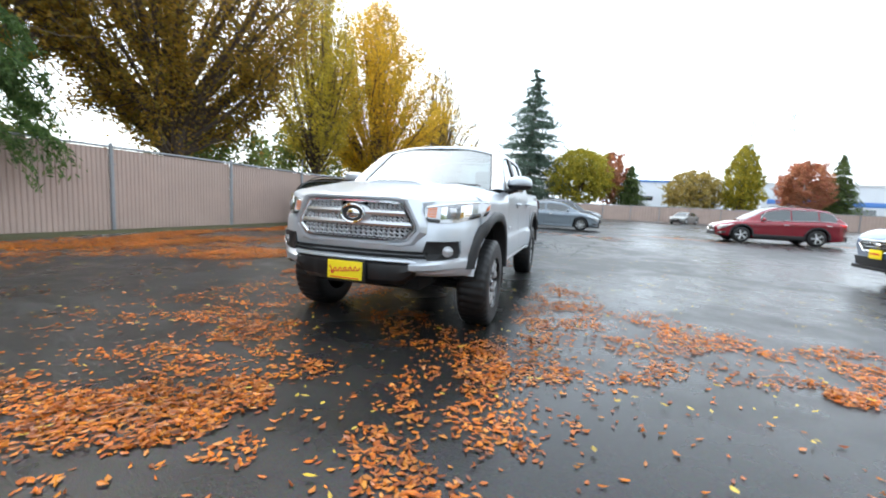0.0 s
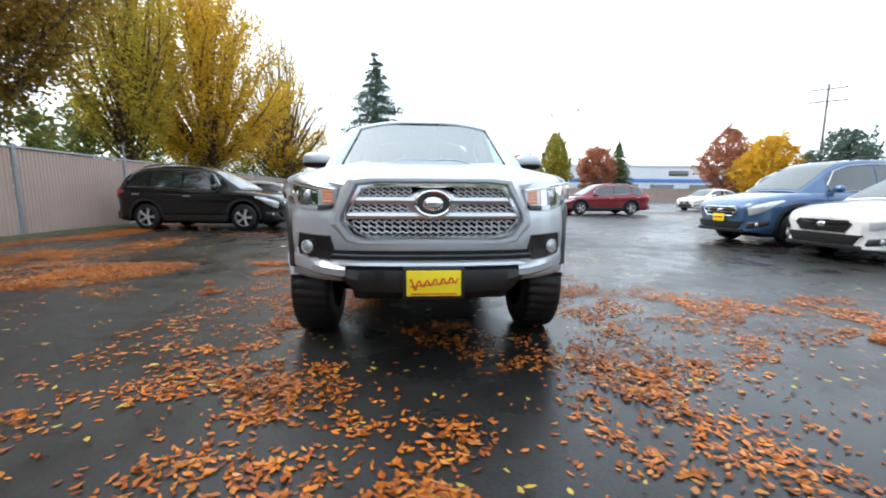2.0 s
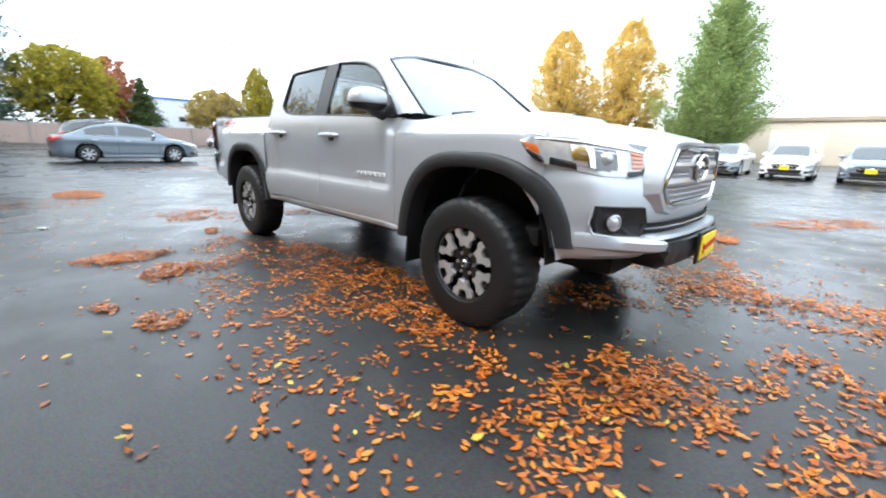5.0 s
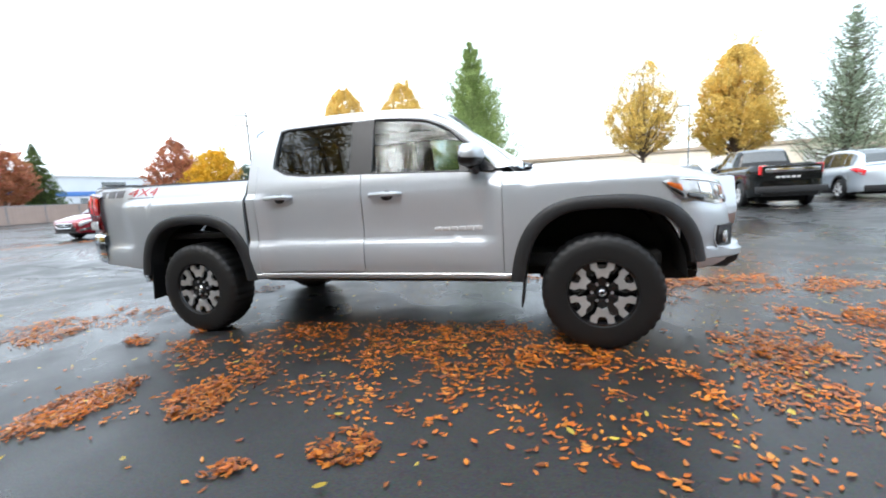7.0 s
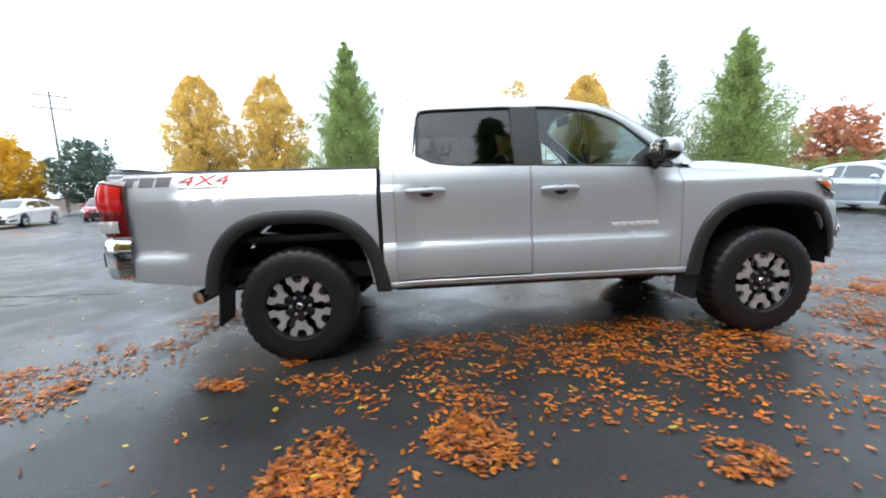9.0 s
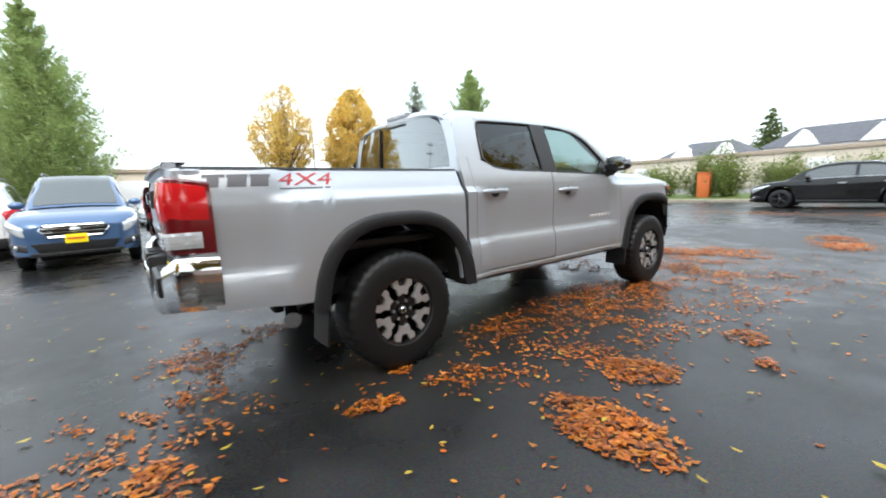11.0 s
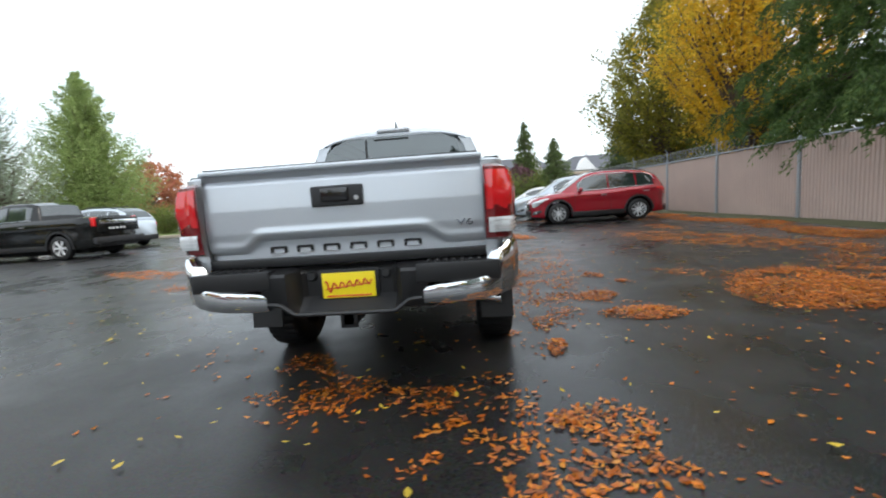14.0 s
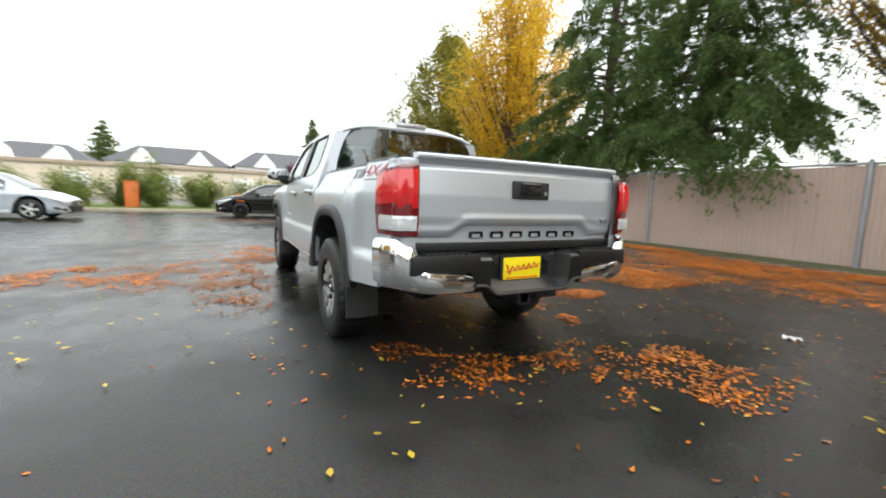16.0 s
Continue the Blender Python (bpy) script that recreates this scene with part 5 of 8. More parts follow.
for s in (-1, 1):
    w0 = truck_wheel(-AX, s)
    for o in (w0,):
        made = {}
        for q in (o, *o.children_recursive):
            c = q.copy()
            scene.collection.objects.link(c)
            made[q] = c
            c.parent = made.get(q.parent, truck)
        made[o].location.x = AX

# cabin furniture
bm = bmesh.new()
box(bm, (-0.1, 0, 0.56), (2.1, 1.5, 0.06), 0.01)
part("cabin_floor", bm, M["interior"], truck)
bm = bmesh.new()
lattice(bm, [[(0.98, y, 1.20), (0.80, y, 1.205 + 0.015 * math.cos(y * 3)), (0.66, y, 1.17), (0.62, y, 1.05), (0.72, y, 0.75)] for y in np.linspace(-0.74, 0.74, 14)])
part("dashboard", bm, M["interior"], truck)
bm = bmesh.new()
wm = Matrix.Translation((0.50, 0.36, 1.12)) @ Matrix.Rotation(radians(-28), 4, "Y")
tube(bm, [tuple(wm @ Vector((0, 0.185 * math.cos(a), 0.185 * math.sin(a)))) for a in np.linspace(0, 2 * math.pi, 33)], 0.015, 8, cap=False)
for a in (0, math.pi, -math.pi / 2):
    tube(bm, [tuple(wm @ Vector((0, 0, 0))), tuple(wm @ Vector((0, 0.18 * math.cos(a), 0.18 * math.sin(a))))], 0.02, 6)
part("steering_wheel", bm, M["black"], truck)
for sx, names in ((0.02, "front_seat"), (-0.72, "rear_seat")):
    for y in (-0.37, 0.37):
        bm = bmesh.new()
        box(bm, (sx + 0.12, y, 0.80), (0.52, 0.52, 0.16), 0.05, seg=3)
        box(bm, (sx - 0.16, y, 1.07), (0.14, 0.50, 0.56), 0.05, Matrix.Rotation(radians(-14), 3, "Y"), seg=3)
        seat = part(names, bm, M["interior"], truck)
        bm = bmesh.new()
        box(bm, (sx - 0.26, y, 1.43), (0.10, 0.26, 0.17), 0.04, Matrix.Rotation(radians(-10), 3, "Y"), seg=3)
        for q in (-0.06, 0.06):
            tube(bm, [(sx - 0.24, y + q, 1.28), (sx - 0.255, y + q, 1.38)], 0.007, 6)
        part("headrest", bm, M["interior"], seat)

# ---- parked vehicles ----
def wheel_parts(root, x, y, r, side, style, width=0.21, rim_mat=None):
    """A tyre with its alloy rim as a part under it; side is +1 or -1, the way the rim looks."""
    h = width / 2
    bm = bmesh.new()
    lathe(bm, [(-h, r * 0.66), (-h, r * 0.86), (-h * 0.8, r * 0.97), (-h * 0.5, r), (h * 0.5, r), (h * 0.8, r * 0.97), (h, r * 0.86), (h, r * 0.66), (h * 0.6, r * 0.62), (-h * 0.6, r * 0.62)], 36, close=True)
    tyre = part("wheel", bm, M["rubber"], root)
    tyre.location = (x, y, r)
    bm = bmesh.new()
    q = side * h
    lathe(bm, [(q * 0.75, r * 0.70), (q * 0.98, r * 0.695), (q * 0.98, r * 0.65), (q * 0.4, r * 0.61)], 36)
    n = style
    for i in range(n):
        a = 2 * math.pi * i / n
        for sgn in (-1, 1):
            rot = Matrix.Rotation(a + sgn * 0.11, 3, "Y")
            box(bm, rot @ Vector((r * 0.37, q * 0.78, 0)), (r * 0.60, 0.03, r * (0.085 if n < 8 else 0.05)), 0.006, rot, seg=1)
    lathe(bm, [(q * 0.86, 0.001), (q * 0.9, r * 0.1), (q * 0.75, r * 0.16), (q * 0.4, r * 0.17)], 18)
    part("rim", bm, rim_mat or M["alloy"], tyre)
    # disc in shade colour darkens the space behind the spokes
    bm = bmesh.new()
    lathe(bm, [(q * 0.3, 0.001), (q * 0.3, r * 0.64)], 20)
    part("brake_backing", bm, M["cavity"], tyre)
    return tyre


def car(name, m, label, category, paint_mat, wb=2.7, fo=0.95, ro=0.95, hw=0.90, tyre=0.335, clear=0.2,
        shoulder=None, roof=None, tumble=0.17, side_windows=((0.12, 0.46), (0.5, 0.86)), rim=5, plate=False, rack=False,
        cladding=False, tail="side", sticker=False, rim_mat=None, chrome_line=True, group="parked cars"):
    """A parked car: x ahead, origin on the ground below the middle of the wheelbase.
    shoulder and roof are lines of (x, z) from the tail to the nose."""
    root = thing(name, m, label, category, group)
    x0, x1 = -wb / 2 - ro, wb / 2 + fo
    L = x1 - x0
    arch_r = tyre + 0.075

    def low(x):
        z = clear + 0.05 * max(0, (abs((x - (x0 + x1) / 2) / (L / 2)) - 0.8) / 0.2)
        for cx in (-wb / 2, wb / 2):
            d = abs(x - cx)
            if d < arch_r:
                z = max(z, tyre + 0.02 + math.sqrt(max(0, arch_r ** 2 - d * d)))
        return z

    def half(x):
        u = (x - (x0 + x1) / 2) / (L / 2)
        return hw * (1 - 0.30 * max(0, (abs(u) - 0.80) / 0.20) ** 2.6 - 0.03 * abs(u) ** 2)

    prof = ((0.0, 0.93), (0.10, 0.975), (0.30, 0.99), (0.50, 0.975), (0.68, 0.985), (0.82, 1.0), (0.93, 0.965), (1.0, 0.90))

    def ring_at(x):
        zt = along(shoulder, x)
        zl, w = low(x), half(x)
        pts = []
        for f, k in prof:
            z = lerp(clear, zt, f)
            pts.append((w * k, max(z, zl + 0.002 * f)))
        return pts, zt, w

    xs = sorted(set([round(v, 4) for v in np.linspace(x0, x1, 52)] + [round(c + arch_r * math.cos(a), 4) for c in (-wb / 2, wb / 2) for a in np.linspace(0, math.pi, 17)]))
    bm = bmesh.new()
    rows = []
    for x in xs:
        pts, zt, w = ring_at(x)
        e = 0.0
        u = (x - x0) / L
        nose = 0.06 * max(0, (u - 0.9) / 0.1) - 0.05 * max(0, (0.08 - u) / 0.08)
        left = [(x - nose * (1 - abs(2 * (z - clear) / (zt - clear) - 0.9)), y, z) for y, z in pts]
        top = [(x, y * w * 0.9, zt + 0.035 * (1 - y * y)) for y in (0.66, 0.33, 0, -0.33, -0.66)]
        right = [(a, -b, c) for a, b, c in left[::-1]]
        rows.append(left + top + right)
    vv = lattice(bm, rows, close=True)
    bm.faces.new(vv[0])
    bm.faces.new(vv[-1][::-1])
    tidy(bm)
    body = part("body", bm, paint_mat, root, angle=40)
    # box in shade colour fills the dark below the body
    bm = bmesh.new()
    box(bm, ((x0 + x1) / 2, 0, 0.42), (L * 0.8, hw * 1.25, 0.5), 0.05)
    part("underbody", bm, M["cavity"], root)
    if cladding:
        for c in (-wb / 2, wb / 2):
            for s in (-1, 1):
                bm = bmesh.new()
                rr = []
                for a in np.linspace(-0.12, math.pi + 0.12, 22):
                    k, j = arch_r - 0.012, arch_r + 0.05
                    yy = half(c + k * math.cos(a))
                    rr.append([(c + k * math.cos(a), s * yy * 0.9, tyre + 0.02 + k * math.sin(a)), (c + k * math.cos(a), s * (yy + 0.008), tyre + 0.02 + k * math.sin(a)),
                               (c + j * math.cos(a), s * (yy + 0.006), tyre + 0.02 + j * math.sin(a)), (c + j * math.cos(a), s * yy * 0.95, tyre + 0.02 + j * math.sin(a))])
                lattice(bm, rr)
                part("wheel_arch_trim", bm, M["plastic"], root)
    for s in (-1, 1):
        bm = bmesh.new()
        tall = 0.17 if cladding else 0.11
        box(bm, (0, s * hw * 0.968, clear + tall / 2), (wb - 2 * arch_r - 0.04, 0.05, tall), 0.02)
        part("sill", bm, M["black"] if cladding else paint_mat, root)

    # cabin
    rx0, rx1 = roof[0][0], roof[-1][0]
    yb = hw * 0.885

    def cab(x, t, off=0.0):
        zb, zr = along(shoulder, x) - 0.015, along(roof, x)
        zr = max(zr, zb + 0.004)
        full = 0.42
        y = yb - tumble * min(1, (zr - zb) / full) * t - 0.03 * t * t
        end = 1 - 0.12 * max(0, (abs((x - (rx0 + rx1) / 2) / ((rx1 - rx0) / 2)) - 0.7) / 0.3) ** 2
        return Vector((x, (y * end + off), lerp(zb, zr, t)))

    bm = bmesh.new()
    rows = []
    for x in np.linspace(rx0, rx1, 46):
        side = [cab(x, t) for t in (0, 0.3, 0.6, 0.88, 0.97)]
        zr = max(along(roof, x), along(shoulder, x) - 0.01)
        ys = side[-1].y
        top = [(x, ys * f, zr + 0.012 + 0.03 * (1 - f * f)) for f in (0.92, 0.6, 0.3, 0, -0.3, -0.6, -0.92)]
        rows.append([tuple(p) for p in side] + top + [(p.x, -p.y, p.z) for p in side[::-1]])
    lattice(bm, rows)
    tidy(bm)
    part("cabin", bm, paint_mat, root, angle=50)
    span = rx1 - rx0
    for s in (-1, 1):
        for a, b in side_windows:
            bm = bmesh.new()
            rr = []
            for f in np.linspace(a, b, 14):
                x = rx0 + span * f
                col = []
                for t in (0.10, 0.3, 0.6, 0.84):
                    p = cab(x, t, 0.008)
                    col.append((p.x, s * p.y, p.z))
                rr.append(col)
            lattice(bm, rr)
            part("side_window", bm, M["far_glass"], root)
        if chrome_line:
            bm = bmesh.new()
            tube(bm, [(p.x, s * p.y, p.z) for p in (cab(rx0 + span * f, 0.085, 0.012) for f in np.linspace(side_windows[0][0], side_windows[-1][1], 14))], 0.009, 6)
            part("window_trim", bm, M["satin"], root)
            if cladding and tail == "side":
                bm = bmesh.new()
                fa, fb = side_windows[0][0], side_windows[-1][1]
                top = [cab(rx0 + span * f, 0.885, 0.012) for f in np.linspace(fa + 0.01, fb - 0.06, 16)]
                ends = [cab(rx0 + span * (fa - 0.012), 0.55, 0.012)] + top + [cab(rx0 + span * fb, 0.45, 0.012)]
                tube(bm, [(p.x, s * p.y, p.z) for p in ends], 0.011, 6)
                part("window_trim", bm, M["satin"], root)
    # windscreen and rear window follow the sloping ends of the roof line
    tops = [p for p in roof if p[1] > max(q[1] for q in roof) - 0.09]
    for nm, xa, xb in (("rear_window", roof[0][0] + 0.04, tops[0][0] - 0.02), ("windscreen", tops[-1][0] + 0.03, roof[-1][0] - 0.05)):
        if abs(xb - xa) < 0.08:
            xb = xa + 0.08
        bm = bmesh.new()
        rr = []
        for x in np.linspace(xa, xb, 10):
            zr = max(along(roof, x), along(shoulder, x) - 0.01)
            ys = cab(x, 0.97).y
            rr.append([(x, ys * f, zr + 0.022 + 0.03 * (1 - f * f)) for f in (0.9, 0.6, 0.3, 0, -0.3, -0.6, -0.9)])
        lattice(bm, rr)
        part(nm, bm, M["far_glass"], root)
    if rack:
        for s in (-1, 1):
            bm = bmesh.new()
            tube(bm, [(x, s * (cab(x, 0.97).y - 0.04), along(roof, x) + (0.035 if i in (0, 6) else 0.075)) for i, x in enumerate(np.linspace(tops[0][0] + 0.05, tops[-1][0] - 0.1, 7))], 0.016, 8)
            part("roof_rail", bm, M["black"], root)
    for s in (-1, 1):
        p = cab(rx0 + span * (side_windows[-1][1] - 0.03), 0.08)
        bm = bmesh.new()
        ball(bm, (p.x + 0.03, s * (p.y + 0.12), p.z + 0.06), (0.075, 0.12, 0.075), 14, 8)
        box(bm, (p.x + 0.04, s * (p.y + 0.02), p.z + 0.02), (0.06, 0.1, 0.03), 0.008)
        part("mirror", bm, paint_mat, root)
        for hx in (rx0 + span * (side_windows[0][0] + 0.08), rx0 + span * ((side_windows[-1][0] + side_windows[-1][1]) / 2 - 0.1)):
            bm = bmesh.new()
            zt = along(shoulder, hx)
            box(bm, (hx, s * (half(hx) * 0.99 + 0.012), lerp(clear, zt, 0.82)), (0.2, 0.03, 0.032), 0.01)
            part("door_handle", bm, M["satin"] if chrome_line else paint_mat, root)
        for gx in (rx0 + span * side_windows[0][0] + 0.02, rx0 + span * (side_windows[-1][0] - 0.02), wb / 2 - arch_r - 0.12):
            zt = along(shoulder, gx)
            bm = bmesh.new()
            w = half(gx)
            tube(bm, [(gx, s * (w * k + 0.0005), lerp(clear, zt, f)) for f, k in ((0.12, 0.977), (0.30, 0.99), (0.50, 0.975), (0.68, 0.985), (0.82, 1.0), (0.93, 0.965))], 0.0035, 4)
            part("door_gap", bm, M["cavity"], root)
        # lamps lie on the corners of the body
        def patch(nm, xa, xb, lo, hi, material, off=0.010, parent=root):
            """lo and hi: shares of the side's height at xa and xb."""
            bmq = bmesh.new()
            rr = []
            for i in range(13):
                f = i / 12
                x = lerp(xa, xb, f)
                zt, w, u = along(shoulder, x), half(x), (x - x0) / L
                pull = 0.06 * max(0, (u - 0.9) / 0.1) - 0.05 * max(0, (0.08 - u) / 0.08)
                bot, top = lerp(lo[0], lo[1], soft(f)), lerp(hi[0], hi[1], soft(f))
                col = []
                for g in np.linspace(0, 1, 7):
                    h = lerp(bot, top, g)
                    e = off if 0 < g < 1 and 0 < i < 12 else -0.004
                    col.append((x - pull * (1 - abs(2 * h - 0.9)) + (e if xb > xa and x > 0 else -e), s * (w * along(prof, h) + e), lerp(clear, zt, h)))
                rr.append(col)
            lattice(bmq, rr)
            return part(nm, bmq, material, parent, "", 50)
        hl = patch("headlight", x1 - 0.62, x1 - 0.03, (0.84, 0.60), (0.90, 0.92), M["lamp_white"])
        patch("lamp_bowl", x1 - 0.27, x1 - 0.17, (0.74, 0.72), (0.86, 0.86), M["satin"], 0.014, hl)
        if tail == "side":
            tl_ = patch("tail_light", x0 + 0.42, x0 + 0.02, (0.86, 0.68), (0.93, 0.95), M["red_lens"])
            patch("reverse_lens", x0 + 0.16, x0 + 0.05, (0.74, 0.73), (0.80, 0.80), M["clear_lens"], 0.014, tl_)
        else:
            bm = bmesh.new()
            box(bm, (x0 + 0.1, s * half(x0 + 0.1) * 0.92, along(shoulder, x0 + 0.12) - 0.15), (0.16, 0.16, 0.3), 0.04)
            part("tail_light", bm, M["red_lens"], root)
            if s > 0:
                zt_ = along(shoulder, x0 + 0.12)
                bm = bmesh.new()
                box(bm, (x0 - 0.02, 0, zt_ - 0.26), (0.06, hw * 1.5, 0.46), 0.02)
                gt = part("tailgate", bm, paint_mat, root)
                bm = bmesh.new()
                box(bm, (x0 - 0.055, 0, zt_ - 0.17), (0.03, hw * 1.36, 0.12), 0.012)
                part("tailgate_trim", bm, M["chrome"], gt)
                for k in range(5):
                    bm = bmesh.new()
                    box(bm, (x0 - 0.053, hw * (0.34 - 0.13 * k), zt_ - 0.38), (0.012, 0.085, 0.06), 0.004)
                    part("letter_block", bm, M["badge"], gt)
                bm = bmesh.new()
                box(bm, (x0 - 0.03, 0, clear + 0.24), (0.16, hw * 1.8, 0.2), 0.04)
                part("rear_bumper", bm, M["plastic"], root)
        pk = patch("fog_pocket", x1 - 0.34, x1 - 0.02, (0.26, 0.18), (0.40, 0.42), M["black"])
        bm = bmesh.new()
        ball(bm, (x1 - 0.16, s * half(x1 - 0.16) * 0.985, lerp(clear, along(shoulder, x1 - 0.16), 0.30)), (0.03, 0.03, 0.045), 12, 8)
        part("fog_light", bm, M["clear_lens"], pk)
    zg = along(shoulder, x1 - 0.05) - 0.13
    bm = bmesh.new()
    prism(bm, [(-0.40, zg + 0.09), (0.40, zg + 0.09), (0.47, zg + 0.03), (0.36, zg - 0.10), (-0.36, zg - 0.10), (-0.47, zg + 0.03)], x1 - 0.04, x1 + 0.012, "x", 0.01)
    part("grille", bm, M["gloss_black"], root)
    bm = bmesh.new()
    if chrome_line:
        for z in (zg - 0.02, zg + 0.045):
            box(bm, (x1 + 0.014, 0, z), (0.015, 0.86, 0.016), 0.004)
    if cladding:
        tube(bm, [(x1 + 0.014, y, z) for y, z in ((-0.40, zg + 0.09), (0.40, zg + 0.09), (0.47, zg + 0.03), (0.36, zg - 0.10), (-0.36, zg - 0.10), (-0.47, zg + 0.03), (-0.40, zg + 0.09))], 0.016, 6)
    ball(bm, (x1 + 0.02, 0, zg + 0.01), (0.015, 0.075, 0.045), 12, 8)
    part("grille_bar", bm, M["chrome"], root)
    bm = bmesh.new()
    prism(bm, [(-0.6, clear + 0.25), (0.6, clear + 0.25), (0.5, clear + 0.10), (-0.5, clear + 0.10)], x1 - 0.06, x1 + 0.008, "x", 0.012)
    part("lower_intake", bm, M["black"], root)
    bm = bmesh.new()
    box(bm, (x1 - 0.08, 0, clear + 0.06), (0.2, hw * 1.35, 0.07), 0.02)
    part("front_lip", bm, M["black"], root)
    bm = bmesh.new()
    box(bm, (x0 + 0.1, 0, clear + 0.14), (0.22, hw * 1.4, 0.22), 0.03)
    part("rear_valance", bm, M["black"], root)
    if plate:
        bm = bmesh.new()
        box(bm, (x1 + 0.03, 0.0, clear + 0.31), (0.014, 0.31, 0.155), 0.004)
        pl = part("dealer_plate", bm, M["yellow"], root, "yellow dealer plate")
        bm = bmesh.new()
        box(bm, (x1 + 0.04, 0.0, clear + 0.315), (0.004, 0.24, 0.03), 0.001)
        part("print_bar", bm, M["red_ink"], pl)
    if sticker:
        for s in (-1, 1):
            bm = bmesh.new()
            p0, p1 = cab(rx0 + span * 0.3, 0.25, 0.016), cab(rx0 + span * 0.42, 0.75, 0.016)
            lattice(bm, [[(x, s * cab(x, t, 0.016).y, cab(x, t, 0.016).z) for t in (0.22, 0.75)] for x in (p0.x, p1.x)])
            part("window_sticker", bm, M["paper"], root)
    wy = hw - 0.12
    for cx in (-wb / 2, wb / 2):
        for s in (-1, 1):
            wheel_parts(root, cx, s * wy, tyre, s, rim, rim_mat=rim_mat)
    return root


SEDAN = dict(wb=2.75, fo=0.93, ro=1.08, hw=0.90, tyre=0.325, clear=0.19,
             shoulder=[(-2.46, 0.86), (-2.40, 0.98), (-1.9, 1.02), (-0.9, 0.99), (0.4, 0.95), (1.2, 0.94), (1.75, 0.87), (2.15, 0.76), (2.31, 0.66)],
             roof=[(-1.95, 1.00), (-1.15, 1.36), (-0.7, 1.44), (-0.1, 1.46), (0.35, 1.41), (0.6, 1.33), (1.32, 0.93)], side_windows=((0.17, 0.45), (0.475, 0.83)))
SUV = dict(wb=2.7, fo=0.93, ro=1.0, hw=0.92, tyre=0.365, clear=0.25, cladding=True, rack=True,
           shoulder=[(-2.35, 0.98), (-2.30, 1.10), (-2.15, 1.17), (-1.5, 1.14), (0, 1.08), (1.0, 1.08), (1.5, 1.05), (1.95, 0.97), (2.18, 0.88), (2.28, 0.78)],
           roof=[(-2.22, 1.16), (-2.02, 1.50), (-1.62, 1.66), (-1.0, 1.73), (-0.3, 1.74), (0.15, 1.70), (0.42, 1.61), (1.22, 1.08)], side_windows=((0.10, 0.26), (0.275, 0.53), (0.545, 0.84)), tumble=0.19)
WAGON = dict(SUV, wb=2.75, fo=0.94, ro=1.13, tyre=0.345, clear=0.24,
             shoulder=[(-2.5, 0.9), (-2.42, 1.04), (-1.6, 1.05), (0, 0.99), (1.0, 0.98), (1.6, 0.92), (2.15, 0.78), (2.31, 0.66)],
             roof=[(-2.38, 1.05), (-1.8, 1.50), (-1.2, 1.58), (-0.3, 1.60), (0.15, 1.56), (0.4, 1.48), (1.25, 0.98)])
HATCH = dict(SEDAN, wb=2.67, fo=0.92, ro=0.87, sticker=True,
             shoulder=[(-2.2, 0.88), (-2.14, 1.02), (-1.4, 1.03), (0.0, 0.97), (1.1, 0.94), (1.7, 0.85), (2.1, 0.70), (2.25, 0.6)],
             roof=[(-2.1, 1.03), (-1.45, 1.36), (-0.8, 1.46), (-0.1, 1.47), (0.35, 1.41), (0.6, 1.33), (1.3, 0.94)], side_windows=((0.16, 0.5), (0.52, 0.85)))
PICKUP = dict(wb=3.55, fo=1.02, ro=1.22, hw=1.0, tyre=0.40, clear=0.33, cladding=True, tail="box",
              shoulder=[(-3.0, 1.1), (-2.95, 1.33), (-1.0, 1.33), (1.2, 1.28), (2.3, 1.24), (2.7, 1.05), (2.8, 0.9)],
              roof=[(-0.95, 1.32), (-0.80, 1.80), (-0.5, 1.90), (0.3, 1.92), (0.7, 1.86), (0.95, 1.76), (1.65, 1.28)], side_windows=((0.1, 0.43), (0.46, 0.84)), rim=6)

M["p_black"] = mat("black_paint", (0.006, 0.0065, 0.006), 0.16, 0.0, vary=0.05, scale=3, bump=0.01, bump_scale=700, coat=0.3, spec=0.3)
M["p_red"] = paint("dark_red_paint", (0.24, 0.010, 0.022), 0.3, 0.25)
M["p_red2"] = paint("bright_red_paint", (0.32, 0.006, 0.018), 0.25, 0.25)
M["p_blue"] = paint("steel_blue_paint", (0.06, 0.125, 0.25), 0.4, 0.28)
M["p_white"] = paint("white_car_paint", (0.80, 0.80, 0.79), 0.0, 0.3)
M["p_slate"] = paint("slate_grey_paint", (0.20, 0.24, 0.28), 0.5, 0.28)
M["p_gun"] = paint("gunmetal_paint", (0.10, 0.105, 0.115), 0.5, 0.28)
M["p_ice"] = paint("ice_silver_paint", (0.50, 0.56, 0.62), 0.5, 0.28)
M["p_tan"] = paint("pewter_paint", (0.28, 0.28, 0.27), 0.5, 0.28)

car("suv", pose(-7.75, -5.95, 0, 0, 0, 84), "black crossover parked tail to the fence", "car", M["p_black"], **dict(SUV, plate=True, rim_mat=M["machined"]))
car("sedan", pose(-11.6, -5.6, 0, 0, 0, 87), "pewter grey sedan parked tail to the fence", "car", M["p_tan"], **SEDAN)
car("sedan", pose(-14.5, -5.7, 0, 0, 0, 88), "silver sedan parked tail to the fence", "car", M["p_ice"], **SEDAN)
car("sedan", pose(-18.1, 0.45, 0, 0, 0, 90), "slate blue grey sedan with bright hubcaps on the wet lot", "car", M["p_slate"], **dict(SEDAN, rim=7))
car("suv", pose(-24.5, 0.9, 0, 0, 0, 90), "dark grey crossover parked far down the lot", "car", M["p_gun"], **SUV)
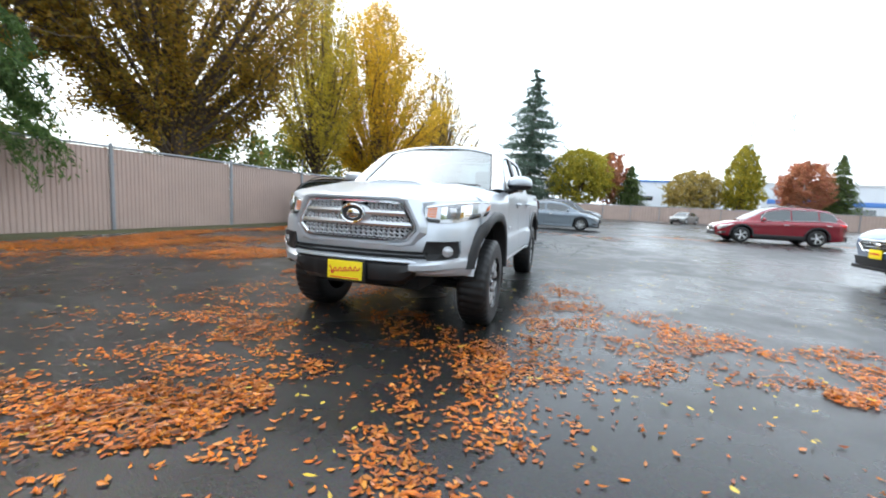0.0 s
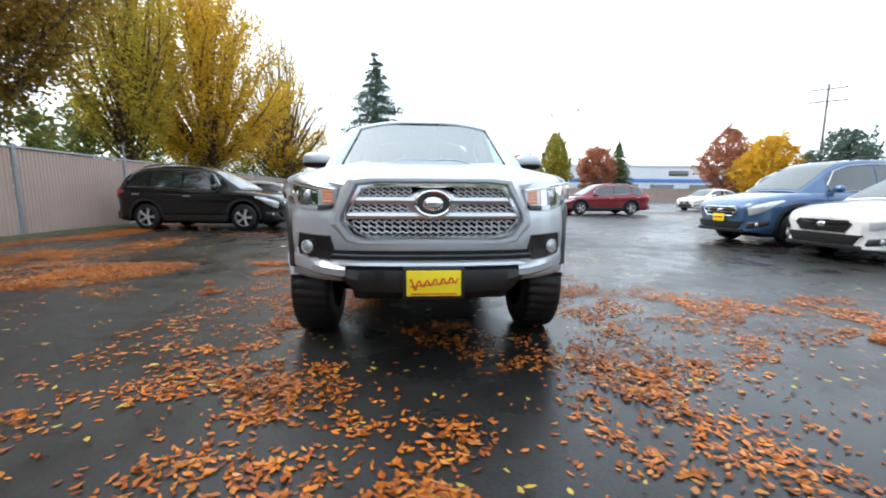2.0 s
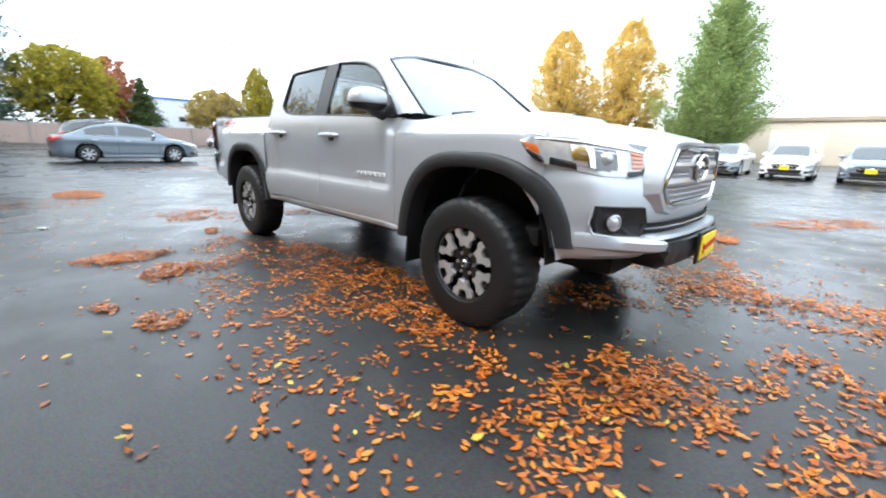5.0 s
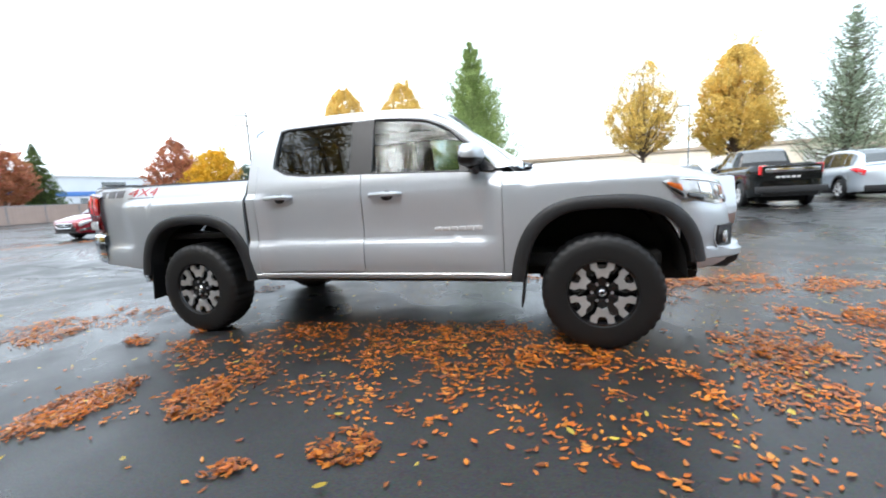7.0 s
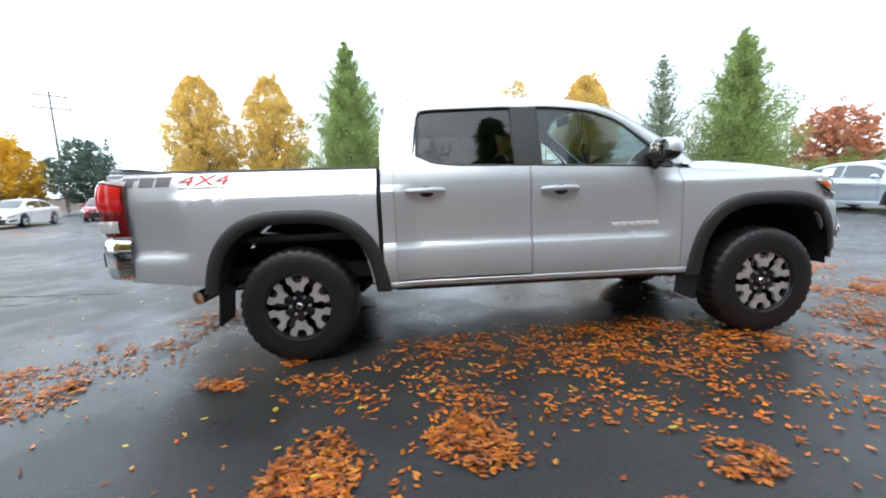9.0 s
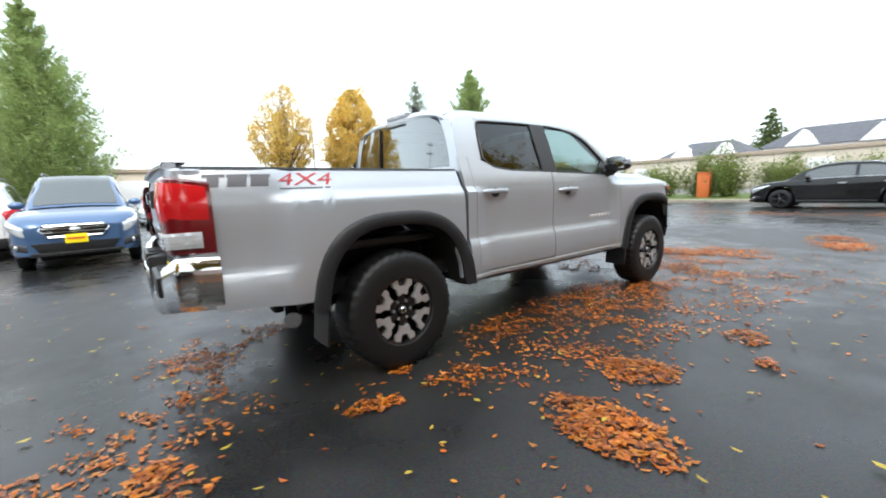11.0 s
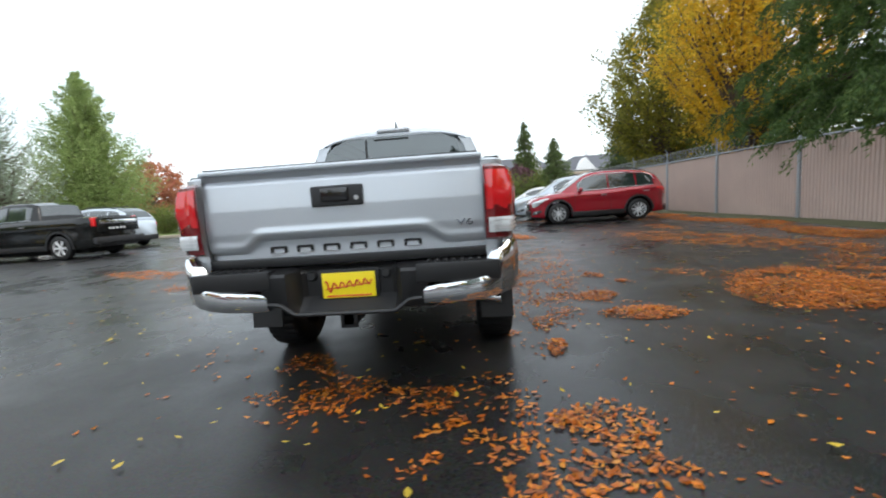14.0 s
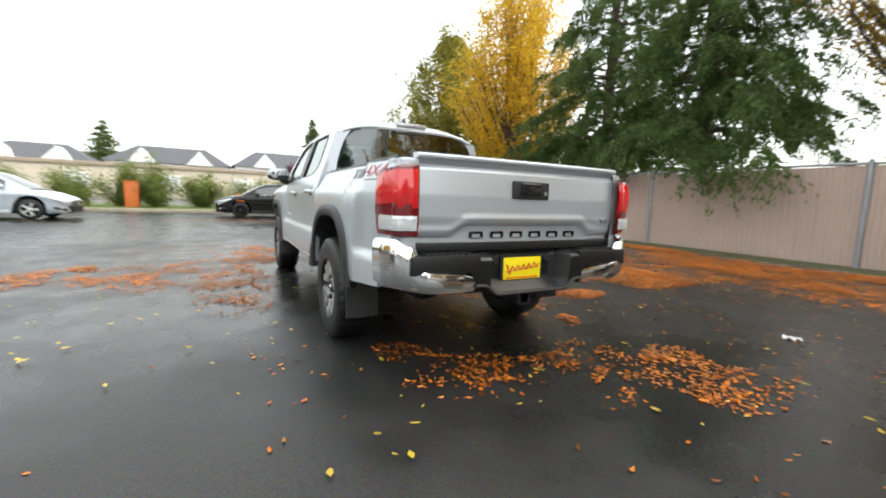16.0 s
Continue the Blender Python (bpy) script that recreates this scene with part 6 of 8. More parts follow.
car("station_wagon", pose(-17.0, 10.0, 0, 0, 0, -90), "dark red station wagon with roof rails", "car", M["p_red"], **WAGON)
car("sedan", pose(-52.0, 14.3, 0, 0, 0, -35), "old grey sedan in front of the far fence", "car", M["p_tan"], **SEDAN)
car("suv", pose(-3.68, 8.8, 0, 0, 0, -90), "steel blue crossover with a yellow dealer plate", "car", M["p_blue"], **dict(SUV, plate=True))
car("sedan", pose(-1.30, 8.75, 0, 0, 0, -92), "white sport sedan with a black grille", "car", M["p_white"], **dict(SEDAN, chrome_line=False, rim_mat=M["gloss_black"]))
car("suv", pose(-5.75, 11.7, 0, 0, 0, 93), "white crossover parked beside the blue one", "car", M["p_white"], **SUV)
car("sedan", pose(1.0, 21.6, 0, 0, 0, -90), "white sedan with a yellow dealer plate in the back row", "car", M["p_white"], **dict(SEDAN, plate=True))
car("sedan", pose(3.5, 21.4, 0, 0, 0, -90), "slate grey sedan with a yellow dealer plate in the back row", "car", M["p_slate"], **dict(SEDAN, plate=True))
car("sedan", pose(5.9, 22.0, 0, 0, 0, -90), "red sedan with a yellow dealer plate in the back row", "car", M["p_red2"], **dict(SEDAN, plate=True))
car("sedan", pose(-1.6, 22.2, 0, 0, 0, -90), "pale silver sedan in the back row", "car", M["p_ice"], **SEDAN)
car("suv", pose(8.4, 22.2, 0, 0, 0, -88), "gunmetal crossover with a yellow dealer plate in the back row", "car", M["p_gun"], **dict(SUV, plate=True))
car("suv", pose(11.0, 22.4, 0, 0, 0, -90), "black crossover at the end of the back row", "car", M["p_black"], **dict(SUV, plate=True))
car("pickup_truck", pose(8.5, 14.3, 0, 0, 0, 86), "black full-size pickup truck with a pewter lower body", "truck", M["p_black"], **PICKUP)
car("suv", pose(12.3, 15.9, 0, 0, 0, 86), "silver crossover parked beside the black pickup", "car", M["p_ice"], **SUV)
car("hatchback", pose(13.5, 8.2, 0, 0, 0, -92), "ice blue silver hatchback with a paper in its window", "car", M["p_ice"], **HATCH)
car("sedan", pose(15.7, -0.45, 0, 0, 0, 90), "black sporty sedan with dark wheels", "car", M["p_black"], **dict(SEDAN, rim_mat=M["gloss_black"]))
car("suv", pose(10.45, -5.1, 0, 0, 0, 90), "bright red crossover with silver wheels, tail to the fence", "car", M["p_red2"], **dict(SUV, rim=9))
car("suv", pose(13.4, -4.9, 0, 0, 0, 90), "silver crossover beside the red one", "car", M["p_ice"], **SUV)
car("sedan", pose(18.6, -4.6, 0, 0, 0, 88), "white sedan further along the lot", "car", M["p_white"], **SEDAN)
car("sedan", pose(-22.6, 20.6, 0, 0, 0, -75), "white sedan parked far across the lot", "car", M["p_white"], **SEDAN)
car("sedan", pose(-21.5, 25.2, 0, 0, 0, -60), "red sedan parked far across the lot", "car", M["p_red"], **SEDAN)

# ---- trees and shrubs ----
def blades(centres, size, rng, flat=0.0, aspect=0.6, sway=None):
    """Many small two-faced leaf blades round the given points."""
    n = len(centres)
    d = rng.normal(size=(n, 3))
    if sway is not None:
        d = d * 0.6 + sway
    d[:, 2] *= 1 - flat
    d /= np.linalg.norm(d, axis=1)[:, None]
    u = np.cross(d, rng.normal(size=(n, 3)))
    u /= np.linalg.norm(u, axis=1)[:, None] + 1e-9
    w = np.cross(d, u)
    s = size * rng.uniform(0.6, 1.35, (n, 1))
    a, b = d * s * 0.5, u * s * aspect * 0.5
    k = w * s * 0.12
    v = np.stack([centres - a, centres + b + k, centres + a, centres - b + k], 1).reshape(-1, 3)
    i = np.arange(n) * 4
    f = np.stack([i, i + 1, i + 2, i + 3], 1)
    return v, f


def limb_mesh(bm, p, q, r0, r1, rng, bend=0.15, seg=6, steps=5):
    p, q = Vector(p), Vector(q)
    off = Vector(rng.normal(size=3)) * (q - p).length * bend * 0.4
    pts = [p.lerp(q, float(t)) + off * math.sin(math.pi * t) for t in np.linspace(0, 1, steps).tolist()]
    tube(bm, pts, [lerp(r0, r1, t) for t in np.linspace(0, 1, steps)], seg)
    return pts


def broadleaf(name, x, y, h, rad, base, material, label, seed, leaves=9000, size=0.22, limbs=26, trunk=0.18, form="upright", bare=0.0, thin=0.0, clump=0.16, group="trees", fill=0.9, streak=0):
    """A deciduous tree: forked rising limbs, twigs, and leaves gathered along the twigs.
    form sets the outline; bare leaves the upper twigs without leaves."""
    rng = np.random.default_rng(seed)
    root = thing(name, pose(x, y, 0), label, "tree", group)
    bm = bmesh.new()
    limb_mesh(bm, (0, 0, 0), (rng.normal() * 0.1, rng.normal() * 0.1, base + 0.25 * (h - base)), trunk, trunk * 0.6, rng, 0.03, 10, 6)
    part("trunk", bm, M["bark"], root)
    bm = bmesh.new()
    tips, lines = [], []

    def outline(t):
        if form == "upright":
            return rad * (0.35 + 0.65 * min(1, (max(t, 0) / 0.32)) ** 0.6) * max(0.03, 1 - (max(0, t - 0.30) / 0.72) ** 1.55) ** 0.75
        if form == "egg":
            return rad * (0.16 + 0.84 * min(1, max(t, 0) / 0.42) ** 0.85) * max(0.02, 1 - (max(0, t - 0.42) / 0.6) ** 1.25) ** 0.9
        if form == "vase":
            return rad * (0.12 + 0.88 * min(1, t / 0.6) ** 0.8) * (1 - max(0, t - 0.75) / 0.25 * 0.55)
        return rad * math.sqrt(max(0.03, 1 - (2 * t - 0.95) ** 2)) * (1 if t < 0.95 else 0.7)

    for k in range(limbs):
        a = k * 2.399 + rng.normal() * 0.25
        t1 = (k + 0.5) / limbs
        z1 = lerp(base + 0.15, h, 0.12 + 0.88 * t1 ** 0.85)
        r1 = outline((z1 - base) / (h - base)) * rng.uniform(0.82, 1.0)
        z0 = base * 0.75 + (z1 - base) * 0.18 if form != "round" else base + (z1 - base) * 0.45
        p0 = Vector((0, 0, min(z0, base + 0.25 * (h - base))))
        p1 = Vector((r1 * math.cos(a), r1 * math.sin(a), z1))
        pts = limb_mesh(bm, p0, p1, trunk * 0.36, 0.012, rng, 0.12, 5, 6)
        if streak and not (bare and rng.random() < bare * t1):
            n = int(streak * rng.uniform(0.5, 1.4))
            f = rng.uniform(0.30, 1.06, n) ** 0.8 * 5
            i0 = np.minimum(f.astype(int), 4)
            line = np.array([tuple(p) for p in pts])
            run = line[i0] + (line[i0 + 1] - line[i0]) * (f - i0)[:, None]
            lines.append(run + rng.normal(size=(n, 3)) * np.array((0.26, 0.26, 0.34)) * (0.5 + 0.12 * f[:, None]))
        for j in range(9):
            f = rng.uniform(0.35, 1.0)
            i0 = min(int(f * 5), 4)
            s = pts[i0].lerp(pts[i0 + 1], float(f * 5 - i0))
            dv = Vector(rng.normal(size=3)) * rad * 0.13 + (p1 - p0).normalized() * rad * 0.14
            e = s + dv
            limb_mesh(bm, s, e, 0.004 * rad, 0.0014 * rad, rng, 0.2, 3, 3)
            if not (bare and rng.random() < bare * max(0, (e.z - base) / (h - base)) * 1.6):
                tips.append((s, e))
    tagged(part("branchwork", bm, M["bark"], root), kind="stuff")
    per = max(1, leaves // max(1, len(tips)))
    cs = list(lines)
    for s, e in tips:
        n = int(per * rng.uniform(0.4, 1.6) * (1 - thin))
        f = rng.uniform(0.1, 1.1, (n, 1))
        pts = np.array(s) + (np.array(e) - np.array(s)) * f + rng.normal(size=(n, 3)) * clump * (rad ** 0.5) * 0.5
        cs.append(pts)
    # leaf masses between the twigs, broken by gaps
    if fill:
        n = int(leaves * fill)
        t = rng.uniform(0.0, 0.99, n) ** 0.9
        a, q = rng.uniform(0, 2 * math.pi, n), rng.uniform(0.25, 1.0, n) ** 0.45
        lump = np.array([1 + 0.2 * noise.noise(Vector((math.cos(b) * 2.2, math.sin(b) * 2.2, u * 6 + seed))) for b, u in zip(a, t)])
        r = np.array([outline(u) for u in t]) * q * lump
        pts = np.stack([r * np.cos(a), r * np.sin(a), base + t * (h - base)], 1)
        keep = np.array([noise.noise(Vector((p[0] * 1.1, p[1] * 1.1, p[2] * 0.8 + seed))) for p in pts]) > -0.12
        if bare:
            keep &= rng.random(n) > bare * np.clip(t * 1.5 - 0.2, 0, 1)
        cs.append(pts[keep])
    c = np.concatenate(cs)
    c = c[c[:, 2] > base * 0.7]
    v, f = blades(c, size, rng)
    raw("crown", v.tolist(), f.tolist(), material, root)
    return root


def conifer(name, x, y, h, rad, base, material, label, seed, needles=9000, size=0.3, trunk=0.2, droop=0.25, whorls=38, ragged=0.3, group="trees"):
    """A conifer: a straight trunk and whorls of boughs that droop, each hung with needle sprays."""
    rng = np.random.default_rng(seed)
    root = thing(name, pose(x, y, 0), label, "tree", group)
    bm = bmesh.new()
    tube(bm, [(0, 0, 0), (0, 0, h * 0.5), (0, 0, h)], [trunk, trunk * 0.6, 0.02], 9)
    part("trunk", bm, M["bark"], root)
    bm = bmesh.new()
    cs, sw = [], []
    total = sum((1 - k / whorls) + 0.08 for k in range(whorls))
    for k in range(whorls):
        t = k / whorls
        zk = lerp(base, h * 0.985, t ** 0.95) + rng.normal() * 0.1
        r = rad * (1 - t) ** 0.85 + 0.12
        nb = int(7 + 7 * (1 - t))
        for j in range(nb):
            a = 2 * math.pi * j / nb + k * 1.1 + rng.normal() * 0.18
            z = zk + rng.uniform(-0.6, 0.6) * h / whorls
            ln = r * rng.uniform(1 - ragged * 1.6, 1 + ragged * 0.5)
            tip = Vector((ln * math.cos(a), ln * math.sin(a), z - droop * ln + 0.06 * ln))
            mid = Vector((0.5 * ln * math.cos(a), 0.5 * ln * math.sin(a), z - droop * ln * 0.2))
            if y > -9 or y < -20 or y + tip.y < -9.25 or tip.z > 2.3:
                tube(bm, [(0, 0, z), mid, tip], [0.03 + 0.012 * ln, 0.02, 0.006], 4, cap=False)
            n = int(2.4 * needles * ((1 - t) + 0.08) / total / nb * rng.uniform(0.7, 1.3))
            f = rng.uniform(0.08, 1.04, (n, 1)) ** 0.7
            m0 = np.array(mid)
            pts = np.where(f < 0.5, np.array((0, 0, z)) + (m0 - np.array((0, 0, z))) * f * 2, m0 + (np.array(tip) - m0) * (f - 0.5) * 2)
            side = np.array((-math.sin(a), math.cos(a), 0))
            spread = rng.normal(size=(n, 1)) * (0.10 + 0.16 * ln * (1.15 - f))
            pts = pts + side * spread - np.array((0, 0, 1)) * np.abs(rng.normal(size=(n, 1))) * (0.06 + 0.35 * droop * size) - np.array((0, 0, 1)) * np.abs(spread) * 0.25 + rng.normal(size=(n, 3)) * (0.03 + 0.055 * ln)
            cs.append(pts)
            sw.append(np.tile(np.array((math.cos(a) * 0.8, math.sin(a) * 0.8, -0.5 - droop)), (n, 1)))
    tagged(part("branchwork", bm, M["bark"], root), kind="stuff")
    cs, sw = np.concatenate(cs), np.concatenate(sw)
    ok = (cs[:, 1] + y < -9.25) | (cs[:, 1] + y > -8.9) & (cs[:, 2] > 1.75) | (cs[:, 2] > 2.25) if y < -9 and x < 35 else cs[:, 2] > 0
    cs, sw = cs[ok], sw[ok]
    v, f = blades(cs, size * 0.68, rng, aspect=0.34, sway=sw)
    raw("crown", v.tolist(), f.tolist(), material, root)
    return root


def cedar(name, x, y, h, rad, base, label, seed, boughs=120, sprigs=15, low=(), group="trees"):
    """A cedar: long boughs that sweep out and down, each hung with pendulous sprays; gaps stay open between the boughs."""
    rng = np.random.default_rng(seed)
    root = thing(name, pose(x, y, 0), label, "tree", group)
    bm = bmesh.new()
    tube(bm, [(0, 0, 0), (0.05, 0, h * 0.5), (0, 0, h)], [0.28, 0.17, 0.02], 10)
    part("trunk", bm, M["bark"], root)
    bm = bmesh.new()
    cs, sw = [], []
    for k in range(boughs):
        t = (k + 0.5) / boughs
        a = k * 2.399 + rng.normal() * 0.2
        z = lerp(base, h * 0.97, t ** 1.1)
        ln = (rad * (1 - t) ** 0.75 + 0.2) * rng.uniform(0.6, 1.12)
        out, across = np.array((math.cos(a), math.sin(a), 0)), np.array((-math.sin(a), math.cos(a), 0))
        sag = rng.uniform(0.22, 0.5)
        if k < len(low):
            a, z, ln, sag = radians(low[k][0]), low[k][1], low[k][2], 0.48
            out, across = np.array((math.cos(a), math.sin(a), 0)), np.array((-math.sin(a), math.cos(a), 0))
        line = [np.array((0, 0, z)) + out * ln * f + np.array((0, 0, 1)) * ln * (0.16 * f - sag * f * f) for f in np.linspace(0, 1, 6)]
        for _ in range(3):
            if abs(y + line[-1][1] + 9.05) < 0.4 and line[-1][2] < 2.35:
                line = [p + np.array((0, 0, 0.5)) for p in line]
        tube(bm, [tuple(p) for p in line], [0.02 + 0.012 * ln, 0.02 + 0.008 * ln, 0.02, 0.015, 0.01, 0.005], 5, cap=False)
        for j in range(max(5, int(sprigs * ln / rad)) + (7 if k < len(low) else 0)):
            f = rng.uniform(0.2, 1.0) ** 0.75 * 5
            i = min(int(f), 4)
            p = line[i] + (line[i + 1] - line[i]) * (f - i)
            sd = rng.choice((-1, 1))
            d = out * rng.uniform(0.2, 0.7) + across * sd * rng.uniform(0.2, 0.9)
            n = int(rng.uniform(44, 76))
            u = rng.uniform(0, 1, (n, 1))
            reach, fall = rng.uniform(0.3, 0.75) * (0.5 + 0.5 * ln / rad), rng.uniform(0.25, 0.95)
            pts = p + d * u * reach - np.array((0, 0, 1)) * fall * u ** 1.7 + rng.normal(size=(n, 3)) * np.array((0.06, 0.06, 0.05))
            cs.append(pts)
            sw.append(np.tile(d * 0.7, (n, 1)) - np.array((0, 0, 1)) * (0.3 + 1.6 * fall * u))
    tagged(part("branchwork", bm, M["bark"], root), kind="stuff")
    cs, sw = np.concatenate(cs), np.concatenate(sw)
    ok = (np.abs(cs[:, 1] + y + 9.03) > 0.2) | (cs[:, 2] > 2.15)
    v, f = blades(cs[ok], 0.135, rng, aspect=0.26, sway=sw[ok])
    raw("crown", v.tolist(), f.tolist(), M["cedar"], root)
    return root


def shrub(name, x, y, h, rad, material, label, seed, leaves=7000, size=0.10, group="hedge shrubs", rz=1.0):
    rng = np.random.default_rng(seed)
    root = thing(name, pose(x, y, 0.06), label, "shrub", group)
    bm = bmesh.new()
    cs = []
    for k in range(14):
        a, e = rng.uniform(0, 6.28), rng.uniform(0.2, 1.0)
        tip = Vector((rad * math.cos(a) * e, rad * math.sin(a) * e, h * rng.uniform(0.45, 0.98) * (1.05 - 0.4 * e * e)))
        limb_mesh(bm, (0.1 * math.cos(a), 0.1 * math.sin(a), 0), tip, 0.03, 0.008, rng, 0.2, 4, 4)
        n = leaves // 14
        f = rng.uniform(0.15, 1.08, (n, 1))
        cs.append(np.array(tip) * f + rng.normal(size=(n, 3)) * 0.16 * rad)
    tagged(part("branchwork", bm, M["bark"], root), kind="stuff")
    c = np.concatenate(cs)
    c = c[c[:, 2] > 0.04]
    v, f = blades(c, size, rng)
    raw("foliage", v.tolist(), f.tolist(), material, root)
    return root


M["gold"] = leaf_mat("golden_leaves", [(0.80, 0.57, 0.15), (0.86, 0.67, 0.22), (0.82, 0.60, 0.16), (0.66, 0.52, 0.17)], 0.55)
M["gold_deep"] = leaf_mat("deep_golden_leaves", [(0.80, 0.50, 0.035), (0.88, 0.62, 0.06), (0.60, 0.44, 0.04), (0.84, 0.54, 0.04), (0.70, 0.40, 0.03)], 0.55)
M["gold_olive"] = leaf_mat("golden_olive_leaves", [(0.66, 0.50, 0.05), (0.76, 0.58, 0.06), (0.46, 0.40, 0.06), (0.58, 0.48, 0.05)], 0.5)
M["plum"] = leaf_mat("plum_leaves", [(0.13, 0.06, 0.07), (0.18, 0.09, 0.10), (0.09, 0.045, 0.05)], 0.3)
M["yellow_green"] = leaf_mat("yellow_green_leaves", [(0.50, 0.40, 0.04), (0.30, 0.31, 0.05), (0.66, 0.50, 0.04), (0.24, 0.27, 0.05)], 0.45)
M["olive"] = leaf_mat("olive_leaves", [(0.22, 0.22, 0.04), (0.34, 0.31, 0.045), (0.15, 0.17, 0.03), (0.50, 0.40, 0.05)], 0.4)
M["russet"] = leaf_mat("russet_leaves", [(0.40, 0.24, 0.04), (0.56, 0.33, 0.04), (0.24, 0.18, 0.04), (0.34, 0.26, 0.04), (0.50, 0.26, 0.03)], 0.45)
# reds lightened in the colour itself to stand for distance haze
M["crimson"] = leaf_mat("crimson_leaves", [(0.50, 0.16, 0.11), (0.62, 0.28, 0.13), (0.42, 0.21, 0.11), (0.58, 0.22, 0.13)])
M["orange_leaf"] = leaf_mat("orange_leaves", [(0.74, 0.46, 0.035), (0.86, 0.56, 0.045), (0.66, 0.42, 0.04)], 0.45)
M["needle"] = leaf_mat("dark_needles", [(0.065, 0.115, 0.03), (0.13, 0.19, 0.05), (0.045, 0.085, 0.025), (0.18, 0.24, 0.06), (0.08, 0.13, 0.035)], 0.35)
M["needle_green"] = leaf_mat("green_needles", [(0.30, 0.40, 0.14), (0.44, 0.53, 0.21), (0.21, 0.31, 0.10)], 0.5)
M["needle_blue"] = leaf_mat("blue_needles", [(0.10, 0.16, 0.12), (0.15, 0.22, 0.17), (0.07, 0.115, 0.085)], 0.35)
M["needle_grey"] = leaf_mat("grey_green_needles", [(0.36, 0.44, 0.32), (0.48, 0.56, 0.42), (0.28, 0.36, 0.25)], 0.5)
M["shrub_green"] = leaf_mat("shrub_leaves", [(0.15, 0.22, 0.05), (0.22, 0.30, 0.07), (0.10, 0.15, 0.04), (0.34, 0.32, 0.08)], 0.4)
M["pale_leaf"] = leaf_mat("pale_yellow_leaves", [(0.55, 0.40, 0.10), (0.45, 0.34, 0.10), (0.35, 0.30, 0.10)])

# behind the fence
M["cedar"] = leaf_mat("cedar_sprays", [(0.065, 0.13, 0.035), (0.13, 0.22, 0.055), (0.045, 0.09, 0.028), (0.18, 0.26, 0.07), (0.085, 0.155, 0.045)], 0.4)
cedar("conifer", 2.7, -11.2, 14, 3.4, 2.8, "dark cedar with drooping boughs over the fence", 11, 175, 20, ((150, 3.4, 4.0), (140, 3.2, 4.2), (128, 3.0, 3.8), (160, 3.9, 3.7), (117, 3.0, 3.4), (108, 3.5, 3.0), (135, 4.4, 4.0), (75, 3.1, 3.0), (95, 3.9, 2.9), (145, 5.2, 3.8)))
cedar("conifer", 7.2, -12.3, 15, 4.2, 2.6, "dark cedar with drooping boughs over the fence", 12, 165, 20, ((100, 3.4, 3.8), (70, 3.2, 3.8), (125, 3.5, 3.6)))
broadleaf("broadleaf_tree", -6.2, -12.7, 13.5, 6.2, 2.4, M["russet"], "wide hornbeam in brown and olive autumn leaf", 21, 30000, 0.125, 84, 0.3, "vase", 0.12, fill=0.16, streak=520)
broadleaf("broadleaf_tree", -15.6, -13.2, 15.0, 3.2, 2.4, M["gold_olive"], "narrow upright hornbeam in golden olive leaf", 22, 12000, 0.13, 56, 0.22, "egg", 0.1, fill=0.3, streak=300)
broadleaf("broadleaf_tree", -21.6, -12.5, 14.6, 5.7, 2.3, M["gold_deep"], "wide hornbeam in golden autumn leaf behind the fence", 23, 22000, 0.15, 84, 0.28, "egg", 0.1, fill=0.35, streak=480)
broadleaf("broadleaf_tree", -33, -11.6, 14.6, 4.9, 2.2, M["gold_deep"], "half bare upright tree with some golden leaves", 24, 12000, 0.15, 100, 0.34, "egg", 0.95, fill=0.25, streak=70)
broadleaf("broadleaf_tree", 13.6, -12.6, 13.5, 3.9, 2.2, M["gold_deep"], "upright hornbeam in golden orange leaf", 25, 16000, 0.15, 64, 0.26, "egg", fill=0.5, streak=320)
broadleaf("broadleaf_tree", 21.5, -12.8, 12.5, 4.6, 1.6, M["olive"], "upright hornbeam turning from green to yellow", 26, 18000, 0.18, 50, 0.26, "egg", fill=0.9, streak=280)
conifer("conifer", 29, -13, 7.5, 2.2, 0.6, M["needle"], "small dark conifer behind the fence", 13, 5000, 0.32)
for k, (x, y, h) in enumerate(((-9.5, -14.5, 3.2), (-16.5, -15.5, 4.0), (-24.5, -15.5, 3.8), (-33, -14.5, 4.0), (-40, -13.5, 3.8), (-2.5, -16.5, 1.6), (11.0, -15.0, 3.2), (17.8, -15.2, 3.6), (25.5, -15.5, 3.6))):
    broadleaf("broadleaf_tree", x, y, h + 1.5, 2.6, 0.8, M["shrub_green"], "tall green thicket behind the fence", 60 + k, 4200, 0.18, 22, 0.1, "round")
broadleaf("broadleaf_tree", -1.6, -14.0, 13.5, 4.4, 3.6, M["russet"], "half bare hornbeam with brown leaves", 47, 9000, 0.11, 56, 0.22, "vase", 0.35, fill=0.1, streak=200)
broadleaf("broadleaf_tree", 72, 52.6, 5.6, 5.0, 1.0, M["gold"], "low golden tree behind the street building", 48, 2600, 0.45, 20, 0.15, "round")
broadleaf("broadleaf_tree", 72, 37.5, 5.2, 3.2, 1.0, M["gold"], "low golden tree behind the street building", 49, 2000, 0.45, 20, 0.15, "round")
# far end
conifer("conifer", -63, -6.0, 23.5, 8.2, 0.8, M["needle_blue"], "tall blue-green spruce beyond the far fence", 14, 22000, 0.5, 0.35, 0.2, 30, 0.5)
broadleaf("broadleaf_tree", -62, 1.6, 10.5, 5.0, 2.2, M["yellow_green"], "round olive green tree beyond the far fence", 27, 12000, 0.34, 34, 0.25, "round")
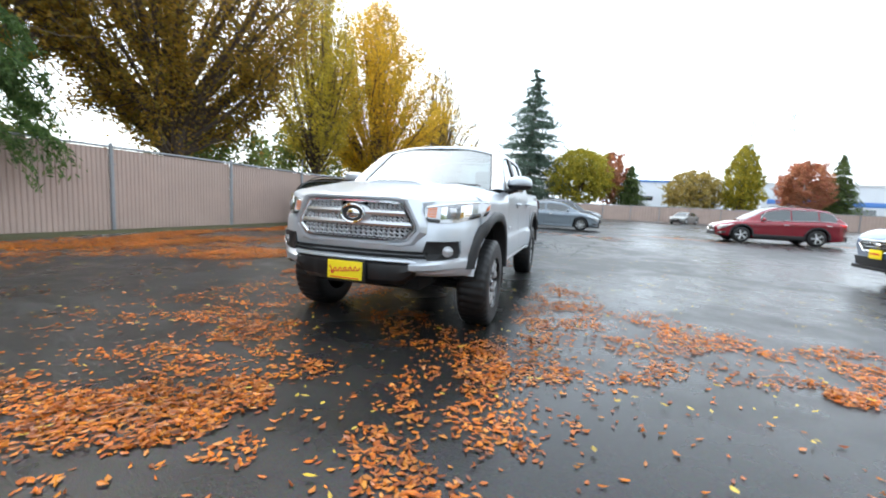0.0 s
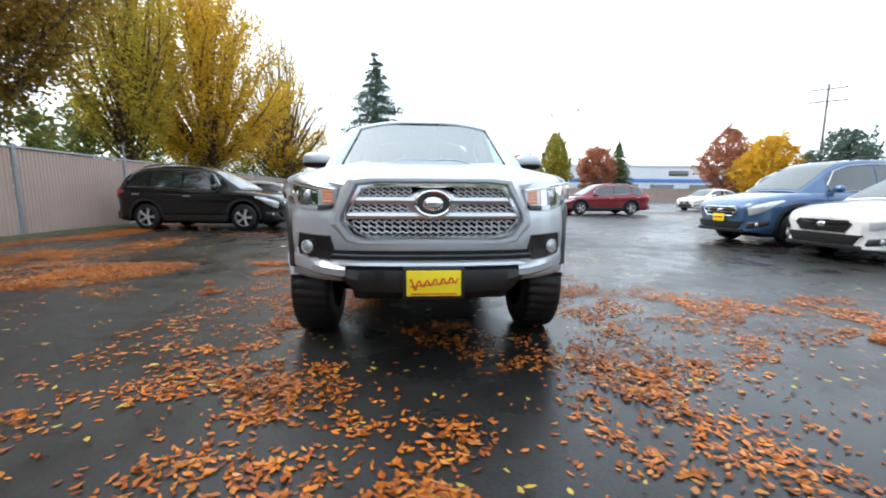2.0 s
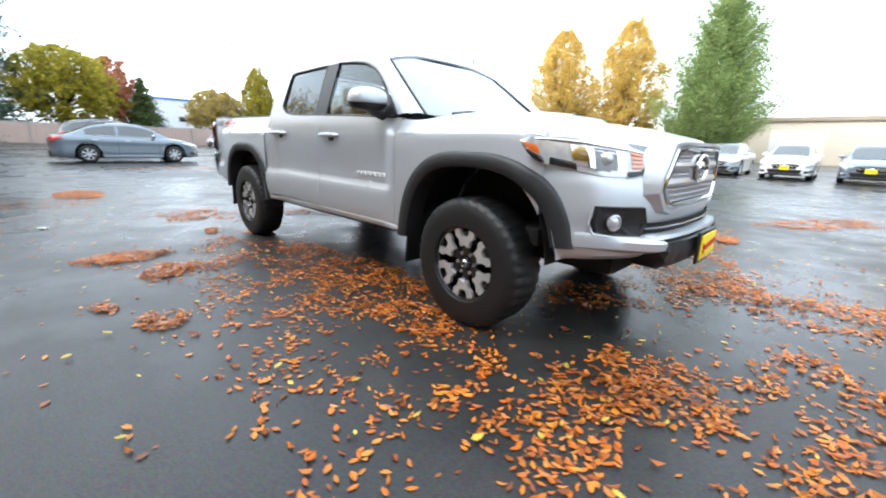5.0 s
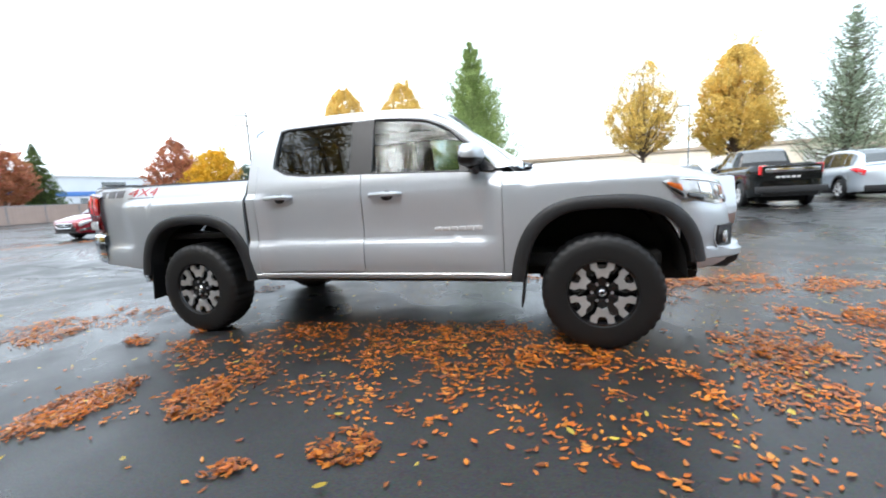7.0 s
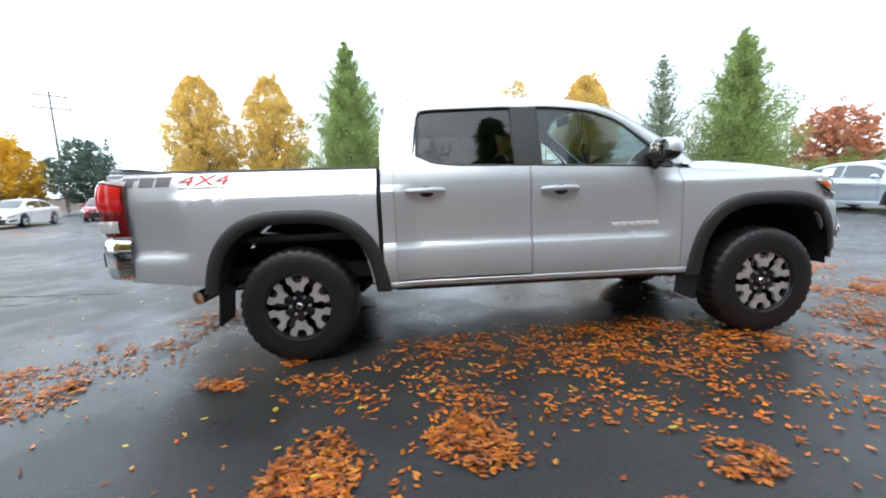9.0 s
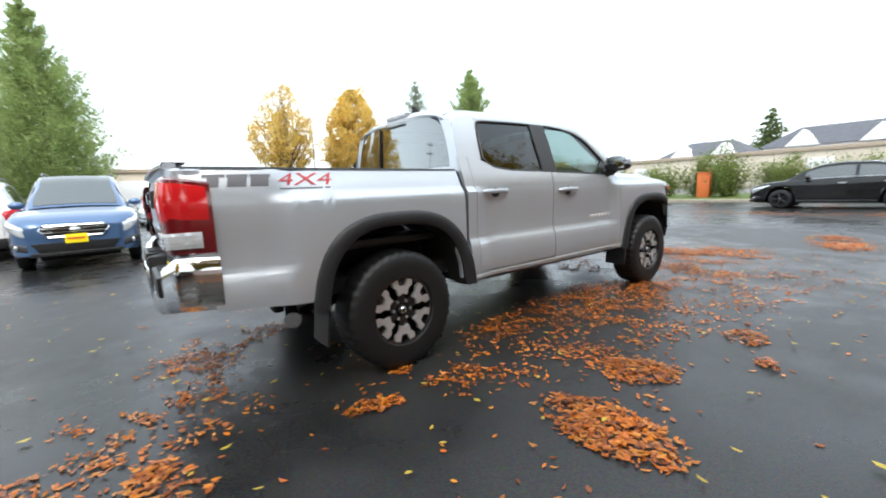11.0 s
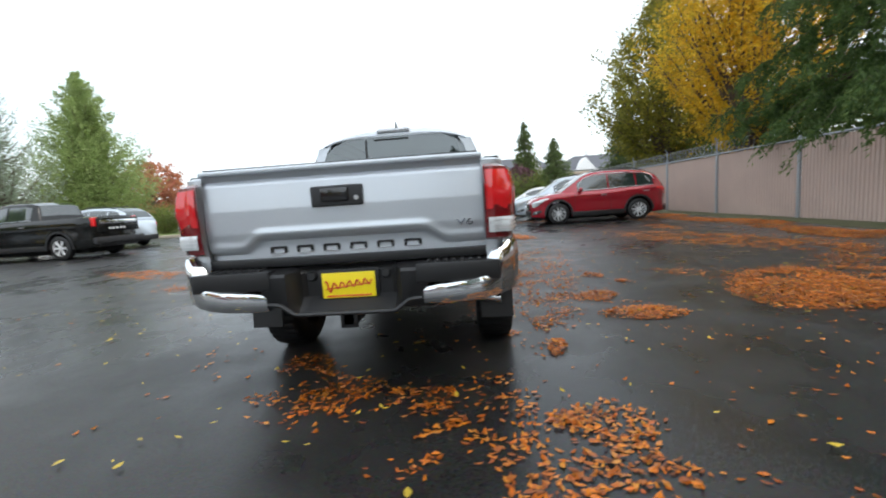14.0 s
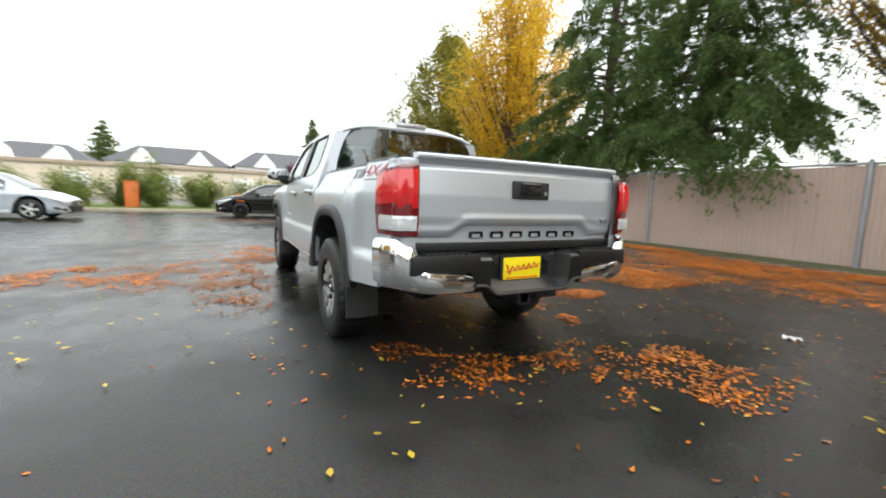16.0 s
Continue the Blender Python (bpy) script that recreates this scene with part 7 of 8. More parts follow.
broadleaf("broadleaf_tree", -66, 6.2, 10.5, 3.0, 2.4, M["crimson"], "dull red tree beyond the far fence", 28, 2600, 0.5, 22, 0.2, "round")
conifer("conifer", -64, 9.2, 8.5, 3.0, 0.8, M["needle"], "dark conifer beyond the far fence", 15, 2600, 0.6)
broadleaf("broadleaf_tree", -62, 17.2, 7.5, 3.8, 1.5, M["pale_leaf"], "pale yellow tree beyond the far fence", 29, 7000, 0.3, 30, 0.2, "round")
broadleaf("broadleaf_tree", -62, 23.2, 11.0, 2.8, 1.2, M["yellow_green"], "upright olive tree beyond the far fence", 30, 9000, 0.3, 30, 0.2, "upright")
broadleaf("broadleaf_tree", -66, 32, 9.5, 3.3, 2.0, M["crimson"], "red maple beyond the far fence", 31, 8000, 0.32, 30, 0.2, "round")
conifer("conifer", -68, 37, 11, 3.4, 0.8, M["needle"], "dark conifer beyond the far fence", 16, 2800, 0.6)
broadleaf("broadleaf_tree", -56.5, 48.7, 11.5, 4.2, 2.0, M["crimson"], "red and orange maple across the lot", 32, 8000, 0.34, 34, 0.2, "upright", 0.2)
broadleaf("broadleaf_tree", -50.6, 50.2, 9.5, 5.0, 1.2, M["orange_leaf"], "round yellow and orange tree across the lot", 33, 11000, 0.34, 34, 0.2, "upright")
broadleaf("broadleaf_tree", -43.4, 53.6, 9.5, 4.6, 1.2, M["needle_blue"], "grey green tree across the lot", 34, 7000, 0.36, 30, 0.2, "upright", 0.3)
broadleaf("broadleaf_tree", -31, 60, 9.0, 5.0, 1.2, M["needle_grey"], "hazy grey half bare trees across the lot", 35, 2600, 0.5, 24, 0.2, "round", 0.5)
# back row
broadleaf("broadleaf_tree", -24, 44.5, 14.5, 4.4, 1.8, M["gold"], "upright hornbeam turned golden yellow", 36, 22000, 0.23, 44, 0.24, "upright")
broadleaf("broadleaf_tree", -16.8, 46, 14.5, 4.4, 1.8, M["gold"], "upright hornbeam in golden leaf", 37, 22000, 0.23, 44, 0.24, "upright")
conifer("conifer", -7.6, 44, 17.5, 5.4, 0.8, M["needle_green"], "tall green cypress behind the back row", 17, 34000, 0.36, 0.3, -0.6, 44, 0.3)
broadleaf("broadleaf_tree", 7.9, 31.5, 10.0, 2.9, 3.2, M["gold"], "egg-shaped golden tree with a half bare top", 38, 15000, 0.14, 54, 0.16, "upright", 0.55)
broadleaf("broadleaf_tree", 14.2, 31.7, 10.3, 3.0, 2.6, M["gold"], "dense egg-shaped golden tree", 39, 24000, 0.17, 44, 0.16, "upright")
conifer("conifer", 19.8, 29.7, 11.4, 3.4, 0.5, M["needle_grey"], "thin grey-green conifer at the lawn", 18, 10000, 0.24, 0.18, -0.7, 44, 0.5)
conifer("conifer", 26.2, 29.2, 13.0, 4.4, 0.5, M["needle_green"], "broad green conifer at the lawn", 19, 32000, 0.3, 0.24, -0.6, 44, 0.4)
broadleaf("broadleaf_tree", 52, 45, 9.5, 4.5, 2.0, M["crimson"], "red maple behind the far buildings", 40, 3000, 0.5, 22, 0.2, "round")
conifer("conifer", 42, -7.2, 9.6, 2.4, 0.5, M["needle"], "dark conifer at the end of the lot", 41, 4200, 0.42)
conifer("conifer", 43, -10.6, 7.4, 3.0, 0.5, M["needle"], "broad dark conifer at the end of the lot", 42, 4200, 0.42)
broadleaf("broadleaf_tree", 40, -6.0, 4.2, 2.4, 0.6, M["plum"], "plum-leaved bush at the end of the lot", 43, 2200, 0.3, 18, 0.1, "round")
conifer("conifer", 95, 21, 14, 5.5, 1.0, M["needle"], "dark round conifer on the skyline", 44, 2600, 0.9, 0.3, 0.1, 18)
for k in range(17):
    shrub("shrub", 22.4 + 0.5 * math.sin(k * 2.2), -5.5 + 2.0 * k + 0.3 * math.sin(k * 1.7), 2.3 + 0.4 * math.sin(k * 1.3 + 1), 1.35 + 0.15 * math.sin(k * 2.9), M["shrub_green"], "bushy green and yellowing hedge shrub", 80 + k)

# ---- buildings and masts in the distance ----
M["cream"] = mat("cream_stucco", (0.66, 0.58, 0.46), 0.8, vary=0.06, scale=0.5, bump=0.1, bump_scale=8)
M["white_wall"] = mat("white_metal_wall", (0.72, 0.75, 0.78), 0.6, vary=0.05, scale=0.4)
M["blue_trim"] = mat("blue_trim", (0.10, 0.25, 0.62), 0.5, vary=0.06)
M["slate"] = mat("dark_shingle_roof", (0.10, 0.105, 0.12), 0.85, vary=0.2, scale=1.5, bump=0.3, bump_scale=12)
M["tan_trim"] = mat("tan_fascia", (0.40, 0.32, 0.24), 0.8, vary=0.1, scale=1)
M["wood_pole"] = mat("weathered_wood", (0.20, 0.17, 0.15), 0.9, vary=0.2, scale=4, bump=0.3, bump_scale=30)
# distance haze is put into this steel's light colour
M["haze_steel"] = mat("pale_steel", (0.62, 0.66, 0.70), 0.6, 0.2, vary=0.05)
M["orange_panel"] = mat("orange_panel", (0.72, 0.17, 0.04), 0.5, vary=0.08, scale=3)


def hall(name, x, y, sx, sy, h, wall, trim, label, windows=(), roofx=0.4):
    """A flat-roofed building; windows are (face, along, z, width, height, material)."""
    root = thing(name, pose(x, y, 0), label, "building", "far buildings")
    b = bmesh.new()
    box(b, (0, 0, h / 2), (sx, sy, h), 0.05)
    part("wall", b, wall, root)
    b = bmesh.new()
    box(b, (0, 0, h + 0.1), (sx + roofx, sy + roofx, 0.45), 0.05)
    part("roof_edge", b, trim, root)
    for face, u, z, w, hh, m in windows:
        b = bmesh.new()
        if face in "EW":
            sg = 1 if face == "E" else -1
            box(b, (sg * (sx / 2 + 0.02), u, z), (0.12, w, hh), 0.02)
        else:
            sg = 1 if face == "N" else -1
            box(b, (u, sg * (sy / 2 + 0.02), z), (w, 0.12, hh), 0.02)
        part("opening", b, m, root)
    return root


hall("long_building", 20, 60, 70, 10, 4.5, M["cream"], M["tan_trim"], "long low cream building with white doors",
     [("S", u, 1.9, 4.5, 3.2, M["white_trim"]) for u in (-22, -13, -1, 12, 23)] + [("S", u, 2.4, 1.8, 1.2, M["far_glass"]) for u in (-28, -7, 6, 18, 29)])
hall("low_building", 60, 20, 8, 76, 3.7, M["cream"], M["tan_trim"], "low cream building with a tan fascia along the street",
     [("W", u, 1.9, 2.2, 1.9, M["white_trim"]) for u in (-30, -21, -13, -4, 6, 15, 24, 32)])


def gable_house(name, x, y, sx, sy, h, ridge, label, k):
    """A house with a dark hipped roof, white gables and windows that look across the lot."""
    root = thing(name, pose(x, y, 0), label, "house", "far houses")
    b = bmesh.new()
    box(b, (0, 0, h / 2), (sx, sy, h), 0.03)
    part("wall", b, M["white_trim"], root)
    b = bmesh.new()
    e = 0.5
    low = [b.verts.new((a * (sx / 2 + e), c * (sy / 2 + e), h)) for a, c in ((-1, -1), (1, -1), (1, 1), (-1, 1))]
    top = [b.verts.new((0, c * (sy / 2 - sx * 0.35), ridge)) for c in (-1, 1)]
    for q in ((low[0], low[1], top[0]), (low[1], low[2], top[1], top[0]), (low[2], low[3], top[1]), (low[3], low[0], top[0], top[1]), tuple(low[::-1])):
        b.faces.new(q)
    part("roof", b, M["slate"], root, angle=10)
    for u in (-sy * 0.25, sy * 0.22):
        b = bmesh.new()
        gh = (ridge - h) * 0.75
        prism(b, [(u - 2.0, h - 0.1), (u + 2.0, h - 0.1), (u, h + gh)], -sx / 2 - 0.7, -sx / 2 + 2.5, "x")
        part("gable", b, M["white_trim"], root)
    b = bmesh.new()
    box(b, (0.5, sy * 0.1, ridge + 0.3), (0.8, 0.8, 1.6), 0.03)
    part("chimney", b, M["white_trim"], root)
    for u in np.linspace(-sy * 0.4, sy * 0.4, 5):
        for z in (1.7, 4.3):
            if z < h - 0.6:
                b = bmesh.new()
                box(b, (-sx / 2 - 0.02, u, z), (0.1, 1.3, 1.3), 0.02)
                part("window", b, M["far_glass"], root)
    return root


for k, (x, y, sy, h, r) in enumerate(((80, -9, 17, 5.6, 8.6), (82, 9, 17, 5.4, 8.4), (84, 27, 14, 5.0, 7.8), (82, -27, 16, 5.4, 8.4))):
    gable_house("house", x, y, 10, sy, h, r, "white house with a dark shingle roof and gables", k)

hall("warehouse", -102, 22, 12, 20, 8.2, M["white_wall"], M["blue_trim"], "white warehouse with a blue roof edge",
     [("E", u, 4.5, 3.0, 1.0, M["far_glass"]) for u in (-6, 0, 6)])
hall("showroom", -98, 66, 14, 60, 8.0, M["white_wall"], M["white_trim"], "white showroom with a blue band and dark windows",
     [("E", 0, 4.6, 58, 0.9, M["blue_trim"])] + [("E", u, 2.4, 6.0, 2.6, M["far_glass"]) for u in (-24, -15, -6, 4, 13, 22)] + [("E", u, 6.4, 5.0, 1.2, M["far_glass"]) for u in (-18, -2, 14)])

# wooden utility pole
pole = thing("utility_pole", pose(-45, 52, 0), "wooden utility pole with two crossarms", "pole")
bm = bmesh.new()
tube(bm, [(0, 0, 0), (0, 0, 15)], [0.18, 0.12], 10)
part("mast", bm, M["wood_pole"], pole)
for z, w in ((14.4, 3.4), (12.9, 3.8)):
    bm = bmesh.new()
    box(bm, (0.12, 0, z), (0.12, w, 0.14), 0.02, Matrix.Rotation(-0.75, 3, "Z"))
    part("crossarm", bm, M["wood_pole"], pole)
    for u in (-0.45, -0.2, 0.2, 0.45):
        bm = bmesh.new()
        lathe(bm, [(0, 0.06), (0.12, 0.07), (0.2, 0.03), (0.24, 0.001)], 8, "z", (0.12 + u * w * math.sin(0.75), u * w * math.cos(0.75), z + 0.07))
        part("insulator", bm, M["steel"], pole)

# lamp post behind the back row
lamp = thing("street_lamp", pose(13.3, 39.5, 0), "grey lot lamp post with a flat head", "lamp")
bm = bmesh.new()
tube(bm, [(0, 0, 0), (0, 0, 7.6)], [0.09, 0.06], 10)
part("mast", bm, M["steel"], lamp)
bm = bmesh.new()
box(bm, (-0.55, 0, 7.6), (1.1, 0.32, 0.12), 0.03)
part("head", bm, M["steel"], lamp)

# transmission towers far behind the showroom
for px, py, ph in ((-245, 84, 52), (-265, 108, 60)):
    tower = thing("transmission_tower", pose(px, py, 0), "steel transmission tower on the skyline, its colour paled for haze", "tower", "transmission towers")
    bm = bmesh.new()
    for a, c in ((-1, -1), (1, -1), (1, 1), (-1, 1)):
        tube(bm, [(a * 4.5, c * 4.5, 0), (a * 1.2, c * 1.2, ph * 0.6), (a * 0.5, c * 0.5, ph)], 0.16, 4)
    for k in range(9):
        z0, z1 = ph * k / 9, ph * (k + 1) / 9
        w0, w1 = along([(0, 4.5), (ph * 0.6, 1.2), (ph, 0.5)], z0), along([(0, 4.5), (ph * 0.6, 1.2), (ph, 0.5)], z1)
        for a, c, d, e in ((-1, -1, 1, -1), (1, -1, 1, 1), (1, 1, -1, 1), (-1, 1, -1, -1)):
            tube(bm, [(a * w0, c * w0, z0), (d * w1, e * w1, z1)], 0.09, 3)
    part("lattice_mast", bm, M["haze_steel"], tower)
    for z in (0.66, 0.8, 0.93):
        bm = bmesh.new()
        tube(bm, [(0, -7.5, ph * z), (0, 0, ph * z + 1.2), (0, 7.5, ph * z)], 0.14, 4)
        part("cross_beam", bm, M["haze_steel"], tower)

# orange cabinets at the hedge
for x, y, w, h in ((21.6, 5.7, 0.6, 1.3), (21.4, 13.0, 0.8, 0.7), (21.5, 0.6, 0.7, 0.8)):
    cab_ = thing("utility_cabinet", pose(x, y, 0.13), "orange utility cabinet standing at the hedge", "cabinet", "utility cabinets")
    bm = bmesh.new()
    box(bm, (0, 0, h / 2), (0.35, w, h), 0.03)
    part("cabinet_body", bm, M["orange_panel"], cab_)
    bm = bmesh.new()
    box(bm, (0, 0, h + 0.02), (0.42, w + 0.06, 0.05), 0.015)
    part("lid", bm, M["orange_panel"], cab_)

# razor wire coils above the fence beyond the red crossover
wire = thing("razor_wire", pose(0, FY, 0), "steel razor wire coils on the fence top", "wire")
bm = bmesh.new()
tube(bm, [(8 + 0.012 * k, 0.18 * math.cos(k * 0.32), 2.22 + 0.18 * math.sin(k * 0.32)) for k in range(2400)], 0.008, 3)
part("coil", bm, M["steel"], wire)
# scrap of paper on the asphalt
M["damp_paper"] = mat("damp_paper", (0.62, 0.60, 0.57), 0.7, vary=0.1, scale=20)
scrap = thing("paper_scrap", pose(-3.2, -2.6, 0.004, 0, 0, 25), "crumpled damp white paper scrap on the asphalt", "litter")
bm = bmesh.new()
lattice(bm, [[(0.016 * i - 0.06, 0.014 * j - 0.03, 0.012 + 0.012 * math.sin(i * 1.7 + j * 2.3)) for j in range(6)] for i in range(9)])
part("sheet", bm, M["damp_paper"], scrap)
# cracks filled with dark sealant
M["sealant"] = mat("crack_sealant", (0.006, 0.006, 0.006), 0.7, vary=0.2, spec=0.2)
for ci, (xa, ya, xb, yb) in enumerate(((-4.5, 1.55, -9.5, 2.2), (-5.2, 1.2, -9.5, 0.95))):
    crng = np.random.default_rng(70 + ci)
    n = 46
    wob = np.cumsum(crng.normal(size=n)) * 0.035
    bm = bmesh.new()
    rows = []
    for k in range(n):
        t = k / (n - 1)
        w = 0.006 + 0.010 * crng.random() * (0.4 + crng.random())
        x, y = lerp(xa, xb, t), lerp(ya, yb, t) + wob[k] - wob[-1] * t
        rows.append([(x, y - w, 0.004), (x, y + w, 0.004)])
    lattice(bm, rows)
    tagged(finish("pavement_crack", bm, M["sealant"]), "dark wet crack running through the asphalt", "crack", kind="structure")

# ---- fallen leaves ----
M["fallen"] = leaf_mat("fallen_leaves", [(0.66, 0.16, 0.013), (0.82, 0.27, 0.024), (0.26, 0.065, 0.014), (0.66, 0.17, 0.013), (0.13, 0.042, 0.015), (0.50, 0.115, 0.015), (0.74, 0.30, 0.045), (0.34, 0.085, 0.016)], 0.12, 0.3)
M["fallen_yellow"] = leaf_mat("fallen_yellow_leaves", [(0.62, 0.42, 0.03), (0.70, 0.50, 0.06), (0.50, 0.36, 0.05)], 0.1, 0.4)
lrng = np.random.default_rng(5)
beds, drifts = [], []
DENSE = {"D": 3000, "M": 1050, "L": 330, "S": 140}


def drift(x, y, rx, ry, turn, amount):
    """A drift of leaves: an ellipse of that reach, turned by degrees; D dense, M thinned, L loose, S sparse."""
    drifts.append((x, y, rx, ry, radians(turn), DENSE[amount]))


def amount_at(p, d):
    """Leaves to the square metre that a drift lays at the points p."""
    x, y, rx, ry, a, most = d
    u, v = p[:, 0] - x, p[:, 1] - y
    e = np.sqrt(((u * math.cos(a) + v * math.sin(a)) / rx) ** 2 + ((v * math.cos(a) - u * math.sin(a)) / ry) ** 2)
    return most * np.clip((1.3 - e) / 0.55, 0, 1) if most < 2000 else most * np.clip((1.22 - e) / 0.3, 0, 1)


def lay_drifts():
    """Strews all drifts; where two overlap the thicker one counts, and clots break the edges."""
    for d in drifts:
        x, y, rx, ry, a, most = d
        n = int(4 * 1.7 * rx * ry * most * 1.5)
        u, v = lrng.uniform(-1.3, 1.3, n) * rx, lrng.uniform(-1.3, 1.3, n) * ry
        p = np.stack([x + u * math.cos(a) - v * math.sin(a), y + u * math.sin(a) + v * math.cos(a), np.full(n, 0.003)], 1)
        own = amount_at(p, d)
        p, own = p[own > 0], own[own > 0]
        near = [q for q in drifts if abs(q[0] - x) < 1.3 * (rx + q[2]) and abs(q[1] - y) < 1.3 * (rx + q[2])]
        every = np.stack([amount_at(p, q) for q in near], 0)
        chance = own / most * every.max(0) / np.maximum(every.sum(0), 1e-6)
        clot = np.array([noise.noise(Vector((q[0] * 2.6, q[1] * 2.6, 1.0))) + 0.6 * noise.noise(Vector((q[0] * 7, q[1] * 7, 4.0))) for q in p.tolist()])
        chance *= np.clip(1.0 + 1.2 * clot if most > 1500 else 0.55 + 2.3 * clot, 0.06, 1.0)
        keep = lrng.random(len(p)) < chance
        p = p[keep]
        p[:, 2] += lrng.uniform(0, 1, len(p)) ** 2 * 0.025 * np.clip(every.max(0)[keep] / 3000, 0, 1)
        beds.append(p)


def scatter(x0, x1, y0, y1, per):
    n = int((x1 - x0) * (y1 - y0) * per)
    p = np.stack([lrng.uniform(x0, x1, n), lrng.uniform(y0, y1, n), np.full(n, 0.003)], 1)
    keep = np.array([noise.noise(Vector((q[0] * 0.55, q[1] * 0.55, 3.0))) + 0.35 * noise.noise(Vector((q[0] * 1.9, q[1] * 1.9, 8.0))) for q in p]) > lrng.uniform(-0.45, 0.35, n)
    beds.append(p[keep])


def leaf_mesh(name, pts, size, material, label, tilt=0.5):
    """Curled lobed leaves, eight corners each, lying every way."""
    n = len(pts)
    s = size * lrng.uniform(0.4, 1.0, n) ** 0.8 * 1.35
    a = lrng.uniform(0, 2 * math.pi, n)
    lx = np.array([-0.55, -0.28, 0.18, 0.55, 0.05, -0.30])
    ly = np.array([0.0, 0.26, 0.30, 0.06, -0.30, -0.18])
    lz = np.array([0.06, 0.10, 0.05, 0.16, 0.07, 0.10])
    tx, ty = lrng.normal(size=n) * tilt, lrng.normal(size=n) * tilt
    curl = lrng.uniform(0.02, 0.8, n) ** 1.6
    wid = lrng.uniform(0.45, 1.05, n)
    X, Y = lx[None] * s[:, None], ly[None] * (s * wid)[:, None]
    Z = lz[None] * (s * curl)[:, None] + np.abs(X * tx[:, None] + Y * ty[:, None]) * 0.5
    c, d = np.cos(a)[:, None], np.sin(a)[:, None]
    v = np.stack([pts[:, 0:1] + X * c - Y * d, pts[:, 1:2] + X * d + Y * c, pts[:, 2:3] + Z], 2).reshape(-1, 3)
    i = np.arange(n)[:, None] * 6
    f = np.concatenate([i + np.array([0, 1, 2, 3]), i + np.array([0, 3, 4, 5])], 0)
    ob = raw(name, v.tolist(), f.tolist(), material)
    return tagged(ob, label, "leaves", kind="stuff")


# round the truck
drift(-0.60, -4.95, 1.35, 0.80, 70, "M")
drift(2.89, -1.87, 0.59, 0.31, 104, "L")
drift(2.74, -0.75, 0.35, 0.26, 72, "M")
drift(2.15, -1.31, 0.63, 0.29, 48, "L")
drift(1.13, -1.93, 0.51, 0.26, 44, "S")
drift(3.51, -0.77, 0.41, 0.27, 116, "M")
drift(3.18, -0.03, 0.25, 0.17, 101, "M")
drift(3.91, -0.35, 0.46, 0.27, 109, "D")
drift(4.24, -0.44, 0.34, 0.13, 75, "M")
drift(3.82, 0.14, 0.29, 0.19, 71, "M")
drift(4.16, 0.23, 0.42, 0.12, 109, "S")
drift(3.65, 0.92, 0.28, 0.25, 33, "M")
drift(3.48, 1.27, 0.28, 0.22, 170, "M")
drift(2.21, 0.56, 0.35, 0.28, 90, "M")
drift(2.60, 1.05, 0.45, 0.17, 11, "D")
drift(3.22, 1.00, 0.25, 0.18, 11, "L")
drift(0.97, 1.39, 1.08, 0.31, 1, "M")
drift(2.43, 1.44, 0.44, 0.27, 169, "M")
drift(1.34, 1.99, 0.58, 0.42, 176, "L")
drift(2.24, 2.13, 0.26, 0.18, 137, "M")
drift(1.08, 2.65, 0.65, 0.25, 27, "M")
drift(1.51, 3.22, 0.48, 0.26, 117, "M")
drift(1.47, 3.69, 0.41, 0.14, 143, "M")
drift(2.18, 3.25, 0.14, 0.11, 117, "D")
drift(2.25, 2.70, 0.30, 0.21, 179, "L")
drift(3.25, 1.50, 0.24, 0.15, 126, "L")
drift(-0.84, -3.97, 0.67, 0.54, 86, "D")
drift(0.31, -3.41, 0.49, 0.26, 57, "L")
drift(-0.70, -1.68, 0.59, 0.48, 68, "L")
drift(1.03, -2.03, 0.38, 0.18, 25, "L")
drift(0.69, -1.21, 1.07, 0.21, 4, "M")
drift(1.42, -1.56, 0.49, 0.33, 31, "L")
drift(2.28, -1.09, 0.32, 0.22, 70, "M")
drift(2.73, -0.86, 0.22, 0.19, 25, "D")
drift(2.71, -0.56, 0.16, 0.15, 94, "M")
drift(2.41, -0.63, 0.16, 0.09, 119, "M")
drift(3.05, -0.28, 0.25, 0.16, 91, "M")
drift(2.12, -1.42, 0.19, 0.13, 58, "M")
drift(2.10, -1.97, 0.21, 0.12, 49, "L")
drift(2.42, -2.16, 0.12, 0.09, 65, "L")
drift(2.70, -1.78, 0.10, 0.05, 63, "M")
drift(2.85, -1.90, 0.14, 0.05, 70, "M")
drift(2.87, -1.47, 0.11, 0.07, 54, "L")
drift(3.01, -1.22, 0.11, 0.04, 76, "M")
drift(1.84, 0.11, 0.31, 0.23, 75, "M")
drift(2.13, 0.90, 0.24, 0.20, 125, "M")
drift(1.76, 1.55, 0.69, 0.32, 123, "L")
drift(1.91, 2.06, 0.84, 0.45, 125, "L")
drift(1.40, 3.70, 0.61, 0.36, 114, "M")
drift(2.62, 1.65, 0.32, 0.19, 111, "L")
drift(2.92, 0.91, 0.22, 0.11, 139, "L")
drift(-1.29, -2.12, 0.32, 0.18, 88, "D")
drift(-0.63, -1.92, 0.20, 0.16, 128, "D")
drift(0.42, -2.17, 0.15, 0.13, 14, "D")
drift(0.00, -2.41, 0.09, 0.05, 33, "D")
drift(-0.51, -0.95, 0.56, 0.30, 174, "M")
drift(-0.76, -1.51, 0.49, 0.25, 168, "M")
drift(-1.44, -1.22, 0.27, 0.13, 159, "M")
drift(0.75, -0.69, 0.71, 0.23, 6, "M")
drift(0.10, -1.38, 0.43, 0.31, 157, "L")
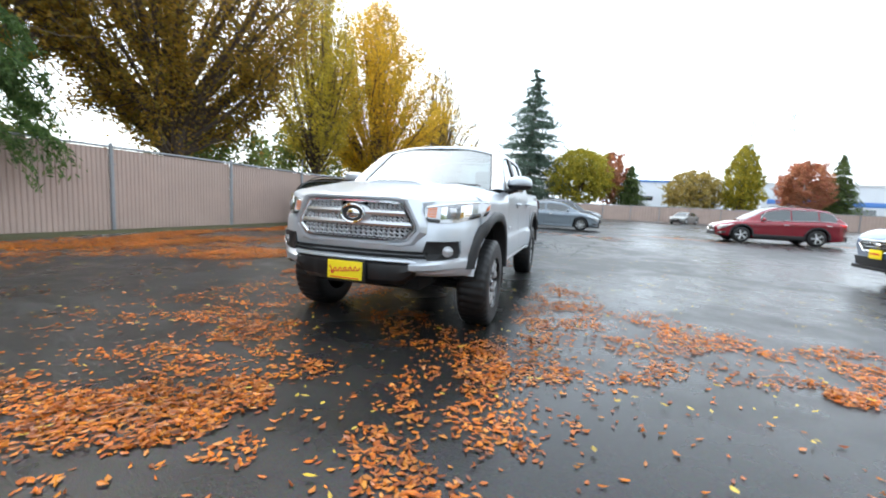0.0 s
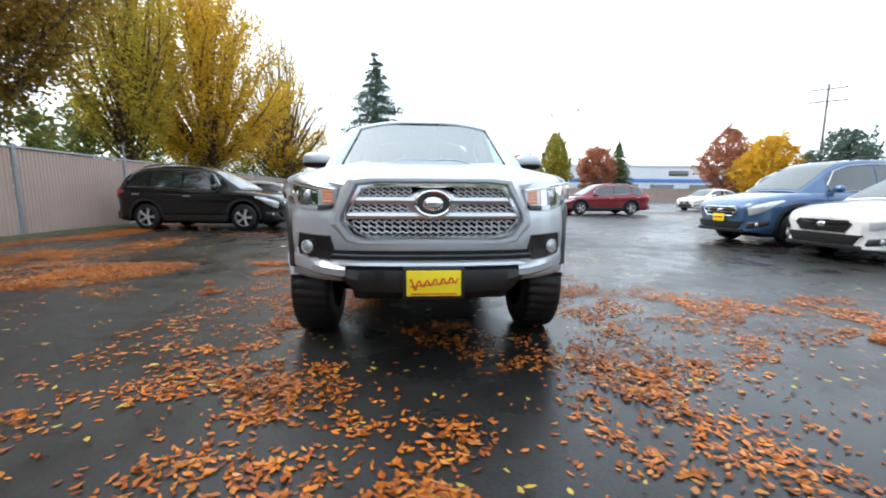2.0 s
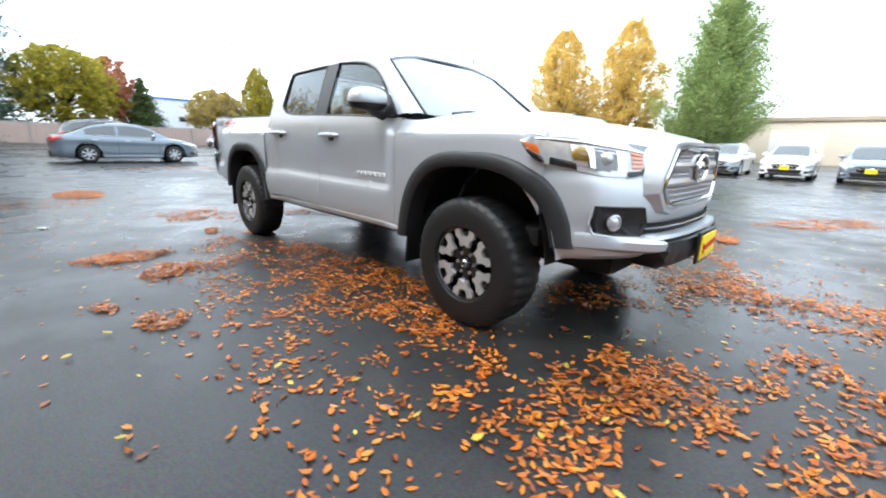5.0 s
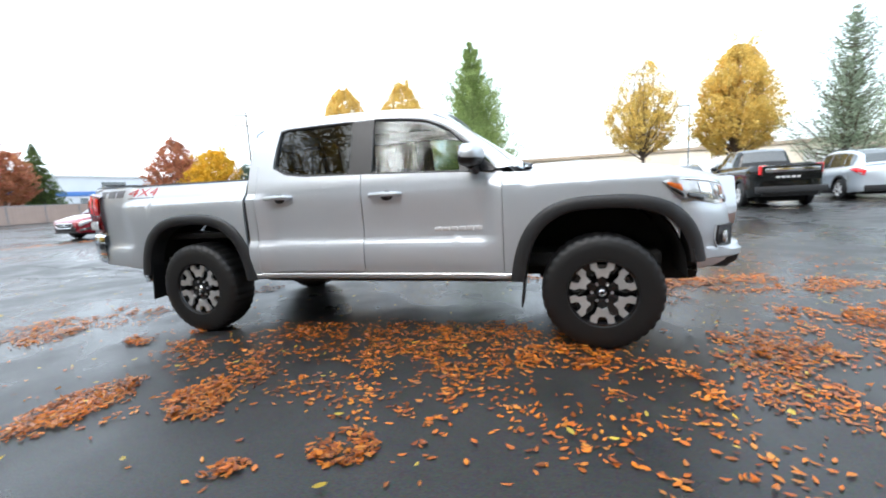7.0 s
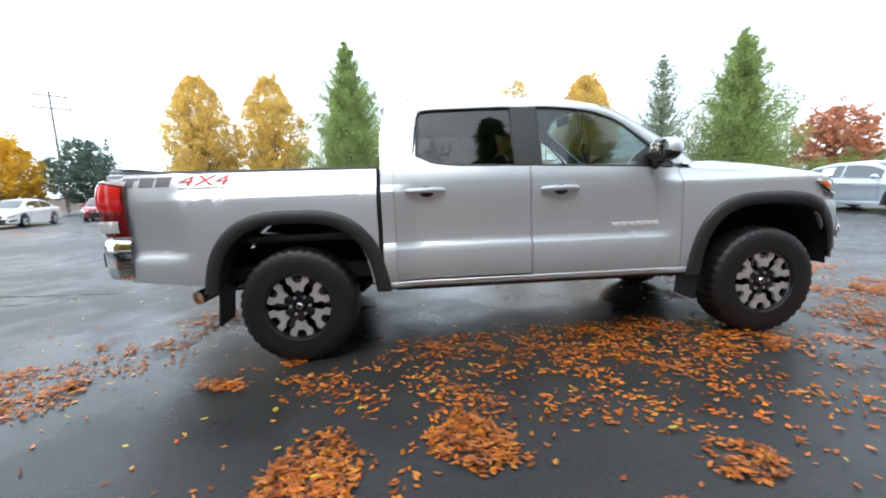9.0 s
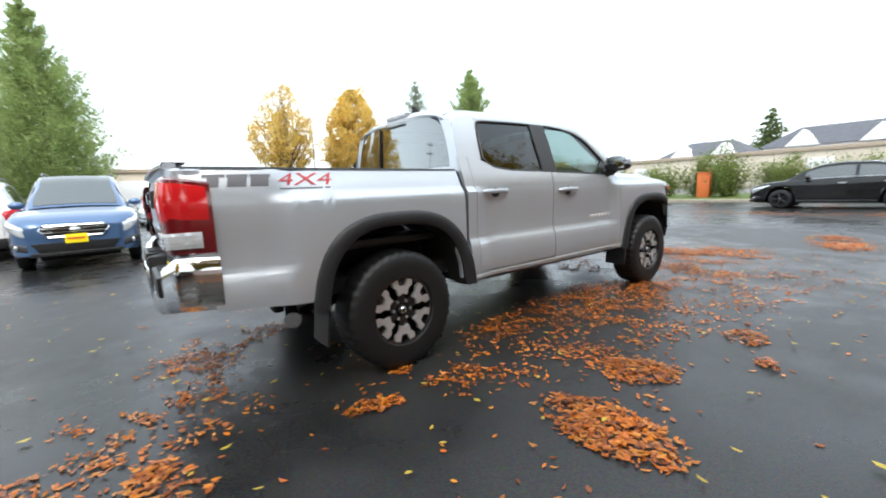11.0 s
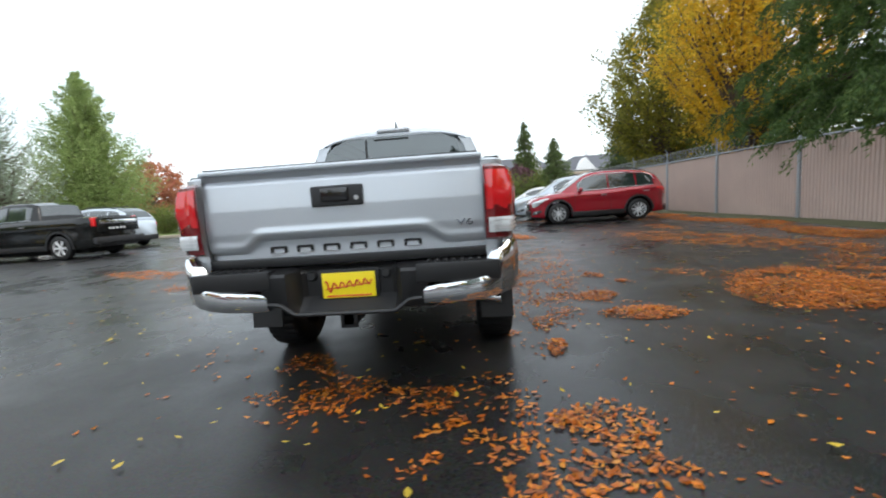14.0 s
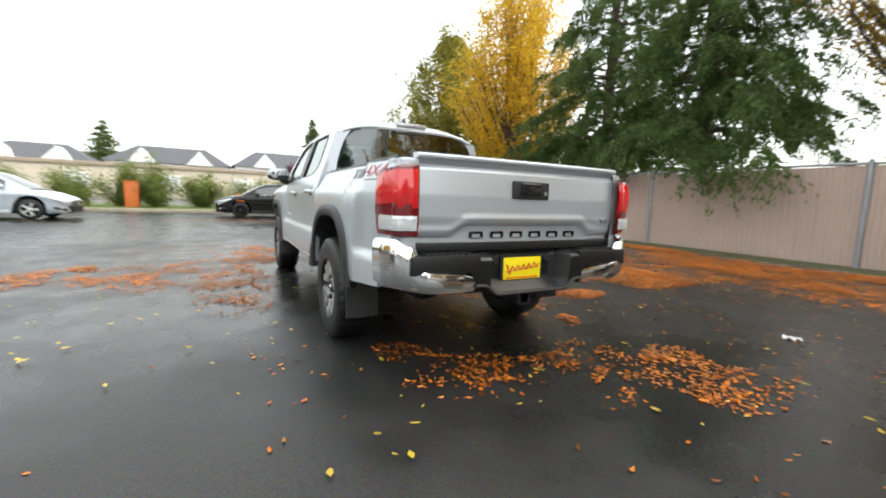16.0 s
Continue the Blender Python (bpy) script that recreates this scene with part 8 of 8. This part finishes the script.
drift(0.75, -1.56, 0.20, 0.16, 178, "M")
drift(1.37, -1.06, 0.28, 0.18, 2, "D")
drift(0.43, -1.77, 0.29, 0.20, 174, "S")
drift(2.64, -0.95, 0.36, 0.19, 31, "M")
drift(3.31, 1.04, 0.91, 0.32, 5, "M")
drift(3.55, -0.04, 0.22, 0.13, 60, "D")
drift(3.03, -0.26, 0.37, 0.20, 26, "L")
drift(-3.13, -1.27, 0.32, 0.21, 6, "M")
drift(-2.02, -1.22, 0.15, 0.06, 167, "D")
drift(-2.61, -0.70, 0.19, 0.17, 2, "L")
drift(1.52, -2.10, 0.15, 0.11, 53, "S")
drift(-2.72, -0.24, 0.65, 0.18, 83, "M")
drift(-3.22, -0.75, 0.12, 0.08, 151, "M")
drift(-3.00, -1.09, 0.12, 0.08, 62, "D")
drift(-3.29, -0.39, 0.10, 0.04, 119, "M")
drift(0.25, -0.88, 0.79, 0.35, 177, "M")
drift(-0.30, -1.81, 0.14, 0.09, 0, "M")
drift(3.93, -0.83, 0.81, 0.57, 168, "M")
drift(6.15, -1.86, 1.01, 0.39, 13, "M")
drift(5.75, -1.90, 0.50, 0.17, 18, "D")
drift(6.65, -1.72, 0.42, 0.15, 8, "D")
drift(6.20, -2.05, 0.34, 0.10, 14, "D")
drift(2.32, -1.26, 0.56, 0.38, 163, "M")
drift(3.03, -2.07, 0.60, 0.28, 143, "L")
drift(0.96, -1.98, 0.39, 0.31, 54, "S")
drift(-1.66, -0.96, 0.11, 0.07, 132, "M")
drift(-2.58, 0.19, 0.48, 0.21, 61, "M")
drift(-2.76, -0.41, 0.26, 0.21, 66, "M")
drift(-0.54, -3.93, 0.90, 0.49, 141, "D")
drift(-1.02, -4.17, 0.48, 0.21, 130, "D")
drift(3.30, -5.42, 2.40, 0.81, 24, "M")
drift(0.54, -1.56, 2.13, 0.44, 170, "L")
drift(-3.18, -1.46, 0.15, 0.09, 102, "L")
drift(-3.40, -1.13, 0.13, 0.08, 100, "L")
drift(2.94, 6.00, 1.25, 0.36, 62, "M")
drift(1.38, 2.59, 1.53, 0.50, 68, "M")
drift(0.16, 1.55, 0.84, 0.32, 6, "M")
drift(-3.49, -1.10, 0.51, 0.24, 90, "L")
drift(-3.55, -0.93, 0.37, 0.13, 73, "L")
drift(-0.06, -6.52, 1.80, 1.25, 125, "M")
drift(-0.20, -6.75, 1.50, 0.55, 150, "D")
drift(-1.90, -6.36, 1.00, 0.94, 122, "M")
drift(-1.85, -6.20, 0.80, 0.36, 150, "D")
drift(-2.80, -0.15, 0.75, 0.24, 80, "M")
drift(-2.45, 0.42, 0.45, 0.22, 20, "M")
drift(-3.05, -0.78, 0.22, 0.16, 70, "M")
drift(-3.50, -1.07, 0.40, 0.20, 85, "M")
# further off
drift(-6.5, -2.05, 0.6, 0.3, 0, "D")
drift(-2.9, -5.4, 2.0, 0.6, 0, "M")
drift(-5.6, -3.4, 0.5, 1.6, 170, "L")
drift(-15.5, 6.0, 1.8, 0.6, 60, "L")
drift(-13.0, 1.4, 2.0, 0.5, 70, "L")
drift(-17, 14, 2.5, 0.8, 80, "L")
drift(12.5, 1.2, 2.2, 0.5, 80, "L")
drift(12.2, -2.4, 1.5, 0.6, 60, "L")
for k in range(30):
    drift(-22 + 1.5 * k, -7.75 + 0.35 * math.sin(k * 1.9), 1.1, 0.42, 10 * math.sin(k), "D" if k % 3 else "M")
    if k % 2:
        drift(-22 + 1.5 * k, -6.5 + 0.8 * math.sin(k * 2.7), 0.9, 0.3, 15 * math.sin(k * 1.3), "L" if k % 4 == 1 else "M")
lay_drifts()
scatter(-1.5, 4.8, -2.0, -0.4, 80)
scatter(-1.5, 1.4, -3.2, -2.0, 7)
scatter(1.4, 4.8, -3.2, -2.0, 32)
scatter(1.5, 5.0, -0.4, 3.0, 85)
scatter(-4.5, -1.5, -3.2, 1.5, 30)
scatter(-8, 9, -8.5, -3.2, 45)
scatter(-5, 1.5, 1.0, 5.0, 3)
scatter(-24, 20, -9, 12, 1.0)
allpts = np.concatenate(beds)
leaf_mesh("fallen_leaves", allpts, 0.0355, M["fallen"], "wet orange brown leaves strewn in drifts over asphalt")
n_y = 1000
yp = np.stack([lrng.uniform(-7, 7, n_y), lrng.uniform(-8, 5, n_y), np.full(n_y, 0.02)], 1)
leaf_mesh("yellow_leaves", yp, 0.042, M["fallen_yellow"], "single bright yellow leaves scattered on the asphalt", 0.25)
